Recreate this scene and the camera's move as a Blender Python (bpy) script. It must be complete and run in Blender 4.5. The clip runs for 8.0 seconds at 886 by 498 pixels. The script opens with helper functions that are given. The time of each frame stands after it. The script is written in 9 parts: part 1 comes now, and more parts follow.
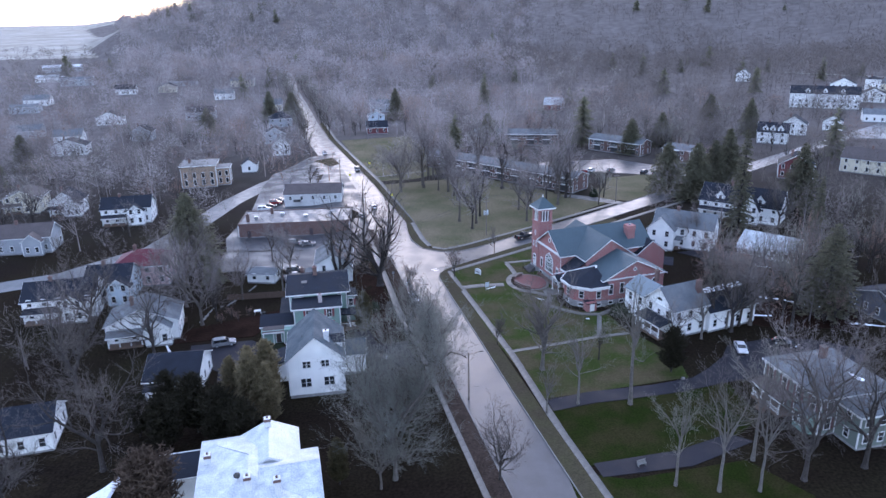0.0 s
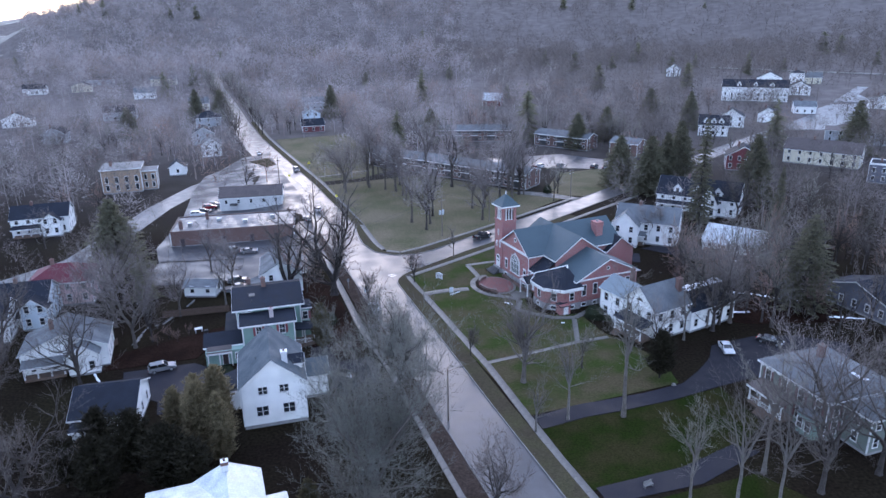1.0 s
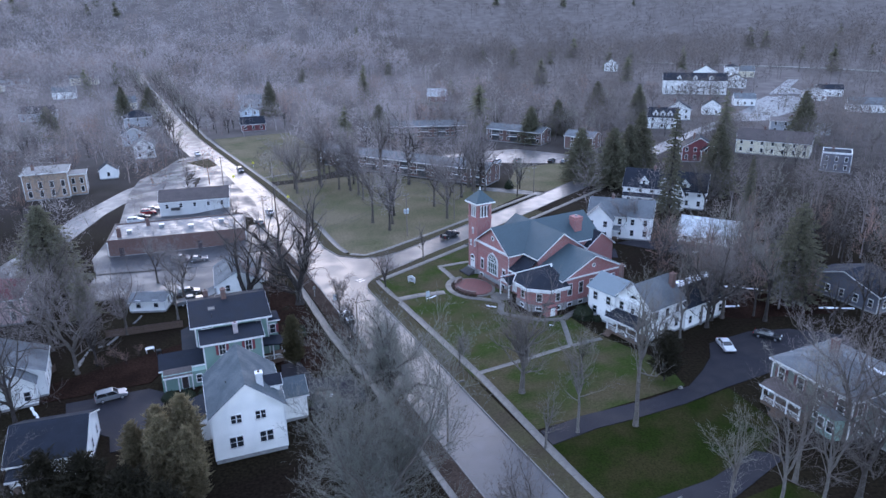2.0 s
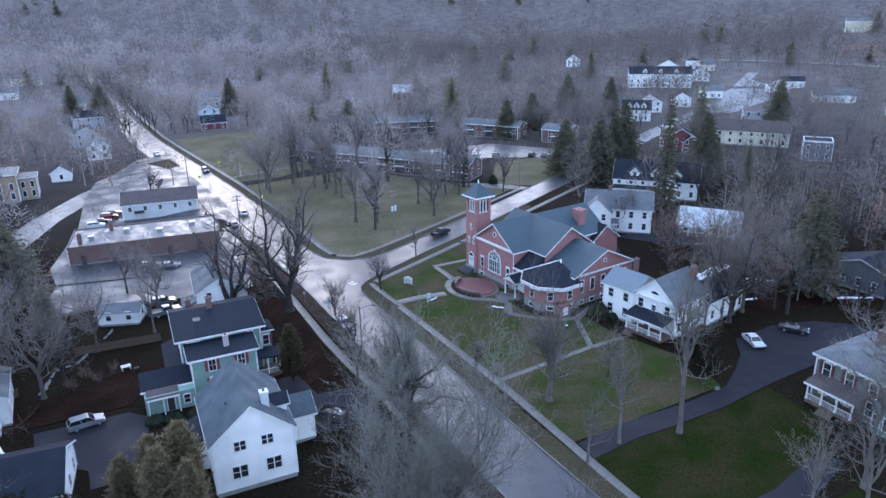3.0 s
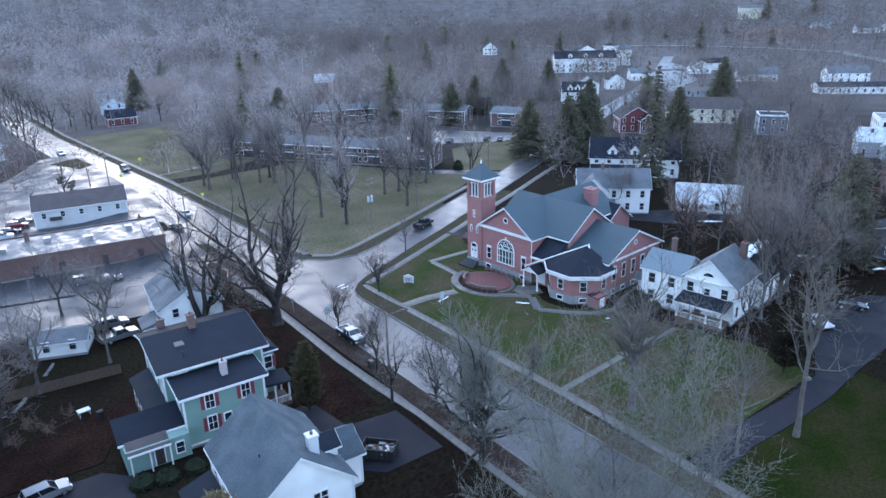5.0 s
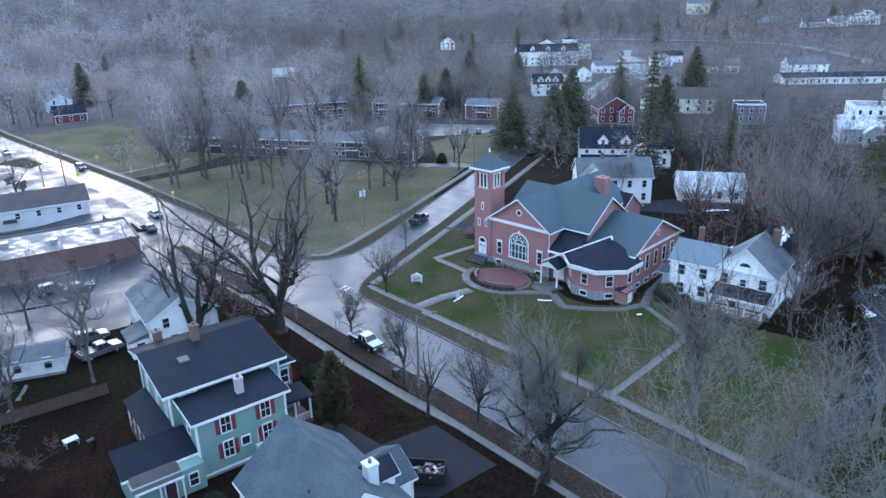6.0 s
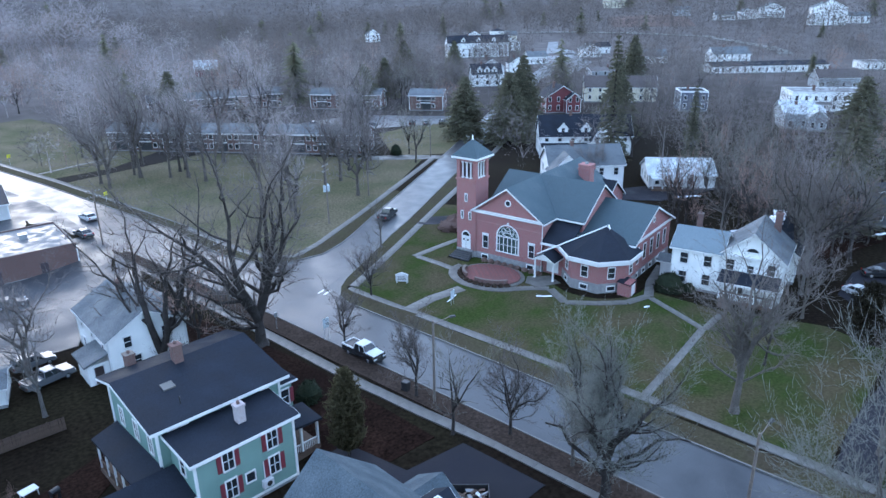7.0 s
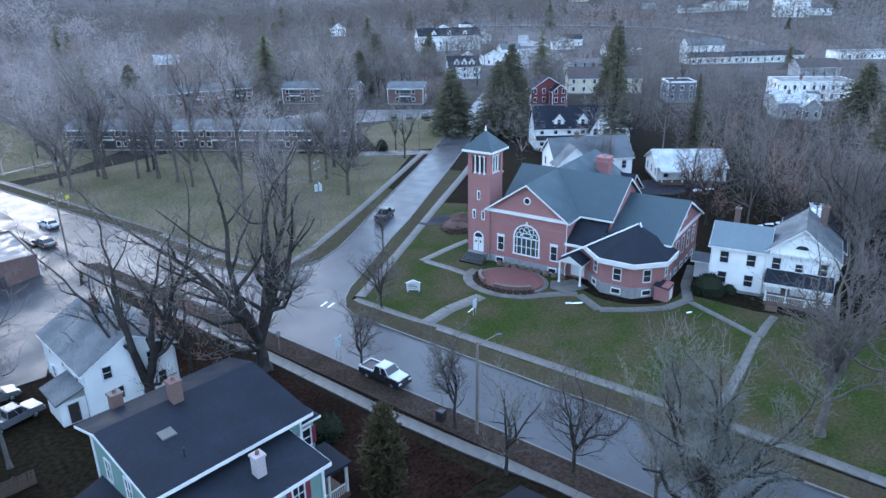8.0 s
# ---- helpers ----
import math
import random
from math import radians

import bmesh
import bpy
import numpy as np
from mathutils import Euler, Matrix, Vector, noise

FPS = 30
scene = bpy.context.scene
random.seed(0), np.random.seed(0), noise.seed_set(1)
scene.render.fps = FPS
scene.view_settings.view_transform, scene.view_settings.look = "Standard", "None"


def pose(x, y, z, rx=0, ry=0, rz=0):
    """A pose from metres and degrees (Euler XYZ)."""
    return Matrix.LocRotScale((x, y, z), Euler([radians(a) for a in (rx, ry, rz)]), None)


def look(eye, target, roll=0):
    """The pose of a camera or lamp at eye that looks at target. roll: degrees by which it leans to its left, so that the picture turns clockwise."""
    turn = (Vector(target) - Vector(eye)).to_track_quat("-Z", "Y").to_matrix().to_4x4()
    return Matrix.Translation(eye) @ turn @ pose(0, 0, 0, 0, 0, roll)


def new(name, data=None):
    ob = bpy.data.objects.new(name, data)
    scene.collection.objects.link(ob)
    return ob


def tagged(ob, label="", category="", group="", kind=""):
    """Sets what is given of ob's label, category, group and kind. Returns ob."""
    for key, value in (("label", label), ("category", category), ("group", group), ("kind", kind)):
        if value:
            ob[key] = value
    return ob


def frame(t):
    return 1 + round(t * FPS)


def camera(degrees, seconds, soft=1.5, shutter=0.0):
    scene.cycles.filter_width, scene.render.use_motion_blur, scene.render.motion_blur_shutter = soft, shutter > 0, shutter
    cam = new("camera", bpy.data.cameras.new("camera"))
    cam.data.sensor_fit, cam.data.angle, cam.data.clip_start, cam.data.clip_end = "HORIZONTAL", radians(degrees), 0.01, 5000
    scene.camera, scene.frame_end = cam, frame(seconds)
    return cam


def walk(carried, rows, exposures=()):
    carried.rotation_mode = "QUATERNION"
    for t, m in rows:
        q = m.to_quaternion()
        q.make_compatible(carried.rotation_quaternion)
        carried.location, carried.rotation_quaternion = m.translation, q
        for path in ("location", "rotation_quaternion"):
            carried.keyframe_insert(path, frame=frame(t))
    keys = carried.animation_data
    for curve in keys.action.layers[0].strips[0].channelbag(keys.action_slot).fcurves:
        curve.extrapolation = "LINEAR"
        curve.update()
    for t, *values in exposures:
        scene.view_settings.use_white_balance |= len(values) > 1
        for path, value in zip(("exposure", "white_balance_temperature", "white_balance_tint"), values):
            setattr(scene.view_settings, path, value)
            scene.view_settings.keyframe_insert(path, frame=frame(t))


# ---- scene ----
cam = camera(65.1, 8.0)
EXPOSURES = [(0.0, 2.03, 6100, 23), (3.5, 2.09, 5900, 16), (8.0, 2.26, 5750, 9)]
SKY, CLOUD, SUN = 0.088, 0.4, 0.23
PATH = [
    (0, (1.523, 0.404, 63.134), (1.5009, 2.2930, 62.4770), -1.18),
    (0.5, (-1.391, 6.567, 61.591), (-1.3357, 8.4546, 60.9326), -1.08),
    (1, (-4.622, 12.334, 60.106), (-4.4481, 14.2132, 59.4437), -0.98),
    (1.5, (-8.015, 17.940, 58.658), (-7.7364, 19.8059, 57.9944), -0.97),
    (2, (-11.607, 23.557, 57.089), (-11.2478, 25.4080, 56.4216), -0.86),
    (3.5, (-21.270, 40.024, 51.735), (-20.7256, 41.8278, 51.0647), -1.12),
    (4, (-24.375, 45.455, 50.148), (-23.7644, 47.2358, 49.4724), -1.10),
    (4.5, (-27.363, 51.139, 48.421), (-26.6888, 52.8954, 47.7425), -1.28),
    (6, (-35.828, 68.533, 43.595), (-34.9562, 70.1959, 42.9059), -1.22),
    (6.5, (-38.290, 74.546, 42.107), (-37.3534, 76.1709, 41.4120), -1.09),
    (7, (-40.367, 80.764, 40.803), (-39.3026, 82.3036, 40.0989), -0.82),
    (7.5, (-41.197, 87.090, 39.374), (-40.0472, 88.5650, 38.6660), -0.77),
    (8, (-40.209, 93.144, 38.156), (-39.0610, 94.6179, 37.4416), -0.88),
]
walk(cam, [(t, look(eye, target, roll)) for t, eye, target, roll in PATH], EXPOSURES)

# ---- light: dusk, overcast, glow low in the north ----
world = bpy.data.worlds.new("dusk_sky")
scene.world = world
world.use_nodes = True
wn, wl = world.node_tree.nodes, world.node_tree.links
sky = wn.new("ShaderNodeTexSky")
sky.sky_type = "NISHITA"
sky.sun_disc = False
sky.sun_elevation = radians(16)
sky.sun_rotation = radians(0)
sky.air_density, sky.dust_density, sky.ozone_density = 1.0, 0.6, 2.0
wn["Background"].inputs[1].default_value = SKY
wl.new(sky.outputs[0], wn["Background"].inputs[0])
# an even deck of thin cloud over all of it
deck = wn.new("ShaderNodeBackground")
deck.inputs[0].default_value, deck.inputs[1].default_value = (0.59, 0.735, 0.97, 1.0), CLOUD
both = wn.new("ShaderNodeAddShader")
wl.new(wn["Background"].outputs[0], both.inputs[0])
wl.new(deck.outputs[0], both.inputs[1])
wl.new(both.outputs[0], wn["World Output"].inputs[0])

sun = new("sun", bpy.data.lights.new("sun", "SUN"))
sun.data.energy, sun.data.angle, sun.data.color = SUN, radians(40), (1.0, 0.86, 0.8)
sun.matrix_world = look((100, 590, 160), (0, 0, 0))


# ---- materials ----
def rgb(c):
    return (*c, 1.0)


def material(name, base, second=None, rough=0.8, scale=3.0, fine=40.0, bump=0.15, metal=0.0, mix=0.5, grain=0.12, rough2=None, spec=0.5, random_value=0.0, coat=0.0, hard=0.28):
    """A surface with large blotches of a second colour, fine grain and relief."""
    m = bpy.data.materials.new(name)
    m.use_nodes = True
    nodes, links = m.node_tree.nodes, m.node_tree.links
    p = nodes["Principled BSDF"]
    p.inputs["Metallic"].default_value = metal
    p.inputs["Specular IOR Level"].default_value = spec
    p.inputs["Coat Weight"].default_value = coat
    co = nodes.new("ShaderNodeTexCoord")
    big = nodes.new("ShaderNodeTexNoise")
    big.inputs["Scale"].default_value, big.inputs["Detail"].default_value = 1.0 / scale, 4.0
    links.new(co.outputs["Object"], big.inputs["Vector"])
    small = nodes.new("ShaderNodeTexNoise")
    small.inputs["Scale"].default_value, small.inputs["Detail"].default_value = fine, 3.0
    links.new(co.outputs["Object"], small.inputs["Vector"])
    ramp = nodes.new("ShaderNodeMapRange")
    ramp.inputs["From Min"].default_value, ramp.inputs["From Max"].default_value = 0.5 - hard * mix, 0.5 + hard
    links.new(big.outputs["Fac"], ramp.inputs["Value"])
    blend = nodes.new("ShaderNodeMix")
    blend.data_type = "RGBA"
    blend.inputs["A"].default_value = rgb(base)
    blend.inputs["B"].default_value = rgb(second or tuple(0.75 * v for v in base))
    links.new(ramp.outputs["Result"], blend.inputs["Factor"])
    g = nodes.new("ShaderNodeMapRange")
    g.inputs["From Min"].default_value, g.inputs["From Max"].default_value = 0.3, 0.7
    g.inputs["To Min"].default_value, g.inputs["To Max"].default_value = 1 - 2 * grain, 1 + 2 * grain
    links.new(small.outputs["Fac"], g.inputs["Value"])
    hsv = nodes.new("ShaderNodeHueSaturation")
    links.new(blend.outputs["Result"], hsv.inputs["Color"])
    value = g.outputs["Result"]
    if random_value:
        info = nodes.new("ShaderNodeObjectInfo")
        r = nodes.new("ShaderNodeMapRange")
        r.inputs["To Min"].default_value, r.inputs["To Max"].default_value = 1 - random_value, 1 + random_value
        links.new(info.outputs["Random"], r.inputs["Value"])
        mul = nodes.new("ShaderNodeMath")
        mul.operation = "MULTIPLY"
        links.new(value, mul.inputs[0])
        links.new(r.outputs["Result"], mul.inputs[1])
        value = mul.outputs[0]
    links.new(value, hsv.inputs["Value"])
    links.new(hsv.outputs["Color"], p.inputs["Base Color"])
    if rough2 is None:
        p.inputs["Roughness"].default_value = rough
    else:
        rr = nodes.new("ShaderNodeMapRange")
        rr.inputs["From Min"].default_value, rr.inputs["From Max"].default_value = 0.38, 0.62
        rr.inputs["To Min"].default_value, rr.inputs["To Max"].default_value = rough, rough2
        links.new(big.outputs["Fac"], rr.inputs["Value"])
        links.new(rr.outputs["Result"], p.inputs["Roughness"])
    if bump:
        b = nodes.new("ShaderNodeBump")
        b.inputs["Strength"].default_value, b.inputs["Distance"].default_value = bump, 0.02
        links.new(small.outputs["Fac"], b.inputs["Height"])
        links.new(b.outputs["Normal"], p.inputs["Normal"])
    return m


def banded(m, spacing, depth, axis="Z", soft=False, shade=0.12):
    """Adds courses (clapboards, shingle rows, seams) to a material: a ledge every so many metres along one axis."""
    nodes, links = m.node_tree.nodes, m.node_tree.links
    p = nodes["Principled BSDF"]
    co = nodes.new("ShaderNodeTexCoord")
    sep = nodes.new("ShaderNodeSeparateXYZ")
    links.new(co.outputs["Object"], sep.inputs[0])
    mul = nodes.new("ShaderNodeMath")
    mul.operation, mul.inputs[1].default_value = "DIVIDE", spacing
    links.new(sep.outputs[axis], mul.inputs[0])
    fr = nodes.new("ShaderNodeMath")
    fr.operation = "FRACT"
    links.new(mul.outputs[0], fr.inputs[0])
    b = nodes.new("ShaderNodeBump")
    b.inputs["Strength"].default_value, b.inputs["Distance"].default_value = 0.6, depth
    b.invert = True
    links.new(fr.outputs[0], b.inputs["Height"])
    old = p.inputs["Normal"].links[0].from_socket if p.inputs["Normal"].links else None
    if old:
        links.new(old, b.inputs["Normal"])
    links.new(b.outputs["Normal"], p.inputs["Normal"])
    return m


def brickwork(name, brick, other, mortar):
    m = material(name, brick, other, rough=0.85, scale=1.6, fine=30, bump=0.2, grain=0.1)
    nodes, links = m.node_tree.nodes, m.node_tree.links
    p = nodes["Principled BSDF"]
    source = p.inputs["Base Color"].links[0].from_socket
    co = nodes.new("ShaderNodeTexCoord")
    sep = nodes.new("ShaderNodeSeparateXYZ")
    links.new(co.outputs["Object"], sep.inputs[0])
    add = nodes.new("ShaderNodeMath")
    links.new(sep.outputs["X"], add.inputs[0])
    links.new(sep.outputs["Y"], add.inputs[1])
    comb = nodes.new("ShaderNodeCombineXYZ")
    links.new(add.outputs[0], comb.inputs["X"])
    links.new(sep.outputs["Z"], comb.inputs["Y"])
    t = nodes.new("ShaderNodeTexBrick")
    t.inputs["Scale"].default_value = 1.0
    t.inputs["Brick Width"].default_value, t.inputs["Row Height"].default_value, t.inputs["Mortar Size"].default_value = 0.21, 0.075, 0.008
    t.inputs["Color2"].default_value = rgb(other)
    t.inputs["Mortar"].default_value = rgb(mortar)
    links.new(comb.outputs[0], t.inputs["Vector"])
    links.new(source, t.inputs["Color1"])
    links.new(t.outputs["Color"], p.inputs["Base Color"])
    return m


def glassy(name, tint, rough=0.06):
    m = material(name, tint, None, rough=rough, scale=2.0, fine=3.0, bump=0.04, grain=0.05, spec=0.8)
    return m


M = {}
M["asphalt_wet"] = material("asphalt_wet", (0.032, 0.034, 0.039), (0.062, 0.065, 0.072), rough=0.31, rough2=0.46, scale=3.2, fine=25, bump=0.06, spec=0.38)
M["asphalt"] = material("asphalt_driveway", (0.017, 0.0165, 0.021), (0.027, 0.0265, 0.033), rough=0.55, rough2=0.9, scale=5, fine=25, bump=0.12, spec=0.1)
M["concrete"] = material("concrete", (0.1, 0.094, 0.087), (0.072, 0.068, 0.063), rough=0.5, rough2=0.85, scale=2.5, fine=20, random_value=0.08)
M["curb"] = material("curb_stone", (0.15, 0.145, 0.14), (0.1, 0.098, 0.094), rough=0.8, scale=2, fine=15)
M["ground"] = material("ground_litter", (0.0115, 0.0082, 0.0062), (0.017, 0.0145, 0.0085), rough=0.95, scale=14, fine=2.2, bump=0.5, grain=0.25, spec=0.02)
# farther off the litter turns to paler woods floor, haze put into its colour
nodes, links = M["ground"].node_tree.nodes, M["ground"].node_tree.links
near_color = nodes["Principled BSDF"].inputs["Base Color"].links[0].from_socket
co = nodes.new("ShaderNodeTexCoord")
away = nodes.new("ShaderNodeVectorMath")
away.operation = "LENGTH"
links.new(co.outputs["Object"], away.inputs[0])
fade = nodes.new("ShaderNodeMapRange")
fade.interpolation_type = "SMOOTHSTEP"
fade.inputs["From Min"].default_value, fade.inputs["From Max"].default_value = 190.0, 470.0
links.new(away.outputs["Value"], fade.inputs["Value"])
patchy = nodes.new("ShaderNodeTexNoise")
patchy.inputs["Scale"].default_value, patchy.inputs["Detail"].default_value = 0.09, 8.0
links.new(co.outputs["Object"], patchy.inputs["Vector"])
haze_floor = nodes.new("ShaderNodeMix")
haze_floor.data_type = "RGBA"
haze_floor.inputs["A"].default_value, haze_floor.inputs["B"].default_value = rgb((0.055, 0.048, 0.046)), rgb((0.185, 0.165, 0.158))
links.new(patchy.outputs["Fac"], haze_floor.inputs["Factor"])
haze_cover = nodes.new("ShaderNodeMix")
haze_cover.data_type = "RGBA"
links.new(fade.outputs["Result"], haze_cover.inputs["Factor"])
links.new(near_color, haze_cover.inputs["A"])
links.new(haze_floor.outputs["Result"], haze_cover.inputs["B"])
links.new(haze_cover.outputs["Result"], nodes["Principled BSDF"].inputs["Base Color"])
M["lawn"] = material("winter_lawn", (0.03, 0.042, 0.012), (0.06, 0.05, 0.029), rough=0.95, scale=6, fine=3.5, bump=0.3, grain=0.16, spec=0.02, hard=0.13, mix=1.0)
M["lawn_dry"] = material("dry_lawn", (0.124, 0.104, 0.07), (0.078, 0.076, 0.042), rough=0.95, scale=11, fine=2.4, bump=0.5, grain=0.18, spec=0.02, hard=0.16, mix=1.0)
M["lawn_green"] = material("green_lawn", (0.0112, 0.0178, 0.0035), (0.0235, 0.0215, 0.009), rough=0.95, scale=5, fine=3.5, bump=0.3, grain=0.16, spec=0.02, hard=0.13, mix=1.0)
# twigs of distant crowns: the haze between is put into this colour
M["twig_far"] = material("hazed_mauve_twigs", (0.26, 0.236, 0.236), (0.34, 0.31, 0.31), rough=0.95, scale=22, fine=2, bump=0.0, grain=0.1, spec=0.1)
M["verge_leaf"] = material("leafy_verge", (0.046, 0.034, 0.028), (0.028, 0.02, 0.016), rough=0.95, scale=3, fine=4.0, bump=0.3, grain=0.2, spec=0.02)
M["verge"] = material("verge_grass", (0.05, 0.041, 0.028), (0.056, 0.053, 0.028), rough=0.95, scale=5, fine=4.0, bump=0.3, grain=0.13, spec=0.02)
M["dirt"] = material("dirt_leaves", (0.011, 0.0062, 0.005), (0.026, 0.014, 0.0105), rough=0.95, scale=4, fine=3.0, bump=0.6, grain=0.3, spec=0.02)
M["brick"] = brickwork("red_brick", (0.215, 0.072, 0.07), (0.29, 0.108, 0.104), (0.27, 0.2, 0.19))
M["brick_old"] = brickwork("old_brick", (0.1, 0.05, 0.043), (0.135, 0.07, 0.06), (0.13, 0.108, 0.095))
M["brick_tan"] = brickwork("tan_brick", (0.25, 0.165, 0.11), (0.31, 0.215, 0.15), (0.25, 0.22, 0.19))
M["stone_dark"] = material("dark_step_stone", (0.05, 0.05, 0.054), (0.034, 0.034, 0.037), rough=0.8, scale=0.6, fine=9, bump=0.3)
M["brick_pale"] = brickwork("pale_painted_brick", (0.4, 0.36, 0.36), (0.32, 0.26, 0.26), (0.42, 0.4, 0.39))
M["stone"] = material("foundation_stone", (0.24, 0.24, 0.24), (0.15, 0.15, 0.155), rough=0.85, scale=0.6, fine=9, bump=0.4)
M["paver"] = brickwork("brick_paving", (0.16, 0.05, 0.045), (0.11, 0.04, 0.038), (0.11, 0.08, 0.075))
M["white"] = banded(material("white_clapboard", (0.78, 0.78, 0.76), (0.62, 0.63, 0.62), rough=0.65, scale=3, fine=12, grain=0.03), 0.13, 0.012)
M["offwhite"] = banded(material("dull_white_clapboard", (0.5, 0.5, 0.49), (0.4, 0.405, 0.4), rough=0.65, scale=3, fine=12, grain=0.03), 0.13, 0.012)
M["cream"] = banded(material("cream_clapboard", (0.62, 0.57, 0.44), (0.5, 0.46, 0.36), rough=0.65, scale=3, fine=12, grain=0.04), 0.13, 0.012)
M["green"] = banded(material("sage_green_clapboard", (0.17, 0.27, 0.235), (0.13, 0.215, 0.19), rough=0.6, scale=3, fine=12, grain=0.04), 0.13, 0.012)
M["villa"] = banded(material("grey_green_clapboard", (0.12, 0.145, 0.13), (0.09, 0.11, 0.098), rough=0.7, scale=3, fine=12, grain=0.05), 0.13, 0.012)
M["grey"] = banded(material("grey_clapboard", (0.32, 0.34, 0.36), (0.24, 0.26, 0.28), rough=0.65, scale=3, fine=12, grain=0.04), 0.13, 0.012)
M["dark"] = banded(material("dark_blue_clapboard", (0.09, 0.1, 0.13), (0.07, 0.075, 0.1), rough=0.65, scale=3, fine=12, grain=0.04), 0.13, 0.012)
M["pink"] = banded(material("pink_clapboard", (0.55, 0.38, 0.38), (0.45, 0.32, 0.32), rough=0.65, scale=3, fine=12, grain=0.04), 0.13, 0.012)
M["blue"] = banded(material("pale_blue_clapboard", (0.5, 0.58, 0.64), (0.4, 0.48, 0.54), rough=0.65, scale=3, fine=12, grain=0.04), 0.13, 0.012)
M["maroon"] = banded(material("barn_red_clapboard", (0.13, 0.026, 0.03), (0.09, 0.02, 0.024), rough=0.7, scale=3, fine=12, grain=0.05), 0.13, 0.012)
M["trim"] = material("white_trim", (0.68, 0.68, 0.67), (0.54, 0.55, 0.55), rough=0.55, scale=2, fine=14, grain=0.03)
M["shingle"] = banded(material("slate_blue_shingle", (0.035, 0.058, 0.07), (0.052, 0.076, 0.088), spec=0.25, rough=0.45, rough2=0.7, scale=2.4, fine=9, bump=0.35, grain=0.16), 0.14, 0.01)
M["shingle_grey"] = banded(material("grey_shingle", (0.115, 0.125, 0.135), (0.08, 0.09, 0.1), spec=0.15, rough=0.6, rough2=0.85, scale=2.4, fine=9, bump=0.35, grain=0.16), 0.14, 0.01)
M["shingle_slate"] = banded(material("slate_grey_shingle", (0.066, 0.083, 0.096), (0.048, 0.062, 0.073), spec=0.15, rough=0.6, rough2=0.85, scale=2.4, fine=9, bump=0.35, grain=0.16), 0.14, 0.01)
M["shingle_dark"] = banded(material("dark_shingle", (0.015, 0.0175, 0.024), (0.023, 0.027, 0.037), spec=0.06, rough=0.6, rough2=0.8, scale=2.4, fine=9, bump=0.25, grain=0.09), 0.14, 0.01)
M["shingle_brown"] = banded(material("brown_shingle", (0.068, 0.054, 0.052), (0.048, 0.039, 0.038), spec=0.25, rough=0.6, scale=2.4, fine=9, bump=0.35, grain=0.16), 0.14, 0.01)
M["shingle_red"] = banded(material("maroon_shingle", (0.1, 0.014, 0.024), (0.075, 0.011, 0.018), spec=0.25, rough=0.6, scale=2.4, fine=9, bump=0.35, grain=0.12), 0.14, 0.01)
M["tin"] = banded(material("white_metal_roof", (0.3, 0.33, 0.345), (0.54, 0.57, 0.575), rough=0.35, rough2=0.6, scale=1.6, fine=6, grain=0.12, metal=0.2), 0.5, 0.015, axis="X")
M["tin_blue"] = banded(material("pale_metal_roof", (0.1, 0.135, 0.155), (0.135, 0.17, 0.19), rough=0.5, rough2=0.7, scale=3, fine=6, grain=0.06), 0.5, 0.015, axis="X")
M["lot"] = material("lot_asphalt", (0.034, 0.035, 0.04), (0.055, 0.056, 0.062), rough=0.34, rough2=0.66, scale=6.0, fine=20, bump=0.1, spec=0.3)
M["mould_and_shade"] = material("mould_and_shade", (0.01, 0.0075, 0.006), (0.018, 0.014, 0.009), rough=0.95, scale=5, fine=2.5, bump=0.6, grain=0.3, spec=0.02)
M["flat_roof"] = material("wet_flat_roof", (0.06, 0.058, 0.058), (0.16, 0.16, 0.165), rough=0.34, rough2=0.85, scale=1.8, fine=7, bump=0.06, spec=0.5)
M["glass"] = glassy("window_glass", (0.022, 0.026, 0.032))
M["car_glass"] = glassy("car_glass", (0.012, 0.014, 0.018))
M["stained"] = material("leaded_glass", (0.03, 0.05, 0.05), (0.06, 0.09, 0.08), rough=0.15, scale=0.2, fine=14, bump=0.1, grain=0.25)
M["void_door_dark"] = material("belfry_dark", (0.05, 0.035, 0.04), None, rough=0.8)
M["shutter_red"] = material("red_shutter", (0.17, 0.03, 0.042), (0.13, 0.024, 0.034), rough=0.5, scale=1, fine=12, grain=0.05)
M["shutter_wine"] = material("wine_red_shutter", (0.09, 0.02, 0.026), (0.065, 0.016, 0.02), rough=0.5, scale=1, fine=12, grain=0.05)
# dark of the door joint and of the painted balcony recess shade
M["joint_shade_dark"] = material("dark_joint_shade", (0.03, 0.032, 0.036), None, rough=0.5)
M["door_dark"] = material("dark_door", (0.04, 0.03, 0.03), None, rough=0.45)
M["bark"] = material("grey_bark", (0.11, 0.1, 0.092), (0.165, 0.152, 0.14), rough=0.95, scale=0.8, fine=14, bump=0.7, grain=0.22, random_value=0.2, spec=0.12)
M["twig_light"] = material("light_grey_twigs", (0.142, 0.144, 0.132), (0.192, 0.194, 0.178), rough=0.95, scale=2, fine=8, bump=0.0, grain=0.12, random_value=0.1, spec=0.12)
M["bark_dark"] = material("wet_dark_bark", (0.035, 0.03, 0.028), (0.06, 0.053, 0.05), rough=0.9, scale=0.8, fine=14, bump=0.7, grain=0.22, random_value=0.2, spec=0.12)
M["twig"] = material("grey_twigs", (0.15, 0.144, 0.128), (0.21, 0.202, 0.182), rough=0.95, scale=2, fine=8, bump=0.0, grain=0.12, random_value=0.22, spec=0.12)
M["twig_dark"] = material("dark_twigs", (0.1, 0.09, 0.085), (0.145, 0.128, 0.12), rough=0.95, scale=2, fine=8, bump=0.0, grain=0.12, random_value=0.2, spec=0.12)
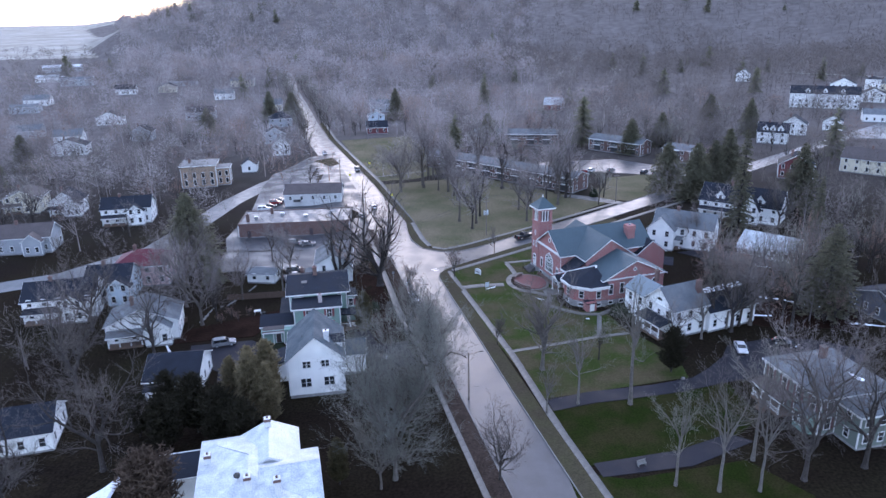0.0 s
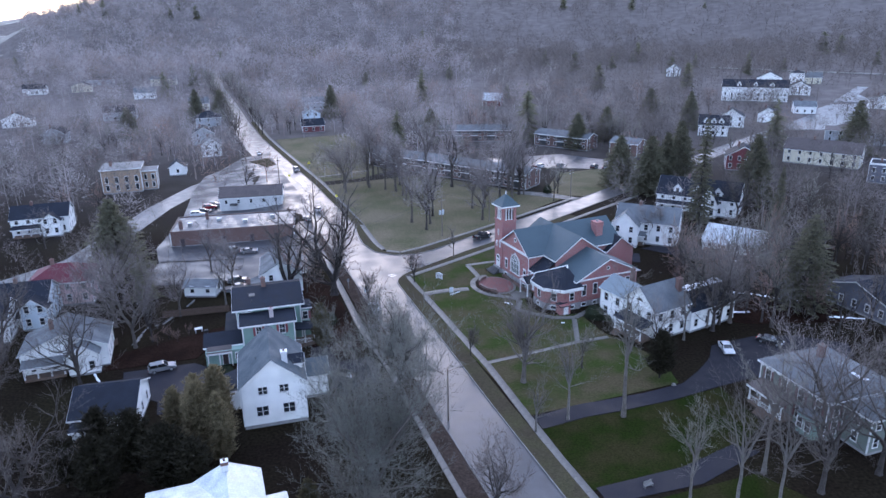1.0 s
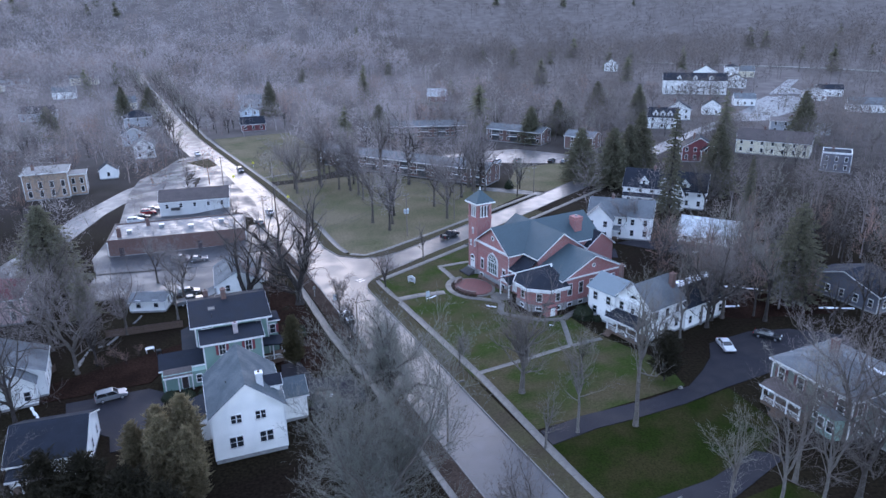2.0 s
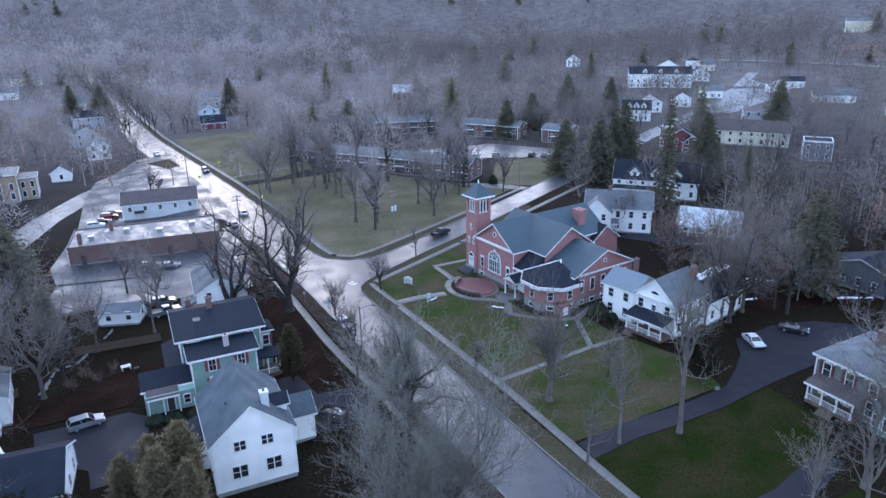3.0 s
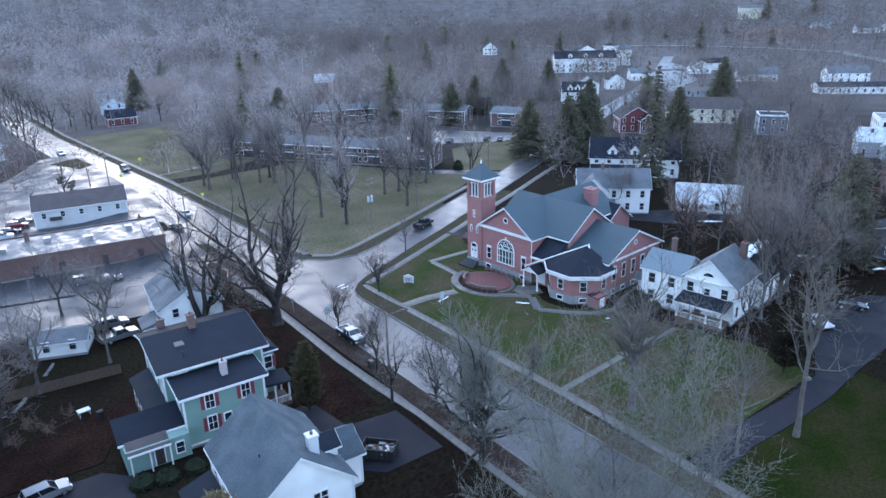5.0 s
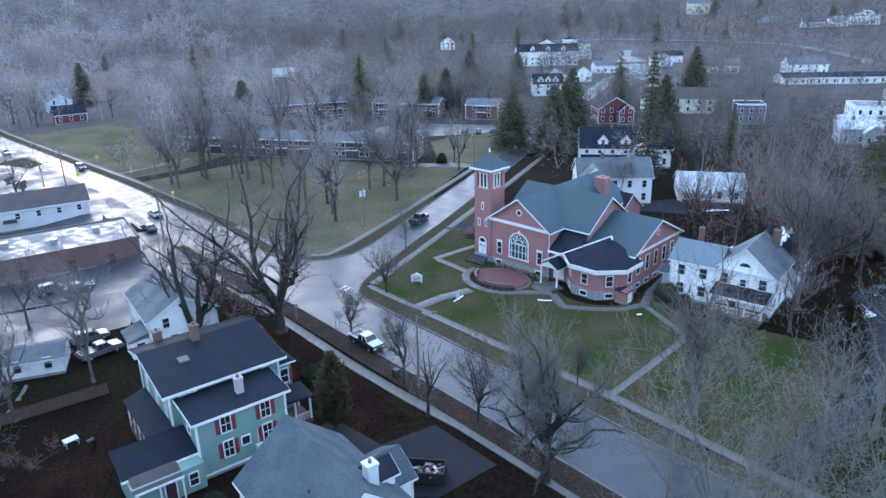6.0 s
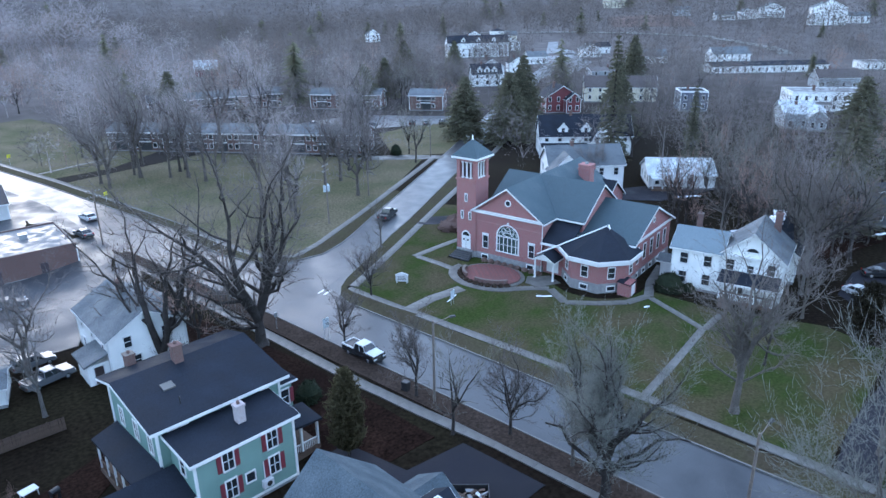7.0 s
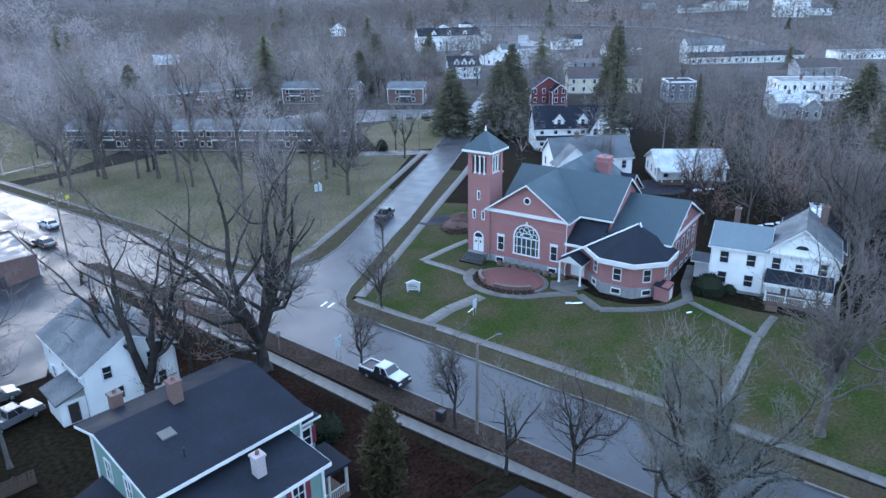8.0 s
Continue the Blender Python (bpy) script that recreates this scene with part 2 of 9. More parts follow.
M["twig_brown"] = material("brown_twigs", (0.125, 0.108, 0.1), (0.17, 0.148, 0.138), rough=0.95, scale=25, fine=4, bump=0.0, grain=0.12, spec=0.1)
M["twig_mid"] = material("brown_grey_twigs", (0.165, 0.148, 0.146), (0.22, 0.198, 0.195), rough=0.95, scale=30, fine=3, bump=0.0, grain=0.12, spec=0.1)
M["bark_brown"] = material("brown_bark", (0.075, 0.064, 0.056), (0.12, 0.105, 0.094), rough=0.95, scale=0.8, fine=14, bump=0.7, grain=0.22, random_value=0.1, spec=0.12)
M["bark_pale"] = material("pale_bark", (0.09, 0.08, 0.072), (0.14, 0.126, 0.114), rough=0.95, scale=0.8, fine=14, bump=0.7, grain=0.2, random_value=0.1, spec=0.12)
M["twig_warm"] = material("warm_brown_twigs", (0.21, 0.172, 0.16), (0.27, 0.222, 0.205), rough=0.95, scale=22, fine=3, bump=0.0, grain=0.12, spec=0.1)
# palest distant twigs, their tone lifted to carry haze
M["twig_pale"] = material("hazed_grey_twigs", (0.29, 0.27, 0.27), (0.36, 0.335, 0.335), rough=0.95, scale=22, fine=3, bump=0.0, grain=0.12, spec=0.1)
M["needle"] = material("conifer_needles", (0.105, 0.104, 0.072), (0.165, 0.156, 0.11), rough=0.9, scale=1.5, fine=6, bump=0.0, grain=0.25, random_value=0.2, spec=0.12)
M["cedar"] = material("cedar_foliage", (0.17, 0.143, 0.088), (0.23, 0.19, 0.115), rough=0.9, scale=1.5, fine=6, bump=0.0, grain=0.25, random_value=0.15, spec=0.12)
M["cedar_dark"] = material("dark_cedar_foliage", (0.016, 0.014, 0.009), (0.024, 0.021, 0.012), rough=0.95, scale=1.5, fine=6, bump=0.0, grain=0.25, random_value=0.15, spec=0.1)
M["cedar_brown"] = material("brown_cedar_foliage", (0.06, 0.043, 0.032), (0.085, 0.06, 0.045), rough=0.95, scale=1.5, fine=6, bump=0.0, grain=0.25, spec=0.1)
M["brown_field"] = material("ploughed_field", (0.1, 0.066, 0.058), (0.14, 0.1, 0.085), rough=0.95, scale=20, fine=0.3, bump=0.1, grain=0.15, spec=0.1)
M["cedar_mid"] = material("olive_cedar_foliage", (0.066, 0.058, 0.032), (0.095, 0.082, 0.046), rough=0.95, scale=1.5, fine=6, bump=0.0, grain=0.25, spec=0.1)
M["dead_plant"] = material("dead_planting", (0.035, 0.024, 0.018), (0.055, 0.038, 0.026), rough=0.95, scale=0.8, fine=6, bump=0.0, grain=0.25, spec=0.1)
M["shrub"] = material("evergreen_shrub", (0.014, 0.02, 0.012), (0.025, 0.028, 0.015), rough=0.9, scale=1, fine=8, bump=0.0, grain=0.25, spec=0.12)
M["russet"] = material("russet_twigs", (0.22, 0.15, 0.13), (0.26, 0.18, 0.155), rough=0.95, scale=2, fine=8, bump=0.0, grain=0.15, random_value=0.15, spec=0.12)
M["wood"] = material("weathered_wood", (0.082, 0.052, 0.038), (0.12, 0.08, 0.058), rough=0.85, scale=1.0, fine=8, bump=0.3, grain=0.18)
M["pole_wood"] = material("pole_wood", (0.16, 0.13, 0.11), (0.12, 0.1, 0.09), rough=0.9, scale=1.0, fine=8, bump=0.3)
M["steel"] = material("galvanised_steel", (0.4, 0.42, 0.44), (0.32, 0.34, 0.36), rough=0.45, scale=0.6, fine=10, metal=0.7, grain=0.05)
M["black"] = material("black_metal", (0.02, 0.02, 0.022), None, rough=0.5)
M["rubber"] = material("rubber", (0.015, 0.015, 0.016), None, rough=0.85)
M["chrome"] = material("alloy", (0.55, 0.56, 0.58), None, rough=0.3, metal=0.9)
M["snow"] = material("old_snow", (0.82, 0.84, 0.88), (0.7, 0.72, 0.76), rough=0.7, scale=0.8, fine=6, bump=0.4)
M["yellow"] = material("yellow_sign", (0.75, 0.68, 0.03), None, rough=0.5)
M["sign_green"] = material("green_sign", (0.05, 0.2, 0.13), None, rough=0.5)
M["sign_white"] = material("white_sign", (0.56, 0.57, 0.58), (0.46, 0.47, 0.49), rough=0.5)
M["transformer"] = material("grey_transformer", (0.42, 0.47, 0.5), (0.34, 0.38, 0.41), rough=0.5)
M["paint_line"] = material("road_paint", (0.6, 0.6, 0.58), (0.35, 0.35, 0.34), rough=0.6, scale=0.4)
for key, c in (("car_white", (0.5, 0.51, 0.52)), ("car_silver", (0.17, 0.175, 0.185)), ("car_black", (0.018, 0.019, 0.022)), ("car_red", (0.2, 0.02, 0.025)), ("car_blue", (0.05, 0.07, 0.12)), ("car_grey", (0.12, 0.125, 0.135))):
    M[key] = material(key + "_paint", c, tuple(0.85 * v for v in c), rough=0.25, scale=1.5, fine=5, bump=0.0, grain=0.02, spec=0.45, coat=0.15)
M["lamp_red"] = material("tail_lamp", (0.3, 0.01, 0.01), None, rough=0.2)
M["lamp_clear"] = material("head_lamp", (0.7, 0.72, 0.74), None, rough=0.15)


def thin(m):
    """Fine twigs and needles scatter light to both sides."""
    nodes, links = m.node_tree.nodes, m.node_tree.links
    p = nodes["Principled BSDF"]
    back = nodes.new("ShaderNodeBsdfTranslucent")
    links.new(p.inputs["Base Color"].links[0].from_socket, back.inputs["Color"])
    both = nodes.new("ShaderNodeMixShader")
    both.inputs[0].default_value = 0.5
    links.new(p.outputs[0], both.inputs[1])
    links.new(back.outputs[0], both.inputs[2])
    links.new(both.outputs[0], nodes["Material Output"].inputs[0])


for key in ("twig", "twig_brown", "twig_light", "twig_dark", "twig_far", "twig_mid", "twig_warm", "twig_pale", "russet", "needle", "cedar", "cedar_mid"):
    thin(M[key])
M["field"] = material("far_field", (0.17, 0.15, 0.12), (0.3, 0.285, 0.26), rough=0.95, scale=120, fine=0.05, bump=0.0, grain=0.15)


# ---- mesh tools ----
def smooth(a, b, v):
    t = min(1.0, max(0.0, (v - a) / (b - a)))
    return t * t * (3 - 2 * t)


class Shape:
    """Collects vertices and faces in local metres."""

    def __init__(self):
        self.v, self.f = [], []

    def face(self, points):
        n = len(self.v)
        self.v += [tuple(p) for p in points]
        self.f.append(tuple(range(n, n + len(points))))
        return self

    def loft(self, a, b, caps=True):
        """Skin between two rings with as many points, a first."""
        n, k = len(self.v), len(a)
        self.v += [tuple(p) for p in a] + [tuple(p) for p in b]
        for i in range(k):
            j = (i + 1) % k
            self.f.append((n + i, n + j, n + k + j, n + k + i))
        if caps:
            self.f.append(tuple(reversed(range(n, n + k))))
            self.f.append(tuple(range(n + k, n + 2 * k)))
        return self

    def box(self, x0, y0, z0, x1, y1, z1, inset=0.0):
        """A block; inset draws its top in on every side."""
        i = inset
        return self.loft([(x0, y0, z0), (x1, y0, z0), (x1, y1, z0), (x0, y1, z0)],
                         [(x0 + i, y0 + i, z1), (x1 - i, y0 + i, z1), (x1 - i, y1 - i, z1), (x0 + i, y1 - i, z1)])

    def prism(self, outline, z0, z1):
        return self.loft([(x, y, z0) for x, y in outline], [(x, y, z1) for x, y in outline])

    def tube(self, p, q, r0, r1=None, sides=8):
        p, q = Vector(p), Vector(q)
        d = (q - p).normalized()
        a = d.orthogonal().normalized()
        b = d.cross(a)
        r1 = r0 if r1 is None else r1
        ring = [(math.cos(2 * math.pi * i / sides), math.sin(2 * math.pi * i / sides)) for i in range(sides)]
        return self.loft([p + (a * c + b * s) * r0 for c, s in ring], [q + (a * c + b * s) * r1 for c, s in ring])

    def mesh(self, name, mat):
        me = bpy.data.meshes.new(name)
        me.from_pydata(self.v, [], self.f)
        me.materials.append(M[mat])
        return me


def part(name, shape, mat, parent=None, label="", m=None):
    """Links a Shape (or a ready mesh) as one mesh object under a thing or a part."""
    me = shape.mesh(name, mat) if isinstance(shape, Shape) else shape
    ob = new(name, me)
    if parent is not None:
        ob.parent = parent
    if m is not None:
        ob.matrix_basis = m
    return tagged(ob, label) if label else ob


def thing(name, m, label, category, group="", kind=""):
    ob = new(name)
    ob.empty_display_size = 0.5
    ob.matrix_basis = m
    return tagged(ob, label, category, group, kind)


def raw_mesh(name, mat, verts, tris=None, quads=None):
    """A mesh straight from arrays."""
    me = bpy.data.meshes.new(name)
    verts = np.asarray(verts, dtype=np.float32)
    faces = [np.asarray(a, dtype=np.int32) for a in (tris, quads) if a is not None and len(a)]
    me.vertices.add(len(verts))
    me.vertices.foreach_set("co", verts.ravel())
    loops = np.concatenate([a.ravel() for a in faces])
    me.loops.add(len(loops))
    me.loops.foreach_set("vertex_index", loops)
    sizes = np.concatenate([np.full(len(a), a.shape[1]) for a in faces])
    me.polygons.add(len(sizes))
    me.polygons.foreach_set("loop_start", np.concatenate([[0], np.cumsum(sizes)[:-1]]).astype(np.int32))
    me.update(calc_edges=True)
    me.materials.append(M[mat])
    return me


# ---- the plan: streets ----
MAIN = [(85, -210), (58, -100), (14.2, 78), (7.4, 105), (2.4, 126), (-7.0, 164), (-17.6, 205), (-33.4, 258), (-58.0, 332), (-66.0, 357), (-80.1, 409), (-99.4, 485), (-129, 594), (-153, 697), (-202, 900)]
MAIN_HALF = [(4.4, 4.4)] * 5 + [(4.6, 4.6), (6.3, 5.6), (5.8, 5.6), (5.7, 5.6), (5.4, 5.4), (5.0, 5.0), (4.6, 4.6), (4.4, 4.4), (4.4, 4.4), (4.4, 4.4)]
SIDE = [(-6, 168.0), (7, 177.4), (22, 188.8), (50, 212.2), (92, 248.6), (150, 300), (235, 372), (330, 470)]
FORK = [(-44, 292), (-58, 292), (-70, 268), (-77, 240), (-80, 214), (-84, 190), (-100, 168), (-135, 150)]


def densify(points, step=4.0):
    out = []
    for (x0, y0), (x1, y1) in zip(points, points[1:]):
        n = max(1, int(math.hypot(x1 - x0, y1 - y0) / step))
        out += [(x0 + (x1 - x0) * i / n, y0 + (y1 - y0) * i / n) for i in range(n)]
    return out + [points[-1]]


def near_line(points, x, y):
    """Distance to a polyline and the side: left of its way is negative."""
    best, side = 1e9, 1
    for (x0, y0), (x1, y1) in zip(points, points[1:]):
        dx, dy = x1 - x0, y1 - y0
        t = min(1.0, max(0.0, ((x - x0) * dx + (y - y0) * dy) / (dx * dx + dy * dy)))
        d = math.hypot(x - x0 - t * dx, y - y0 - t * dy)
        if d < best:
            best, side = d, -1 if dx * (y - y0) - dy * (x - x0) > 0 else 1
    return best, side


def gz(x, y):
    """Height of the ground."""
    z = 0.0
    if -200 < y < 800:
        d, side = near_line(MAIN, x, y)
        if side < 0:
            z -= 1.4 * smooth(9, 22, d) * (1 - smooth(380, 600, y))
    r = math.hypot(x, y)
    az = math.degrees(math.atan2(x, max(y, 1e-6))) if y > 0 else 180.0
    if r > 500 and az < 120:
        hill = 150 * smooth(820, 1900, r) * smooth(-24.4, -10.5, az) + 34 * smooth(900, 1250, r) * smooth(-24.8, -23.9, az)
        hill *= 1 + 0.25 * math.sin(x / 310 + 1.3) * math.sin(y / 270)
        z += hill
        z += 14 * smooth(420, 900, r) * smooth(15, 45, az)
    return z


def ribbon(name, points, left, right, mat, lift, label, category, step=4.0):
    """A strip of paving along a line; left and right are its edges' offsets."""
    pts = densify(points, step)
    n = len(pts)
    v, f = [], []
    for i, (x, y) in enumerate(pts):
        a, b = pts[max(0, i - 1)], pts[min(n - 1, i + 1)]
        d = math.hypot(b[0] - a[0], b[1] - a[1])
        nx, ny = (b[1] - a[1]) / d, -(b[0] - a[0]) / d
        lo = left(i, x, y) if callable(left) else left
        ro = right(i, x, y) if callable(right) else right
        for o in (lo, ro):
            px, py = x + nx * o, y + ny * o
            v += [(px, py, gz(px, py) + lift), (px, py, gz(px, py) + lift - 0.3)]
    for i in range(n - 1):
        a, b = 4 * i, 4 * (i + 1)
        f += [(a, a + 2, b + 2, b), (a + 1, a, b, b + 1), (a + 2, a + 3, b + 3, b + 2)]
    me = bpy.data.meshes.new(name)
    me.from_pydata(v, [], f)
    me.materials.append(M[mat])
    return tagged(new(name, me), label, category, kind="structure")


def half_at(y, k):
    ys = [p[1] for p in MAIN]
    return float(np.interp(y, ys, [h[k] for h in MAIN_HALF]))


def ground_sheet():
    def steps(lo, hi, core_lo, core_hi, fine):
        out = list(np.arange(core_lo, core_hi + fine, fine))
        s, v = fine, core_lo
        while v > lo:
            s *= 1.075
            v -= s
            out.insert(0, v)
        s, v = fine, out[-1]
        while v < hi:
            s *= 1.075
            v += s
            out.append(v)
        return out
    xs, ys = steps(-4500, 4500, -130, 130, 4.0), steps(-1500, 4800, 50, 330, 4.0)
    v = [(x, y, gz(x, y)) for y in ys for x in xs]
    w = len(xs)
    q = [(j * w + i, j * w + i + 1, (j + 1) * w + i + 1, (j + 1) * w + i) for j in range(len(ys) - 1) for i in range(w - 1)]
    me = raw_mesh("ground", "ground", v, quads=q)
    me.materials.append(M["field"])
    hill = [1 if v[a][1] > 1100 and v[a][0] < -0.5 * v[a][1] else 0 for a, b, c, d in q]
    me.polygons.foreach_set("material_index", hill)
    me.polygons.foreach_set("use_smooth", [True] * len(me.polygons))
    return tagged(new("ground", me), "brown winter ground of grass and fallen leaves", "ground", kind="structure")


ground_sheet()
ribbon("road", MAIN, lambda i, x, y: -half_at(y, 0), lambda i, x, y: half_at(y, 1), "asphalt_wet", 0.05, "wide wet grey asphalt main street", "road")
ribbon("road", SIDE, -3.6, 3.6, "asphalt_wet", 0.086, "wet asphalt side street meeting the main street", "road")
ribbon("road", [(300, 640), (330, 588), (384, 513), (414, 455), (428, 410), (412, 370), (399, 343), (380, 318)], -4.5, 4.5, "concrete", 0.5, "pale country road crossing the far slope", "road")
ribbon("road", FORK, -4.0, 4.0, "asphalt_wet", 0.09, "wet asphalt branch street behind the shops", "road")


def patch(name, outline, mat, lift, label, category, wob=0.0):
    """A flat piece of lawn, lot or paving with an edge."""
    pts = []
    for (x0, y0), (x1, y1) in zip(outline, outline[1:] + outline[:1]):
        n = max(1, int(math.hypot(x1 - x0, y1 - y0) / 5))
        for i in range(n):
            x, y = x0 + (x1 - x0) * i / n, y0 + (y1 - y0) * i / n
            k = wob * noise.noise((x * 0.2, y * 0.2, 3))
            pts.append((x + k, y + k))
    bm = bmesh.new()
    top = [bm.verts.new((x, y, 0)) for x, y in pts]
    face = bm.faces.new(top)
    if face.normal.z < 0 or sum(a[0] * b[1] - b[0] * a[1] for a, b in zip(pts, pts[1:] + pts[:1])) < 0:
        bmesh.ops.reverse_faces(bm, faces=[face])
    bmesh.ops.triangulate(bm, faces=[face])
    for cut in range(2):
        bmesh.ops.subdivide_edges(bm, edges=[e for e in bm.edges if e.calc_length() > 9], cuts=1, use_grid_fill=False)
        bmesh.ops.triangulate(bm, faces=bm.faces[:])
    for v in bm.verts:
        v.co.z = gz(v.co.x, v.co.y) + lift
    skirt = bmesh.ops.extrude_edge_only(bm, edges=[e for e in bm.edges if e.is_boundary])
    for v in skirt["geom"]:
        if isinstance(v, bmesh.types.BMVert):
            v.co.z -= 0.25
    me = bpy.data.meshes.new(name)
    bm.to_mesh(me)
    bm.free()
    me.materials.append(M[mat])
    return tagged(new(name, me), label, category, kind="structure")


# the corners where the side street meets the main street
CHURCH_KERB = [(0.2, 153.6), (-0.9, 158), (-1.5, 161), (-1.3, 163.2), (0.2, 165.9), (2.4, 168.3), (8.7, 173.4), (17.5, 180.8), (24.4, 186.0)]
PARK_KERB = [(-12.2, 206.6), (-11.1, 197), (-9.6, 189.6), (-6.4, 182.6), (-1.5, 179.6), (4.1, 179.7), (9, 182.6), (13.4, 186.2), (19.6, 191.6)]
patch("road", [(0.6, 150), (-6, 178)] + PARK_KERB[1:8] + CHURCH_KERB[7:0:-1], "asphalt_wet", 0.07, "wet asphalt flare of the street corner", "road")
patch("road", [(-23.5, 205), (-26, 192), (-28, 186), (-62, 186), (-66, 198), (-66, 226), (-71, 262), (-72, 284), (-62, 312), (-52, 322), (-47, 300), (-37, 264), (-29, 238)], "lot", 0.11, "wet asphalt parking lot round the shops", "parking lot")
patch("road", [(-62, 170), (-34, 172), (-30, 186.5), (-62, 187)], "lot", 0.11, "wet asphalt car park behind the flat-roofed shop", "parking lot")

# lawns
patch("lawn", [(9.4, 128), (4.2, 151), (2.0, 160), (1.4, 164.2), (8, 169.8), (19, 178.4), (36, 190.6), (40, 186), (34, 172), (30, 160), (37, 130), (44, 118), (43.5, 110), (29.6, 106.5), (16.6, 103.4)], "lawn", 0.06, "damp green lawn of the brick church", "lawn")
patch("lawn", [(19.2, 92), (17.6, 99.4), (25.4, 101.9), (31.4, 102.9), (41.1, 105.1), (49.7, 107.8), (51, 97), (45, 92), (38, 88), (28, 86), (20, 85)], "lawn_green", 0.07, "bright green lawn between two driveways", "lawn")
patch("lawn", [(-3.6, 183.8), (-6, 190), (-10.2, 209), (-20.6, 246), (-24, 257), (12, 268), (40, 240), (56, 228), (34, 207.4), (20.5, 196.6), (6, 185.4), (0.2, 181.9)], "lawn_dry", 0.06, "wide open park lawn with bare trees", "lawn")
patch("lawn", [(50, 233), (64, 227.5), (90, 250), (84, 268), (62, 262)], "lawn_dry", 0.06, "yellowish lawn beside the motel drive", "lawn")
patch("lawn", [(-26, 263), (-45.5, 326), (-53.5, 353), (-20, 362), (4, 280), (-12, 266)], "lawn_dry", 0.06, "rough lawn along the street", "lawn")
patch("lawn", [(20, 60), (17.5, 84), (26, 82), (44, 86), (50, 78), (46, 58)], "lawn_green", 0.06, "dull green front lawn under bare trees", "lawn")
patch("yard", [(-58, 134), (-33, 148), (-22, 152), (-20, 146), (-30, 148), (-38, 139), (-40, 132), (-56, 129)], "dirt", 0.08, "bare brown yard of wet leaves", "yard")
patch("yard", [(-13.5, 150), (-19.5, 168), (-28, 172), (-22, 148), (-19, 128), (-9.0, 128)], "dirt", 0.06, "brown leafy ground beside the pavement", "yard")
patch("yard", [(40, 141), (62, 144), (88, 138), (86, 128), (66, 130), (46, 141)], "dirt", 0.06, "brown leaf litter under the wood's edge", "yard")

# the evergreens' shade is put into this mould's dark colour
patch("yard", [(-80, 58), (-80, 104), (-58, 102), (-44, 106), (-30, 103), (-27, 95), (-34, 84), (-34, 58)], "mould_and_shade", 0.06, "wet leaf mould under evergreens, darkened for their shade", "yard")

patch("raised_bed", [(-22.2, 178.2), (-21.6, 178.4), (-23.6, 185.2), (-24.2, 185.0)], "curb", 0.45, "narrow pale kerbed bed at the car park's edge", "raised bed")
# driveways and lots
patch("driveway", [(18.0, 99.6), (17.4, 103.0), (24.5, 105.4), (29.6, 106.3), (36.4, 107.5), (44.1, 109.7), (48.5, 113.4), (52.4, 117.4), (55, 122), (64.3, 124.6), (72, 124), (80, 119.5), (78, 115), (63.9, 112), (49.7, 108.1), (41.1, 105.2), (31.4, 103), (25.4, 102)], "asphalt", 0.1, "dark wet asphalt drive and car park", "driveway")
patch("driveway", [(22.5, 82.5), (21.8, 85.6), (35, 88.5), (44, 92.6), (47, 90.5), (36, 84.8)], "asphalt", 0.1, "narrow dark asphalt drive", "driveway")
patch("driveway", [(-5.2, 116.5), (-7.4, 125.5), (-13.5, 126), (-16, 133), (-19, 133), (-18.5, 121), (-12, 116)], "asphalt", 0.1, "dark wet driveway by the green house", "driveway")
patch("driveway", [(-36, 114), (-37, 128), (-40, 130), (-52, 128), (-50, 121), (-43, 117), (-42, 113)], "asphalt", 0.1, "wet asphalt back yard drive", "driveway")
patch("driveway", [(44, 238), (52, 234), (61, 226), (58.5, 223.6), (50, 229), (40, 236)], "concrete", 0.1, "pale drive into the apartment court", "driveway")
patch("road", [(38, 262), (60, 272), (92, 262), (98, 272), (72, 296), (42, 292), (30, 276)], "asphalt_wet", 0.08, "wet car park of the apartment court", "parking lot")
patch("driveway", [(24, 183.5), (27.5, 186.3), (46, 178), (60, 172), (58, 166), (42, 172)], "asphalt", 0.09, "dark drive behind the church", "driveway")
patch("driveway", [(70, 178), (88, 172), (92, 164), (72, 166), (62, 176)], "asphalt", 0.09, "wet drive between house and shed", "driveway")


# pavements: separate slabs on a bed
def offset_line(points, o):
    pts = densify(points, 2.0)
    out = []
    for i, (x, y) in enumerate(pts):
        a, b = pts[max(0, i - 1)], pts[min(len(pts) - 1, i + 1)]
        d = math.hypot(b[0] - a[0], b[1] - a[1])
        out.append((x + o * (b[1] - a[1]) / d, y - o * (b[0] - a[0]) / d))
    return out


SLAB = {}


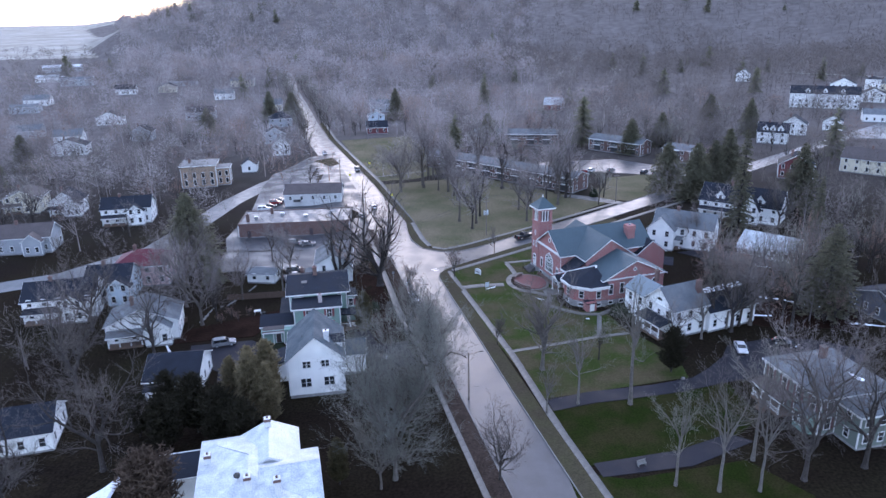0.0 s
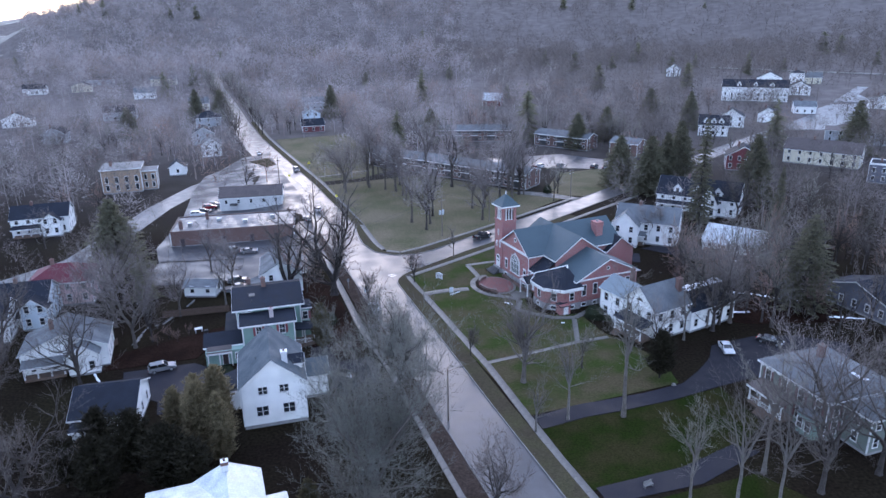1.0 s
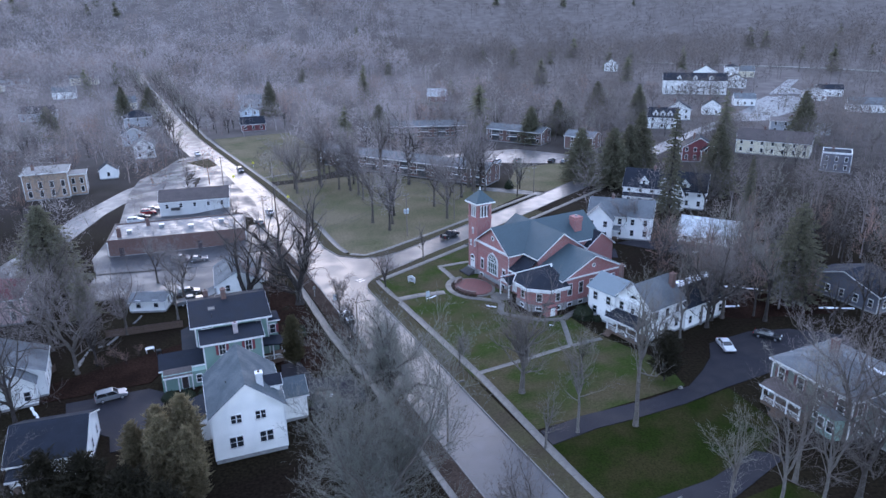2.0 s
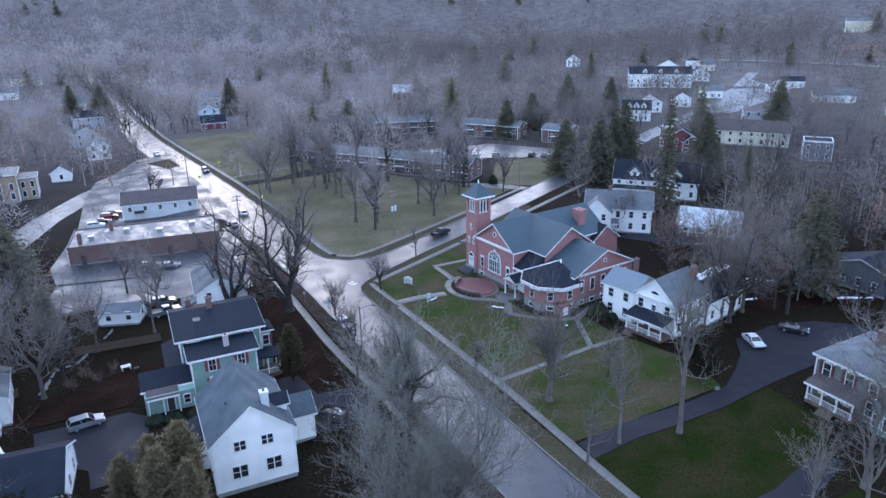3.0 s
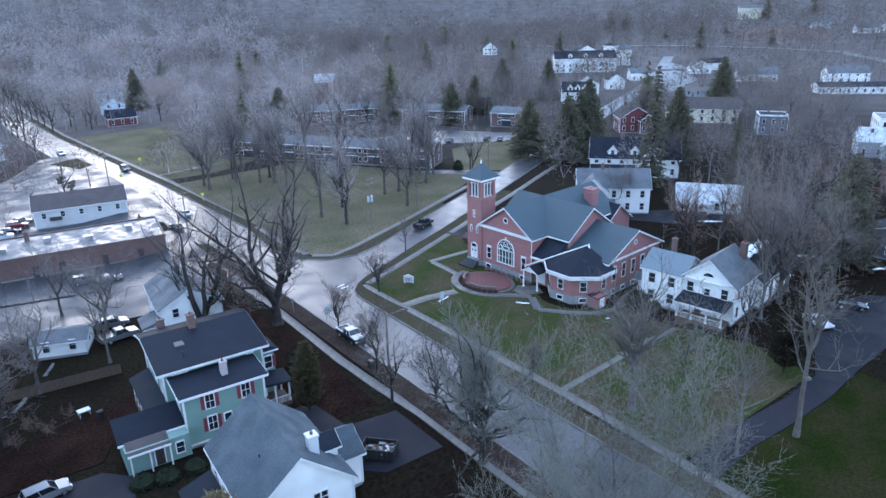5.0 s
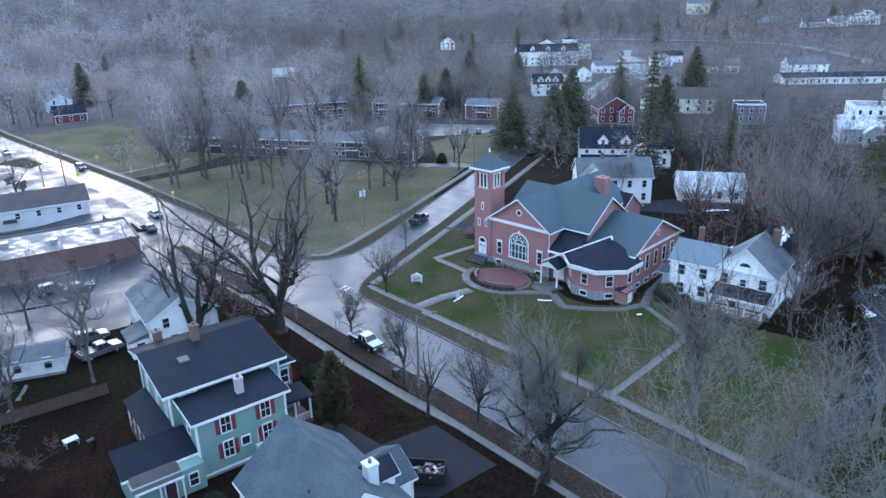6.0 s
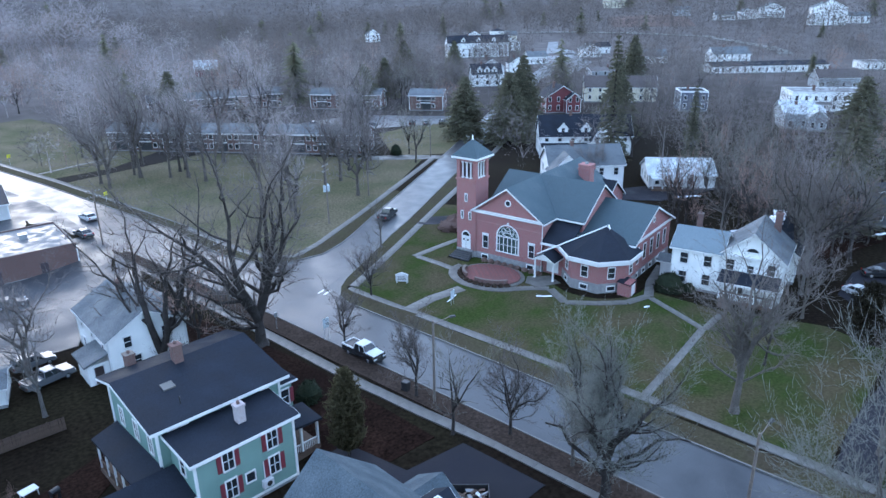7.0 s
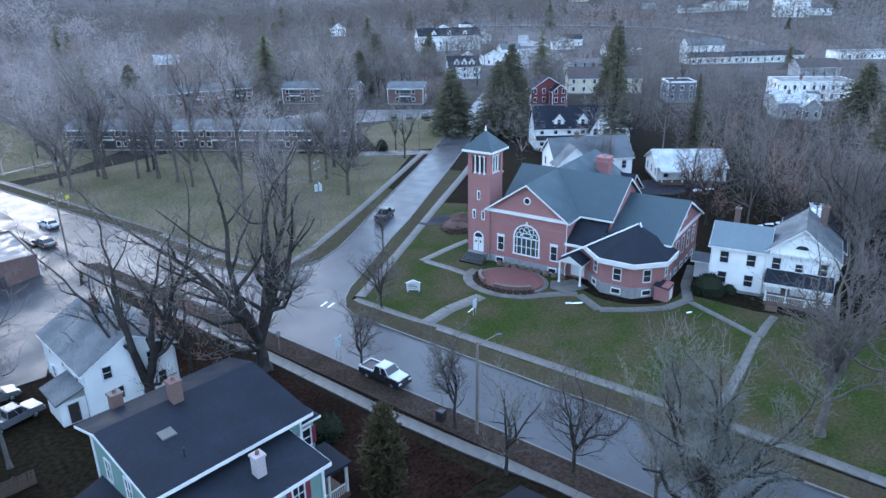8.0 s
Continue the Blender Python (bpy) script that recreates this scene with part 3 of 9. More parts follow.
def pavement(points, width, label, slab=1.5, most=150, lift=0.1):
    """A concrete walk of separate slabs with open joints."""
    base = thing("pavement", Matrix.Identity(4), label, "pavement", kind="structure")
    key = (round(width, 2), slab)
    if key not in SLAB:
        w, s = width / 2, slab / 2 - 0.009
        SLAB[key] = Shape().loft([(-s, -w, -0.2), (s, -w, -0.2), (s, w, -0.2), (-s, w, -0.2)], [(-s, -w, 0), (s, -w, 0), (s, w, 0), (-s, w, 0)]).mesh("slab", "concrete")
    pts = densify(points, slab)
    for i, (a, b) in enumerate(zip(pts, pts[1:])):
        if i >= most:
            break
        x, y = (a[0] + b[0]) / 2, (a[1] + b[1]) / 2
        turn = math.degrees(math.atan2(b[1] - a[1], b[0] - a[0]))
        fit = math.hypot(b[0] - a[0], b[1] - a[1]) / slab
        part("slab", SLAB[key], "concrete", base, m=pose(x, y, gz(x, y) + lift + random.uniform(-0.012, 0.012), random.uniform(-0.4, 0.4), random.uniform(-0.4, 0.4), turn + random.uniform(-0.3, 0.3)) @ Matrix.Diagonal((fit, 1, 1, 1)))
    if len(pts) - 1 > most:
        ribbon("pavement", pts[most:], -width / 2, width / 2, "concrete", lift, "far stretch of concrete pavement", "pavement")
    return base


WALK_LEFT = [(12, 56), (5.5, 81.1), (1.3, 98.1), (-4.9, 123.5), (-7.6, 131.7), (-10.2, 141), (-14.5, 160), (-18.5, 176)]
WALK_RIGHT = [(28, 56), (21.8, 80.1), (18.6, 92.9), (13.1, 119.1), (7.0, 142.0), (4.7, 150.6), (3.4, 155.0), (2.5, 158.6), (0.9, 164.8)]
pavement(WALK_LEFT, 1.35, "worn concrete pavement along the main street")
pavement(WALK_RIGHT, 1.3, "worn concrete pavement along the church lawn")
pavement([(1.9, 165.0), (8, 169.6), (18.4, 177.6), (30, 186.8), (52.6, 204.4), (80, 226.6)], 1.4, "concrete pavement along the side street")
pavement([(-4.4, 184.6), (-6.3, 189.9), (-8.4, 198.9), (-10.6, 208.9), (-21.0, 246.3)] + offset_line(MAIN[7:12], 8.9), 1.5, "concrete pavement along the park")
pavement([(-3.6, 183.4), (0.1, 181.5), (5.8, 184.9), (11.4, 189.2), (20.5, 196.1), (33.7, 206.8), (57, 225.6)], 1.4, "concrete pavement between park and side street")
pavement([(3.9, 153.4), (8.5, 154.6), (14.2, 155.0)], 1.9, "concrete path from the street to the church")
pavement([(17.6, 161.4), (17.0, 165.0), (16.0, 169.4)], 1.2, "pale concrete path at the church steps")
pavement([(15.6, 169.9), (21.2, 171.2), (26.6, 172.2)], 1.2, "pale concrete path along the tower")
pavement([(20.2, 150.2), (22.6, 148.8), (24.2, 147.4)], 1.4, "concrete path from the terrace to the side door")
patch("pavement", [(23.2, 148.6), (22.8, 151.0), (24.6, 152.6), (27.5, 150.8), (26.8, 147.8)], "concrete", 0.12, "damp concrete landing before the church side door", "pavement")
pavement([(24.2, 147.2), (22.7, 142.6), (26, 139.8), (29.4, 137.6), (33.5, 137.2), (37.5, 140.2), (44, 143.5)], 1.3, "concrete path round the church bay")
pavement([(33.2, 136.6), (31.8, 130), (31.0, 126.6), (22, 123.6), (12.8, 120.7)], 0.95, "narrow concrete path across the lawn")
pavement([(31.2, 126.4), (34, 127.2), (37.4, 127.9)], 0.95, "narrow concrete path to the white house porch")
pavement([(-28, 270), (-8, 279)], 1.2, "narrow concrete path to a house")

patch("planting_bed", [(23.4 + 0.316 * (20.2 + 6.9 * math.cos(radians(a))) + 0.949 * (2.6 + 6.9 * math.sin(radians(a))), 163.9 - 0.949 * (20.2 + 6.9 * math.cos(radians(a))) + 0.316 * (2.6 + 6.9 * math.sin(radians(a)))) for a in range(160, 375, 15)], "mould_and_shade", 0.075, "dark mulched bed round the church bay", "planting bed")
# kerbs
for nm, line, o in (("kerb", MAIN[1:5] + [(-4.2, 152.6)], 4.5), ("kerb", MAIN[1:6] + [(-14.6, 192)], -4.55), ("kerb", MAIN[6:12], 5.7),
                    ("kerb", SIDE[2:6], 3.7), ("kerb", SIDE[2:6], -3.7)):
    ribbon(nm, offset_line(line, o), -0.09, 0.09, "curb", 0.19, "grey stone kerb, worn and wet", "kerb", step=3.0)
ribbon("kerb", CHURCH_KERB, -0.09, 0.09, "curb", 0.19, "curved grey stone kerb at the church corner", "kerb", step=1.5)
ribbon("kerb", PARK_KERB, -0.09, 0.09, "curb", 0.19, "curved grey stone kerb at the park corner", "kerb", step=1.5)
for o0, o1, line, lb in ((4.6, 7.4, [(33, 0), (14.2, 78), (7.4, 105), (2.4, 126), (-3.6, 150)], "brown verge of worn grass between kerb and pavement"), (-7.4, -4.6, MAIN[2:6] + [(-9.6, 176)], "leafy brown verge beside the street"), (5.8, 8.2, MAIN[6:11], "narrow grass verge along the park")):
    ribbon("verge", line, o0, o1, "verge_leaf" if o0 < 0 else "verge", 0.13, lb, "verge")
def strip(name, a, b, mat, lift, label, n=40):
    """Ground between two lines that run side by side."""
    def spread(line):
        far = np.concatenate([[0], np.cumsum([math.hypot(q[0] - p[0], q[1] - p[1]) for p, q in zip(line, line[1:])])])
        at = np.linspace(0, far[-1], n + 1)
        return list(zip(np.interp(at, far, [p[0] for p in line]), np.interp(at, far, [p[1] for p in line])))
    v = []
    for row in range(7):
        for (x0, y0), (x1, y1) in zip(spread(a), spread(b)):
            x, y = x0 + (x1 - x0) * row / 6, y0 + (y1 - y0) * row / 6
            v.append((x, y, gz(x, y) + lift))
    f = [(r * (n + 1) + k, r * (n + 1) + k + 1, (r + 1) * (n + 1) + k + 1, (r + 1) * (n + 1) + k) for r in range(6) for k in range(n)]
    me = bpy.data.meshes.new(name)
    me.from_pydata(v, [], f)
    me.materials.append(M[mat])
    return tagged(new(name, me), label, "verge", kind="structure")


patch("parking_lot", [(-16.4, 171.4), (-19.2, 184.2), (-23.4, 200.8), (-27, 214), (-36, 212), (-33, 198), (-29.5, 184), (-29, 171.4)], "lot", 0.035, "wet grey edge of the car park", "parking lot")
strip("verge", [(-14.2, 171), (-17.2, 184), (-21.6, 200.5)], [(-16.6, 171.7), (-19.5, 184.6), (-23.8, 201.2)], "verge_leaf", 0.11, "worn grass and leaves between car park and street")
strip("verge", [(4.3, 151.6), (2.9, 155.4), (1.9, 159.0), (0.4, 164.9), (1.6, 165.6), (8, 170.4), (18.4, 178.4), (30, 187.6), (53.4, 206.2)], [(1.1, 150.2)] + CHURCH_KERB + [(38, 197.2), (52, 208.8)], "verge", 0.125, "worn grass verge round the church corner")
strip("verge", PARK_KERB + [(34, 203.4)], [(-11.2, 208.6), (-9.1, 199), (-7.0, 190), (-5.0, 184.4), (-3.8, 182.7), (0.1, 180.9), (5.8, 184.2), (11.4, 188.5), (20.5, 195.4), (33.4, 205.6)], "verge", 0.125, "worn grass verge round the park corner")
# traffic island at the fork
patch("traffic_island", [(-58, 303), (-49, 291), (-46, 296), (-51, 309)], "verge", 0.2, "small triangular grass island at the fork", "traffic island")
for k in range(2):
    tagged(part("road_marking", Shape().box(-0.16, -0.75, 0, 0.16, 0.75, 0.012), "paint_line", m=pose(-2.3 - 0.5 * k, 165.2 + 0.9 * k, 0.078, 0, 0, -62)), "faded white paint bar on wet asphalt", "road marking", "stop bars", "structure")
patch("road", [(196, 334), (210, 330), (262, 366), (300, 420), (306, 440), (292, 432), (250, 396)], "asphalt_wet", 0.1, "wet asphalt yard beside the side street", "yard")
patch("field", [(440, 512), (462, 488), (486, 462), (535, 505), (584, 548), (550, 568), (512, 584), (470, 545)], "brown_field", 0.3, "open brown field below the wood", "field", wob=6)


# ---- houses ----
WIN = {}


def ring_frame(w, h, t):
    """One welded casing round an opening, with a deeper head and sill."""
    inner = [(-w / 2, 0), (w / 2, 0), (w / 2, h), (-w / 2, h)]
    outer = [(-w / 2 - t, -t * 1.3), (w / 2 + t, -t * 1.3), (w / 2 + t, h + t * 1.4), (-w / 2 - t, h + t * 1.4)]
    v = [(x, y, z) for ring in (inner, outer) for y in (-0.07, 0.02) for x, z in ring]
    f = []
    for i in range(4):
        j = (i + 1) % 4
        f += [(i, 8 + i, 8 + j, j), (8 + i, 12 + i, 12 + j, 8 + j), (4 + i, i, j, 4 + j), (12 + i, 4 + i, 4 + j, 12 + j)]
    return raw_mesh("window", "trim", v, quads=[tuple(reversed(q)) for q in f])


def window_meshes(w, h, style):
    key = (round(w, 2), round(h, 2), style)
    if key not in WIN:
        t = 0.11
        fr = ring_frame(w, h, t)
        rail = Shape().box(-w / 2, -0.035, h * 0.5 - 0.03, w / 2, 0.02, h * 0.5 + 0.03).mesh("meeting_rail", "trim") if style != "single" else None
        bar = {"twin": 0.06, "grid": 0.025}.get(style)
        bar = Shape().box(-bar, -0.05, 0, bar, 0.02, h).mesh("mullion", "trim") if bar else None
        pane = Shape().box(-w / 2, -0.015, 0, w / 2, 0.02, h)
        WIN[key] = (fr, pane.mesh("pane", "glass"), rail, bar)
    return WIN[key]


def window(parent, x, y, z, turn, w=0.9, h=1.5, style="sash", shutters=""):
    """A framed window on a wall: turn 0 faces local -y."""
    fr, pane, rail, bar = window_meshes(w, h, style)
    ob = part("window", fr, "trim", parent, m=pose(x, y, z, 0, 0, turn))
    part("pane", pane, "glass", ob)
    if rail and math.hypot(*parent.matrix_basis.translation.xy) < 260:
        part("meeting_rail", rail, "trim", ob)
    if bar:
        part("mullion", bar, "trim", ob)
    if shutters:
        key = ("shutter", round(w, 2), round(h, 2), shutters)
        if key not in WIN:
            s = Shape().box(-w * 0.22, -0.06, 0, w * 0.22, 0, h)
            for k in range(int(h / 0.14)):
                s.box(-w * 0.17, -0.075, 0.06 + k * 0.14, w * 0.17, -0.05, 0.13 + k * 0.14)
            WIN[key] = s.mesh("shutter", shutters)
        for sx in (-1, 1):
            part("shutter", WIN[key], shutters, ob, m=pose(sx * (w / 2 + 0.14 + w * 0.22), 0, 0))
    return ob


def door(parent, x, y, z, turn, w=1.0, h=2.1, mat="door_dark"):
    s = Shape().box(-w / 2, -0.03, 0, w / 2, 0.02, h)
    for k in range(2):
        for sx in (-1, 1):
            s.box(sx * w * 0.24 - w * 0.16, -0.045, 0.2 + k * h * 0.48, sx * w * 0.24 + w * 0.16, -0.02, h * 0.4 + k * h * 0.5)
    ob = part("door", s, mat, parent, m=pose(x, y, z, 0, 0, turn))
    f = Shape()
    for x0, z0, x1, z1 in ((-w / 2 - 0.12, h, w / 2 + 0.12, h + 0.16), (-w / 2 - 0.12, 0, -w / 2, h), (w / 2, 0, w / 2 + 0.12, h)):
        f.box(x0, -0.06, z0, x1, 0.02, z1)
    part("frame", f, "trim", ob)
    part("handle", Shape().tube((w * 0.38, -0.09, h * 0.48), (w * 0.38, -0.03, h * 0.48), 0.03, sides=6), "chrome", ob)
    return ob


def gable_roof(s, trim, x0, x1, y0, y1, eave, ridge, axis="x", over=0.4, thick=0.2):
    """Roof slabs and white rake and eave boards over a block. axis: the way the ridge runs."""
    def put(a, b, z):
        return (a, b, z) if axis == "x" else (b, a, z)
    if axis != "x":
        x0, x1, y0, y1 = y0, y1, x0, x1
    mid, half = (y0 + y1) / 2, (y1 - y0) / 2
    slope = (ridge - eave) / half
    lo = eave - slope * over
    a0, a1 = x0 - over, x1 + over
    flip = axis != "x"

    def lay(shape, ring0, ring1):
        shape.loft(ring1, ring0) if flip else shape.loft(ring0, ring1)
    top = thick
    prof = [(y0 - over, lo), (mid, ridge), (y1 + over, lo), (y1 + over, lo + top), (mid, ridge + top), (y0 - over, lo + top)]
    lay(s, [put(a0, b, z) for b, z in prof][::-1], [put(a1, b, z) for b, z in prof][::-1])
    for e0, e1 in ((a0 - 0.05, a0 + 0.0), (a1, a1 + 0.05)):
        prof = [(y0 - over, lo - 0.1), (mid, ridge - 0.1), (y1 + over, lo - 0.1), (y1 + over, lo + top * 0.6), (mid, ridge + top * 0.6), (y0 - over, lo + top * 0.6)]
        lay(trim, [put(e0, b, z) for b, z in prof][::-1], [put(e1, b, z) for b, z in prof][::-1])
    for b0, b1 in ((y0 - over - 0.05, y0 - over), (y1 + over, y1 + over + 0.05)):
        prof = [(b0, lo - 0.1), (b1, lo - 0.1), (b1, lo + top * 0.6), (b0, lo + top * 0.6)]
        lay(trim, [put(a0, b, z) for b, z in prof][::-1], [put(a1, b, z) for b, z in prof][::-1])


def hip_roof(s, trim, x0, x1, y0, y1, eave, ridge, over=0.45, thick=0.16):
    X0, X1, Y0, Y1 = x0 - over, x1 + over, y0 - over, y1 + over
    w, d = X1 - X0, Y1 - Y0
    r = min(w, d) / 2
    base = [(X0, Y0), (X1, Y0), (X1, Y1), (X0, Y1)]
    k = 0.12
    top = [(X0 + r - k, Y0 + r - k), (X1 - r + k, Y0 + r - k), (X1 - r + k, Y1 - r + k), (X0 + r - k, Y1 - r + k)]
    s.loft([(x, y, eave + 0.02) for x, y in base], [(x, y, eave + thick) for x, y in base], caps=True)
    s.loft([(x, y, eave + thick) for x, y in base], [(x, y, ridge) for x, y in top], caps=True)
    for a, b in zip(base, base[1:] + base[:1]):
        dx, dy = b[0] - a[0], b[1] - a[1]
        n = math.hypot(dx, dy)
        ox, oy = dy / n * 0.05, -dx / n * 0.05
        trim.loft([(a[0], a[1], eave - 0.18), (a[0] + ox, a[1] + oy, eave - 0.18), (b[0] + ox, b[1] + oy, eave - 0.18), (b[0], b[1], eave - 0.18)],
                  [(a[0], a[1], eave + thick * 0.8), (a[0] + ox, a[1] + oy, eave + thick * 0.8), (b[0] + ox, b[1] + oy, eave + thick * 0.8), (b[0], b[1], eave + thick * 0.8)])


def block_walls(s, x0, x1, y0, y1, z0, eave, ridge, axis, kind):
    if kind == "gable":
        if axis == "x":
            m = (y0 + y1) / 2
            ring = [(y0, z0), (y1, z0), (y1, eave), (m, ridge), (y0, eave)]
            s.loft([(x0, b, z) for b, z in ring], [(x1, b, z) for b, z in ring])
        else:
            m = (x0 + x1) / 2
            ring = [(x0, z0), (x1, z0), (x1, eave), (m, ridge), (x0, eave)]
            s.loft([(b, y1, z) for b, z in ring], [(b, y0, z) for b, z in ring])
    else:
        s.box(x0, y0, z0, x1, y1, eave)


def windows_on(house, x0, x1, y0, y1, storeys, faces, step, w, h, style, shutters, first):
    for face in faces:
        a0, a1 = (x0, x1) if face in "SN" else (y0, y1)
        n = max(1, int((a1 - a0) / step))
        for zlevel in range(storeys):
            for k in range(n):
                a = a0 + (a1 - a0) * (k + 0.5) / n
                z = first + zlevel * 2.8
                if face == "S":
                    window(house, a, y0 - 0.005, z, 0, w, h, style, shutters)
                elif face == "N":
                    window(house, a, y1 + 0.005, z, 180, w, h, style, shutters)
                elif face == "W":
                    window(house, x0 - 0.005, a, z, -90, w, h, style, shutters)
                else:
                    window(house, x1 + 0.005, a, z, 90, w, h, style, shutters)


def chimney(house, x, y, z0, z1, w=0.8, mat="brick_old"):
    s = Shape().box(x - w / 2, y - w / 2, z0, x + w / 2, y + w / 2, z1 - 0.2)
    s.box(x - w / 2 - 0.07, y - w / 2 - 0.07, z1 - 0.2, x + w / 2 + 0.07, y + w / 2 + 0.07, z1)
    c = part("chimney", s, mat, house)
    part("flue", Shape().tube((x, y, z1), (x, y, z1 + 0.3), 0.16, 0.14, 8), "brick_old", c)
    return c


def porch(house, x0, x1, y0, y1, floor, roof, posts, mat="shingle_grey", rails=True):
    """A porch in front of a wall at y1: deck, steps, posts, rail and lean-to roof."""
    part("porch_floor", Shape().box(x0, y0, floor - 0.5, x1, y1, floor), "wood", house)
    s = Shape().loft([(x0 - 0.3, y0 - 0.3, roof - 0.1), (x1 + 0.3, y0 - 0.3, roof - 0.1), (x1 + 0.3, y1, roof + 0.55), (x0 - 0.3, y1, roof + 0.55)],
                     [(x0 - 0.3, y0 - 0.3, roof + 0.1), (x1 + 0.3, y0 - 0.3, roof + 0.1), (x1 + 0.3, y1, roof + 0.75), (x0 - 0.3, y1, roof + 0.75)])
    part("porch_roof", s, mat, house)
    part("porch_fascia", Shape().box(x0 - 0.3, y0 - 0.36, roof - 0.25, x1 + 0.3, y0 - 0.305, roof + 0.06), "trim", house)
    for k in range(posts):
        x = x0 + 0.12 + (x1 - x0 - 0.24) * k / (posts - 1)
        p = Shape().box(x - 0.09, y0 + 0.03, floor, x + 0.09, y0 + 0.21, roof - 0.1)
        p.box(x - 0.14, y0 - 0.02, roof - 0.32, x + 0.14, y0 + 0.26, roof - 0.12).box(x - 0.14, y0 - 0.02, floor, x + 0.14, y0 + 0.26, floor + 0.2)
        part("porch_post", p, "trim", house)
    if rails:
        r = Shape().box(x0 + 0.1, y0 + 0.08, floor + 0.8, x1 - 0.1, y0 + 0.16, floor + 0.9)
        n = int((x1 - x0) / 0.22)
        for k in range(n):
            x = x0 + (x1 - x0) * (k + 0.5) / n
            r.box(x - 0.025, y0 + 0.1, floor, x + 0.025, y0 + 0.14, floor + 0.8)
        part("railing", r, "trim", house)


def stairs(house, x0, x1, y, floor, n, mat="concrete", tread=0.3):
    for k in range(n):
        part("step", Shape().box(x0, y - tread * (k + 1), floor - (floor + 0.2) * (k + 1) / n, x1, y - tread * k, floor - floor * (k + 0.4) / n), mat, house)


def house(name, x, y, turn, label, blocks, wall="white", roof="shingle_grey", windows=(), category="house", z=None, foundation=0.4):
    """A house at its front left corner, x along the front, y inwards. blocks: (x0, x1, y0, y1, eave, ridge, kind, axis)."""
    base = gz(x, y) if z is None else z
    h = thing(name, pose(x, y, base, 0, 0, turn), label, category)
    for i, (x0, x1, y0, y1, eave, ridge, kind, axis) in enumerate(blocks):
        ws, rs, ts = Shape(), Shape(), Shape()
        block_walls(ws, x0, x1, y0, y1, foundation, eave, ridge - 0.02, axis, kind)
        part("wall", ws, wall, h)
        part("foundation", Shape().box(x0 + 0.03, y0 + 0.03, -1.2, x1 - 0.03, y1 - 0.03, foundation), "stone", h)
        if kind == "gable":
            gable_roof(rs, ts, x0, x1, y0, y1, eave, ridge, axis)
        elif kind == "hip":
            hip_roof(rs, ts, x0, x1, y0, y1, eave, ridge)
        else:
            rs.box(x0 + 0.25, y0 + 0.25, eave - 0.1, x1 - 0.25, y1 - 0.25, eave + 0.06)
            for b in ((x0 - 0.06, y0 - 0.06, x1 + 0.06, y0 + 0.22), (x0 - 0.06, y1 - 0.22, x1 + 0.06, y1 + 0.06), (x0 - 0.06, y0 + 0.22, x0 + 0.22, y1 - 0.22), (x1 - 0.22, y0 + 0.22, x1 + 0.06, y1 - 0.22)):
                ts.box(b[0], b[1], eave - 0.25, b[2], b[3], eave + 0.3)
        part("roof", rs, roof, h)
        part("trim", ts, "trim", h)
        for cx, cy in ((x0, y0), (x1, y0), (x0, y1), (x1, y1)):
            part("corner_board", Shape().box(cx - 0.09, cy - 0.09, foundation, cx + 0.09, cy + 0.09, eave - 0.15), "trim", h)
    for spec in windows:
        i, faces, storeys = spec[0], spec[1], spec[2]
        opt = spec[3] if len(spec) > 3 else {}
        b = blocks[i]
        windows_on(h, b[0], b[1], b[2], b[3], storeys, faces, opt.get("step", 2.4), opt.get("w", 0.85), opt.get("h", 1.45), opt.get("style", "sash"), opt.get("shutters", ""), opt.get("first", foundation + 0.75))
    return h


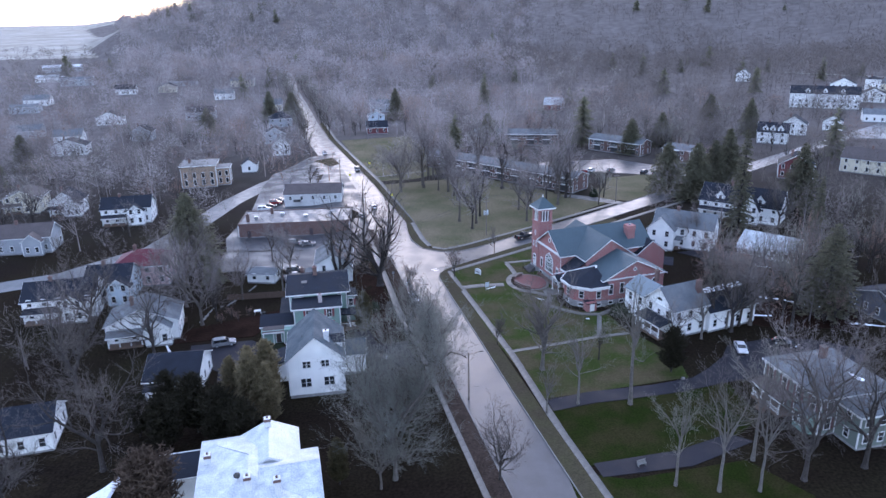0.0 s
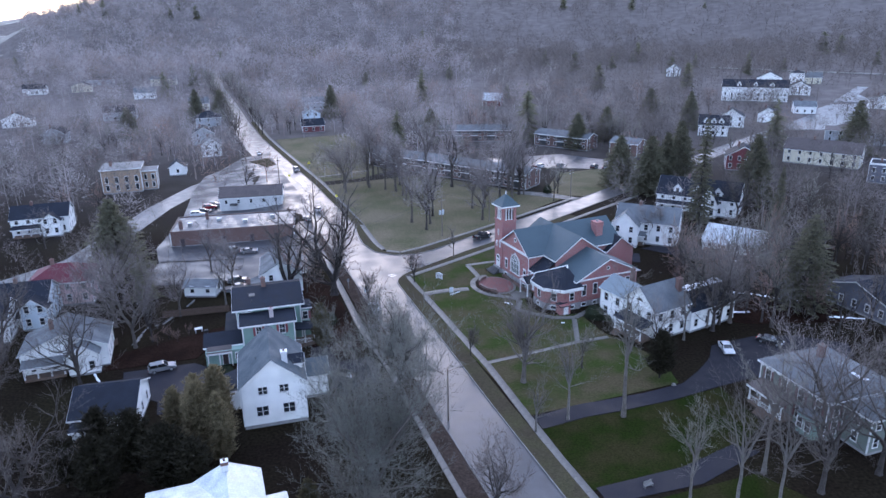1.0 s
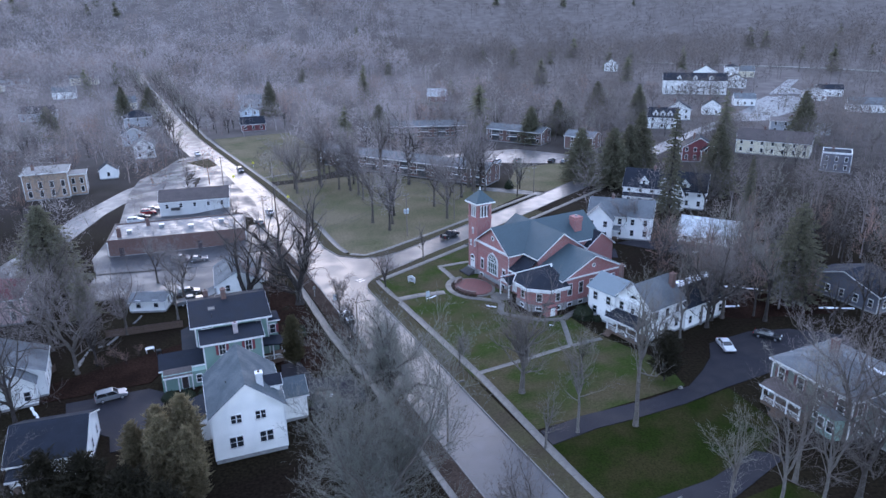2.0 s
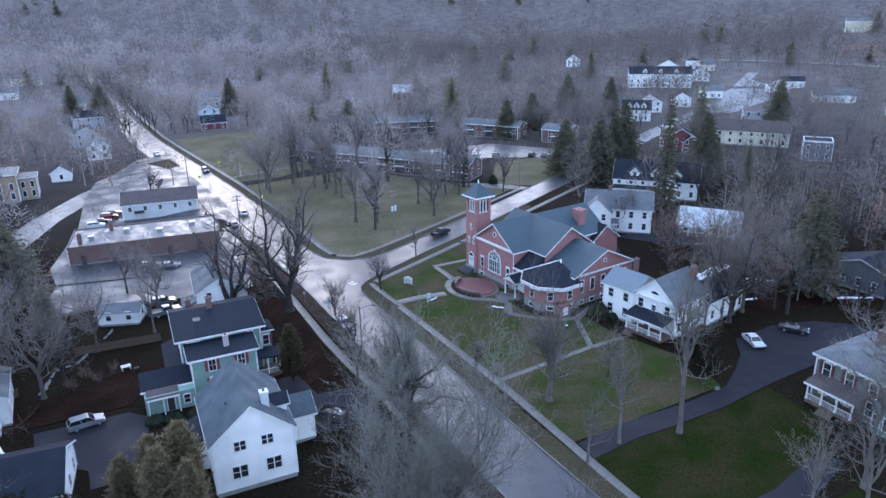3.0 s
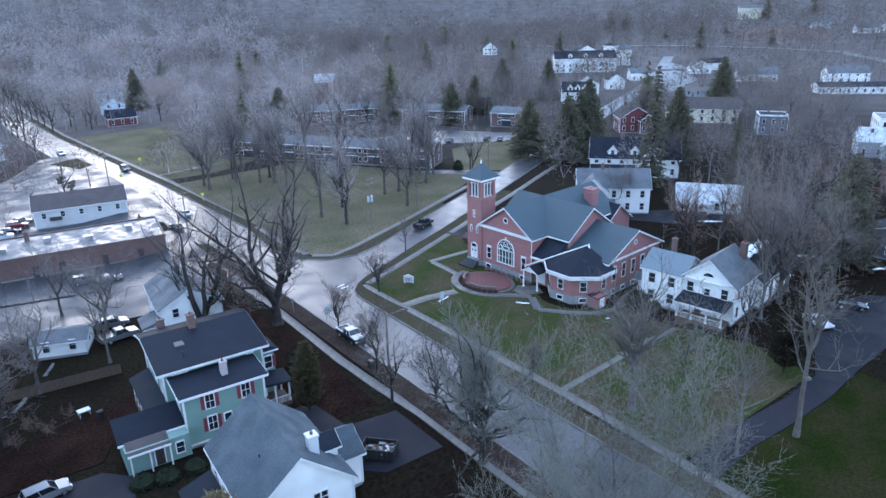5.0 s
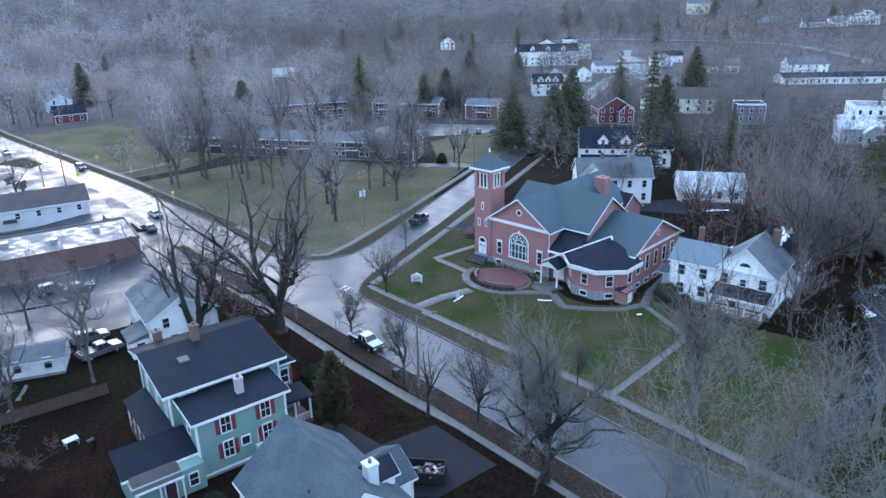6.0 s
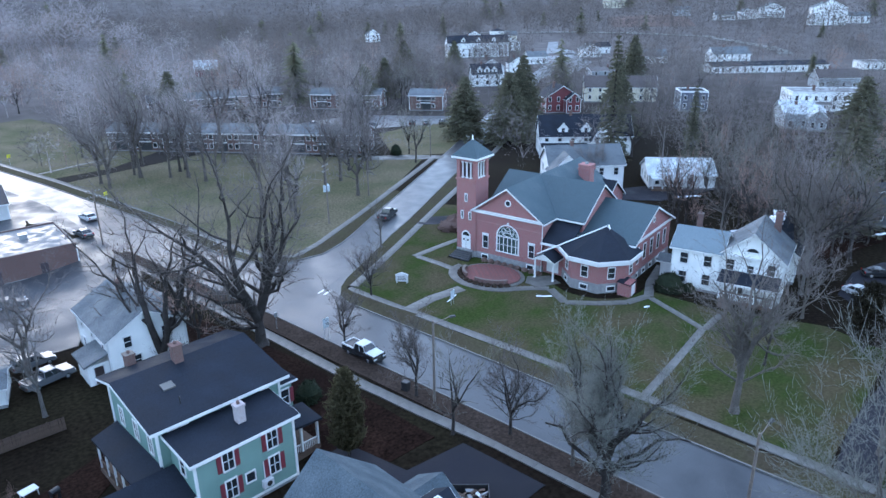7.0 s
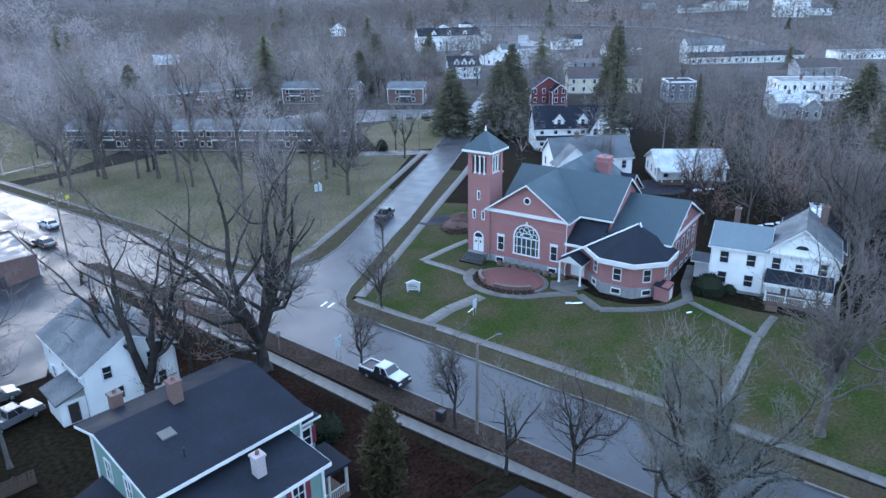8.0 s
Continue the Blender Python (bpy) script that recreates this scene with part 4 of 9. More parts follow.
# ---- the brick church ----
def church():
    c = thing("church", pose(23.4, 163.9, 0, 0, 0, -71.6), "red brick church with slate blue roofs and corner tower", "church")
    F = 1.15
    blocks = ((0, 12, 0, 24, 8.2, 12.3, "y"), (0.6, 16.6, 4, 16, 8.2, 12.3, "x"), (16.6, 24.6, 4.1, 19.3, 6.1, 9.7, "x"))
    for x0, x1, y0, y1, eave, ridge, axis in blocks:
        w, r, t = Shape(), Shape(), Shape()
        block_walls(w, x0, x1, y0, y1, F, eave, ridge - 0.02, axis, "gable")
        part("wall", w, "brick", c)
        part("foundation", Shape().box(x0 - 0.06, y0 - 0.06, -1, x1 + 0.06, y1 + 0.06, F), "stone", c)
        gable_roof(r, t, x0, x1, y0, y1, eave, ridge, axis, over=0.55, thick=0.25)
        part("roof", r, "shingle", c)
        part("trim", t, "trim", c)
    # pediment mouldings across the gable fronts
    for name, s in (("cornice", Shape().box(-0.45, -0.35, 7.75, 12.45, -0.002, 8.15)), ("cornice", Shape().box(24.602, 4.0, 5.8, 24.9, 19.4, 6.05)), ("cornice", Shape().box(12.0, -0.3, 7.8, 12.35, 4.0, 8.1)), ("cornice", Shape().box(12.3, 3.62, 7.8, 16.9, 3.998, 8.1))):
        part(name, s, "trim", c)
    part("string_course", Shape().box(-0.08, -0.08, 6.2, 12.08, -0.002, 6.38), "brick", c)

    def medallion(x, y, z, turn, r):
        ring = Shape()
        pts = [(math.cos(a), math.sin(a)) for a in (i * math.pi / 10 for i in range(20))]
        for (ca, sa), (cb, sb) in zip(pts, pts[1:] + pts[:1]):
            ring.loft([(ca * r, -0.08, sa * r), (cb * r, -0.08, sb * r), (cb * r, 0, sb * r), (ca * r, 0, sa * r)],
                      [(ca * r * 0.72, -0.08, sa * r * 0.72), (cb * r * 0.72, -0.08, sb * r * 0.72), (cb * r * 0.72, 0, sb * r * 0.72), (ca * r * 0.72, 0, sa * r * 0.72)])
        ob = part("round_window", ring, "trim", c, m=pose(x, y, z, 0, 0, turn))
        disc = Shape().loft([(ca * r * 0.72, -0.02, sa * r * 0.72) for ca, sa in pts], [(ca * r * 0.72, 0.02, sa * r * 0.72) for ca, sa in pts])
        part("pane", disc, "glass", ob)
    medallion(6, -0.01, 10.0, 0, 0.55)
    medallion(24.61, 11.7, 7.7, 90, 0.45)

    # the great arched window of the front
    W, spring, sill = 1.85, 4.55, 2.1
    fr = Shape()
    arc = [(W * math.cos(a), spring + W * math.sin(a)) for a in (i * math.pi / 16 for i in range(17))]
    outer = [(x * 1.11, spring + (z - spring) * 1.11) for x, z in arc]
    for k in range(16):
        fr.loft([(arc[k][0], -0.12, arc[k][1]), (outer[k][0], -0.12, outer[k][1]), (outer[k + 1][0], -0.12, outer[k + 1][1]), (arc[k + 1][0], -0.12, arc[k + 1][1])],
                [(arc[k][0], 0.02, arc[k][1]), (outer[k][0], 0.02, outer[k][1]), (outer[k + 1][0], 0.02, outer[k + 1][1]), (arc[k + 1][0], 0.02, arc[k + 1][1])])
    for sx in (-1, 1):
        fr.box(min(sx * W, sx * W * 1.11), -0.12, sill, max(sx * W, sx * W * 1.11), 0.02, spring)
    fr.box(-W * 1.15, -0.18, sill - 0.16, W * 1.15, 0.02, sill)
    fr.box(-W, -0.09, spring - 0.08, W, 0.02, spring + 0.06)
    fr.box(-W, -0.08, 3.2, W, 0.02, 3.28)
    for k in range(-2, 3):
        x = k * W / 2.5
        if abs(k) < 3:
            fr.box(x - 0.05, -0.09, sill, x + 0.05, 0.02, spring)
    for k in range(5):
        a = math.pi * (k + 0.5) / 5
        cx, cz, r = 1.3 * math.cos(a), spring + 1.3 * math.sin(a), 0.38
        ring = [(math.cos(b), math.sin(b)) for b in (i * math.pi / 6 for i in range(12))]
        for (ca, sa), (cb, sb) in zip(ring, ring[1:] + ring[:1]):
            fr.loft([(cx + ca * r, -0.09, cz + sa * r), (cx + cb * r, -0.09, cz + sb * r), (cx + cb * r, 0, cz + sb * r), (cx + ca * r, 0, cz + sa * r)],
                    [(cx + ca * r * 0.8, -0.09, cz + sa * r * 0.8), (cx + cb * r * 0.8, -0.09, cz + sb * r * 0.8), (cx + cb * r * 0.8, 0, cz + sb * r * 0.8), (cx + ca * r * 0.8, 0, cz + sa * r * 0.8)])
    ring = [(math.cos(b), math.sin(b)) for b in (i * math.pi / 10 for i in range(20))]
    for (ca, sa), (cb, sb) in zip(ring, ring[1:] + ring[:1]):
        fr.loft([(ca * 0.82, -0.1, spring + 0.42 + sa * 0.36), (cb * 0.82, -0.1, spring + 0.42 + sb * 0.36), (cb * 0.82, 0, spring + 0.42 + sb * 0.36), (ca * 0.82, 0, spring + 0.42 + sa * 0.36)],
                [(ca * 0.68, -0.1, spring + 0.42 + sa * 0.26), (cb * 0.68, -0.1, spring + 0.42 + sb * 0.26), (cb * 0.68, 0, spring + 0.42 + sb * 0.26), (ca * 0.68, 0, spring + 0.42 + sa * 0.26)])
    fr.box(-0.12, -0.14, spring + W * 1.05, 0.12, 0.02, spring + W * 1.11 + 0.35)
    big = part("arched_window", fr, "trim", c, "large arched window with white tracery", m=pose(6.1, -0.01, 0))
    part("pane", Shape().loft([(x, -0.03, z) for x, z in arc + [(-W, sill), (W, sill)]], [(x, 0.01, z) for x, z in arc + [(-W, sill), (W, sill)]]), "stained", big)
    for x in (2.0, 10.3):
        window(c, x, -0.01, 2.1, 0, 0.9, 2.0)
        part("lintel", Shape().box(x - 0.6, -0.09, 4.25, x + 0.6, 0, 4.5), "trim", c)
    for x in (1.9, 10.2):
        window(c, x, -0.075, 0.25, 0, 1.1, 0.6, "single")
    # corner tower
    tx, ty, hw = -1.6, 1.6, 1.8
    part("tower", Shape().box(tx - hw, ty - hw, F, tx + hw, ty + hw, 12.55), "brick", c, "square brick bell tower")
    part("tower_base", Shape().box(tx - hw - 0.07, ty - hw - 0.07, -1, tx + hw + 0.07, ty + hw + 0.07, F), "stone", c)
    part("tower_cornice", Shape().box(tx - hw - 0.15, ty - hw - 0.15, 12.55, tx + hw + 0.15, ty + hw + 0.15, 12.85), "brick", c)
    # solid dark box added between the columns as the open belfry's shade
    part("belfry_core", Shape().box(tx - hw + 0.5, ty - hw + 0.5, 12.85, tx + hw - 0.5, ty + hw - 0.5, 15.7), "void_door_dark", c)
    for sx in (-1, 1):
        for sy in (-1, 1):
            x, y = tx + sx * (hw - 0.3), ty + sy * (hw - 0.3)
            part("belfry_pier", Shape().box(x - 0.3, y - 0.3, 12.85, x + 0.3, y + 0.3, 15.7), "brick", c)
    col = Shape().tube((0, 0, 0), (0, 0, 2.5), 0.13, 0.11, 8)
    col.box(-0.2, -0.2, -0.02, 0.2, 0.2, 0.14).box(-0.19, -0.19, 2.42, 0.19, 0.19, 2.62)
    colm = col.mesh("belfry_column", "trim")
    for k in range(3):
        o = -0.75 + 0.75 * k
        for x, y in ((tx + o, ty - hw + 0.22), (tx + o, ty + hw - 0.22), (tx - hw + 0.22, ty + o), (tx + hw - 0.22, ty + o)):
            part("belfry_column", colm, "trim", c, m=pose(x, y, 12.9))
    part("belfry_lintel", Shape().box(tx - hw - 0.05, ty - hw - 0.05, 15.55, tx + hw + 0.05, ty + hw + 0.05, 16.05), "brick", c)
    r, t = Shape(), Shape()
    hip_roof(r, t, tx - hw, tx + hw, ty - hw, ty + hw, 16.2, 18.75, over=0.6)
    part("tower_roof", r, "shingle", c)
    part("tower_eave", t, "trim", c)
    part("tower_soffit", Shape().box(tx - hw - 0.58, ty - hw - 0.58, 16.05, tx + hw + 0.58, ty + hw + 0.58, 16.2), "trim", c)
    fin = Shape().tube((tx, ty, 18.6), (tx, ty, 19.1), 0.2, 0.08, 8)
    fin.tube((tx, ty, 19.1), (tx, ty, 19.5), 0.13, 0.02, 8)
    part("finial", fin, "trim", c)
    for x, z in ((tx - 0.75, 6.3), (tx + 0.75, 6.3), (tx, 9.2)):
        window(c, x, ty - hw - 0.01, z, 0, 0.3, 1.1, "single")
    window(c, tx - hw - 0.01, ty, 9.2, -90, 0.3, 1.1, "single")
    # tower door with a round head
    arcd = [(0.85 * math.cos(a), 2.2 + 0.85 * math.sin(a)) for a in (i * math.pi / 10 for i in range(11))]
    d = part("double_door", Shape().loft([(x, -0.06, z) for x, z in arcd + [(-0.85, 0), (0.85, 0)]], [(x, 0.02, z) for x, z in arcd + [(-0.85, 0), (0.85, 0)]]), "trim", c, "white double door under a brick arch", m=pose(tx, ty - hw - 0.02, F + 0.1))
    for sx in (-1, 1):
        part("door_light", Shape().tube((sx * 0.38, -0.1, 1.5), (sx * 0.38, -0.05, 1.5), 0.17, sides=12), "glass", d)
    part("fanlight", Shape().loft([(x * 0.75, -0.09, 2.2 + (z - 2.2) * 0.75) for x, z in arcd], [(x * 0.75, -0.05, 2.2 + (z - 2.2) * 0.75) for x, z in arcd]), "glass", d)
    part("door_split", Shape().box(-0.02, -0.08, 0, 0.02, -0.05, 2.2), "joint_shade_dark", d)
    for k in range(6):
        part("step", Shape().box(tx - 1.5 - 0.1 * k, ty - hw - 0.5 - 0.34 * (k + 1), -0.3, tx + 1.5 + 0.1 * k, ty - hw - 0.5 - 0.34 * k, 1.2 - 0.19 * (k + 1)), "stone_dark", c)
    part("landing", Shape().box(tx - 1.5, ty - hw - 0.5, -0.3, tx + 1.5, ty - hw - 0.08, 1.2), "stone", c)
    for sx in (-1, 1):
        x = tx + sx * 1.62
        rail = Shape().tube((x, ty - hw - 0.3, 2.1), (x, ty - hw - 2.5, 1.0), 0.025, sides=6).tube((x, ty - hw - 0.3, 1.1), (x, ty - hw - 0.3, 2.1), 0.025, sides=6).tube((x, ty - hw - 2.5, 0.0), (x, ty - hw - 2.5, 1.0), 0.025, sides=6)
        part("handrail", rail, "black", c)
    # polygonal bay with its own roof
    cx, cy = 20.2, 2.6

    def ring(rad, z, angles=(157.5, 202.5, 247.5, 292.5, 337.5, 382.5)):
        return [(cx + rad * math.cos(radians(a)), cy + rad * math.sin(radians(a)), z) for a in angles]
    part("bay_foundation", Shape().loft(ring(5.36, -1), ring(5.36, 1.5)), "stone", c)
    part("bay_wall", Shape().loft(ring(5.25, 1.5), ring(5.25, 4.75)), "brick", c)
    part("bay_eave", Shape().loft(ring(6.1, 4.4), ring(6.16, 5.06)), "trim", c, "deep white boxed eave")
    top = (20.4, 4.1, 8.0)
    s = Shape()
    low = ring(6.0, 5.07)
    for a, b in zip(low, low[1:]):
        s.face([a, b, top])
    s.face([low[-1], low[0], top])
    s.face(list(reversed(low)))
    part("bay_roof", s, "shingle_dark", c)
    part("flashing", Shape().loft([(12.5, -2.35, 3.95), (12.62, -2.35, 3.95), (12.62, -2.35, 4.1), (12.5, -2.35, 4.1)], [(20.35, 4.05, 7.95), (20.5, 4.05, 7.95), (20.5, 4.05, 8.12), (20.35, 4.05, 8.12)]), "trim", c)
    part("flashing", Shape().loft([(20.6, 4.0, 7.9), (20.6, 4.4, 7.9), (20.6, 4.4, 8.25), (20.6, 4.0, 8.25)], [(21.7, 3.5, 6.1), (21.7, 3.9, 6.1), (21.7, 3.9, 6.6), (21.7, 3.5, 6.6)]), "trim", c)
    for a in (180, 225, 270, 315, 360):
        ap = 5.25 * math.cos(radians(22.5))
        x, y = cx + ap * math.cos(radians(a)), cy + ap * math.sin(radians(a))
        window(c, x + 0.005 * math.cos(radians(a)), y + 0.005 * math.sin(radians(a)), 2.25, a + 90, 0.95, 1.55)
        xf, yf = cx + (ap + 0.11) * math.cos(radians(a)), cy + (ap + 0.11) * math.sin(radians(a))
        window(c, xf, yf, 0.45, a + 90, 1.1, 0.6, "single")
    # low roof and entrance between front and bay
    part("vestibule_wall", Shape().box(12.0, 0.6, -1, 16.4, 4.2, 4.9), "brick", c)
    part("vestibule_roof", Shape().loft([(11.9, -0.1, 4.85), (16.6, -0.1, 4.85), (16.6, 4.2, 7.5), (11.9, 4.2, 7.5)], [(11.9, -0.1, 5.1), (16.6, -0.1, 5.1), (16.6, 4.2, 7.75), (11.9, 4.2, 7.75)]), "shingle_dark", c)
    part("vestibule_eave", Shape().box(11.9, -0.18, 4.7, 16.6, -0.1, 5.06), "trim", c)
    door(c, 13.7, 0.59, 0.35, 0, 1.7, 2.15, "trim")
    r, t = Shape(), Shape()
    gable_roof(r, t, 12.0, 15.3, -2.2, 0.6, 3.15, 4.1, "y", over=0.2, thick=0.12)
    part("canopy_roof", r, "shingle_dark", c)
    part("canopy_trim", t, "trim", c)
    part("canopy_gable", Shape().loft([(12.0, -2.2, 3.1), (15.3, -2.2, 3.1), (13.65, -2.2, 4.05)], [(12.0, -2.1, 3.1), (15.3, -2.1, 3.1), (13.65, -2.1, 4.05)]), "trim", c)
    for x in (12.15, 15.15):
        part("canopy_post", Shape().box(x - 0.1, -2.15, 0, x + 0.1, -1.95, 3.1).box(x - 0.15, -2.2, 0, x + 0.15, -1.9, 0.25), "trim", c)
    # side windows of the right wing
    for k in range(5):
        y = 5.9 + 2.75 * k
        window(c, 24.61, y, 2.5, 90, 0.95, 2.3)
        window(c, 24.68, y, 0.3, 90, 1.0, 0.6, "single")
    # bulkhead shed, chimney, rear roof
    part("bulkhead", Shape().box(24.7, -0.9, -0.4, 26.5, 1.4, 2.0), "brick", c)
    part("bulkhead_roof", Shape().loft([(24.6, -1.0, 2.0), (26.6, -1.0, 1.75), (26.6, 1.5, 1.75), (24.6, 1.5, 2.0)], [(24.6, -1.0, 2.12), (26.6, -1.0, 1.87), (26.6, 1.5, 1.87), (24.6, 1.5, 2.12)]), "shingle_dark", c)
    door(c, 26.51, 0.3, 0.0, 90, 0.85, 1.7, "trim")
    ch = part("chimney", Shape().box(8.5, 18.6, 0, 10.5, 20.4, 12.4).box(8.35, 18.45, 11.8, 10.65, 20.55, 12.1).box(8.4, 18.5, 12.4, 10.6, 20.5, 12.7), "brick", c, "broad brick chimney")
    part("flue", Shape().tube((9.5, 19.5, 12.7), (9.5, 19.5, 13.0), 0.35, 0.3), "stone", ch)
    w, r, t = Shape(), Shape(), Shape()
    block_walls(w, 4, 13, 20, 27.5, 0.2, 6.4, 9.2, "x", "gable")
    part("wall", w, "brick", c)
    gable_roof(r, t, 4, 13, 20, 27.5, 6.4, 9.2, "x", over=0.4)
    part("roof", r, "shingle_dark", c)
    part("trim", t, "trim", c)
    dp = Shape().tube((12.12, -0.12, 0.3), (12.12, -0.12, 7.7), 0.06, sides=6)
    part("downpipe", dp, "trim", c)
    return c


church()


def patio():
    """Raised round brick terrace with low curved walls before the church."""
    p = thing("terrace", pose(20.6, 156.2, 0, 0, 0, -71.6), "round red brick terrace with low stone seat walls", "terrace")
    def circle(r, z, a0=0, a1=360, n=28):
        return [(r * math.cos(radians(a0 + (a1 - a0) * i / n)), r * 0.8 * math.sin(radians(a0 + (a1 - a0) * i / n)), z) for i in range(n)]
    part("paving", Shape().loft(circle(4.6, -0.2), circle(4.6, 0.32)), "paver", p)
    part("lower_step", Shape().loft(circle(5.3, -0.2), circle(5.3, 0.17)), "concrete", p)
    for a0, a1 in ((185, 235), (262, 330)):
        n = 9
        for i in range(n):
            s = Shape()
            b0, b1 = radians(a0 + (a1 - a0) * i / n), radians(a0 + (a1 - a0) * (i + 1) / n)
            q = [(4.2 * math.cos(b0), 3.36 * math.sin(b0)), (4.65 * math.cos(b0), 3.72 * math.sin(b0)), (4.65 * math.cos(b1), 3.72 * math.sin(b1)), (4.2 * math.cos(b1), 3.36 * math.sin(b1))]
            s.prism(q, 0.3, 0.8)
            s.prism([(x * 1.01, y * 1.01) for x, y in q], 0.8, 0.9)
            part("seat_wall_stone", s, "brick_old", p)
    return p


patio()
s = Shape()
inner = [(9.4, 6.2), (5.6, 6.2)]
ring_out = [(6.9 * math.cos(radians(170 + 8.5 * i)), 5.6 * math.sin(radians(170 + 8.5 * i))) for i in range(21)]
ring_in = [(5.5 * math.cos(radians(170 + 8.5 * i)), 4.4 * math.sin(radians(170 + 8.5 * i))) for i in range(21)]
for i in range(20):
    s.prism([ring_out[i], ring_out[i + 1], ring_in[i + 1], ring_in[i]], -0.15, 0.115)
walk_ring = part("pavement", s, "concrete", None, m=pose(20.6, 156.2, 0, 0, 0, -71.6))
tagged(walk_ring, "curved concrete walk round the brick terrace", "pavement", kind="structure")


# ---- houses near the camera ----
def white_house():
    """White house beside the church: left wing, gabled main block, porch, rear wing."""
    h = house("house", 38.9, 137.9, -66.4, "white clapboard house with a gabled block and front porch",
              [(0, 6.4, 0, 6.8, 6.2, 8.2, "gable", "x"), (6.2, 14.4, 0.3, 9.0, 6.2, 9.6, "gable", "y"), (7.6, 15.2, 9.0, 21, 4.6, 7.4, "gable", "y")], "white", "shingle_grey",
              [(0, "S", 2, {"step": 3.1, "shutters": "", "w": 1.0, "h": 1.5}), (1, "E", 2, {"step": 2.2, "w": 0.95, "h": 1.55}), (2, "E", 1, {"step": 2.6})])
    roofs = [ob for ob in h.children if ob.name.startswith("roof")]
    roofs[0].data.materials[0], roofs[2].data.materials[0] = M["tin_blue"], M["shingle_dark"]
    for k in range(9):
        y = 9.6 + 1.25 * k
        part("ridge_snow", Shape().box(10.6 - 0.25 * (k % 3), y, 7.32, 12.1 + 0.2 * (k % 2), y + 1.0 + 0.2 * (k % 2), 7.56, 0.2), "snow", h, "thin old snow along the ridge")
    for k, x in enumerate((7.7, 10.3, 12.9)):
        window(h, x, 0.295, 4.0, 0, 0.95 if k != 1 else 0.8, 1.5 if k != 1 else 1.0, shutters="")
    fan = [(0.75 * math.cos(a), 0.5 * math.sin(a)) for a in (i * math.pi / 10 for i in range(11))]
    f = part("fan_window", Shape().loft([(x * 1.18, -0.07, z * 1.2 - 0.05) for x, z in fan], [(x * 1.18, 0.0, z * 1.2 - 0.05) for x, z in fan]), "trim", h, m=pose(10.3, 0.29, 7.0))
    part("pane", Shape().loft([(x, -0.09, z) for x, z in fan], [(x, -0.05, z) for x, z in fan]), "glass", f)
    part("cornice", Shape().box(6.0, -0.05, 5.95, 14.6, 0.298, 6.2), "trim", h)
    porch(h, 7.0, 14.0, -2.7, 0.3, 0.75, 3.2, 4, "shingle_dark")
    stairs(h, 7.3, 8.7, -2.7, 0.75, 4, "wood")
    door(h, 9.2, 0.29, 0.75, 0, 1.0, 2.1)
    chimney(h, 2.0, 6.3, 7, 9.6, 0.7)
    chimney(h, 12.2, 8.2, 7.5, 10.6, 0.9)
    # sheltered passage towards the church
    for x in (-2.2, -0.5):
        part("passage_post", Shape().box(x - 0.08, 3.0, -0.2, x + 0.08, 3.16, 2.6), "trim", h)
    r, t = Shape(), Shape()
    gable_roof(r, t, -2.6, -0.1, 2.6, 5.0, 2.6, 3.4, "x", over=0.15, thick=0.1)
    part("passage_roof", r, "shingle_grey", h)
    part("passage_trim", t, "trim", h)
    part("passage_gate", Shape().box(-2.1, 3.05, -0.2, -0.6, 3.12, 2.2), "trim", h)
    return h


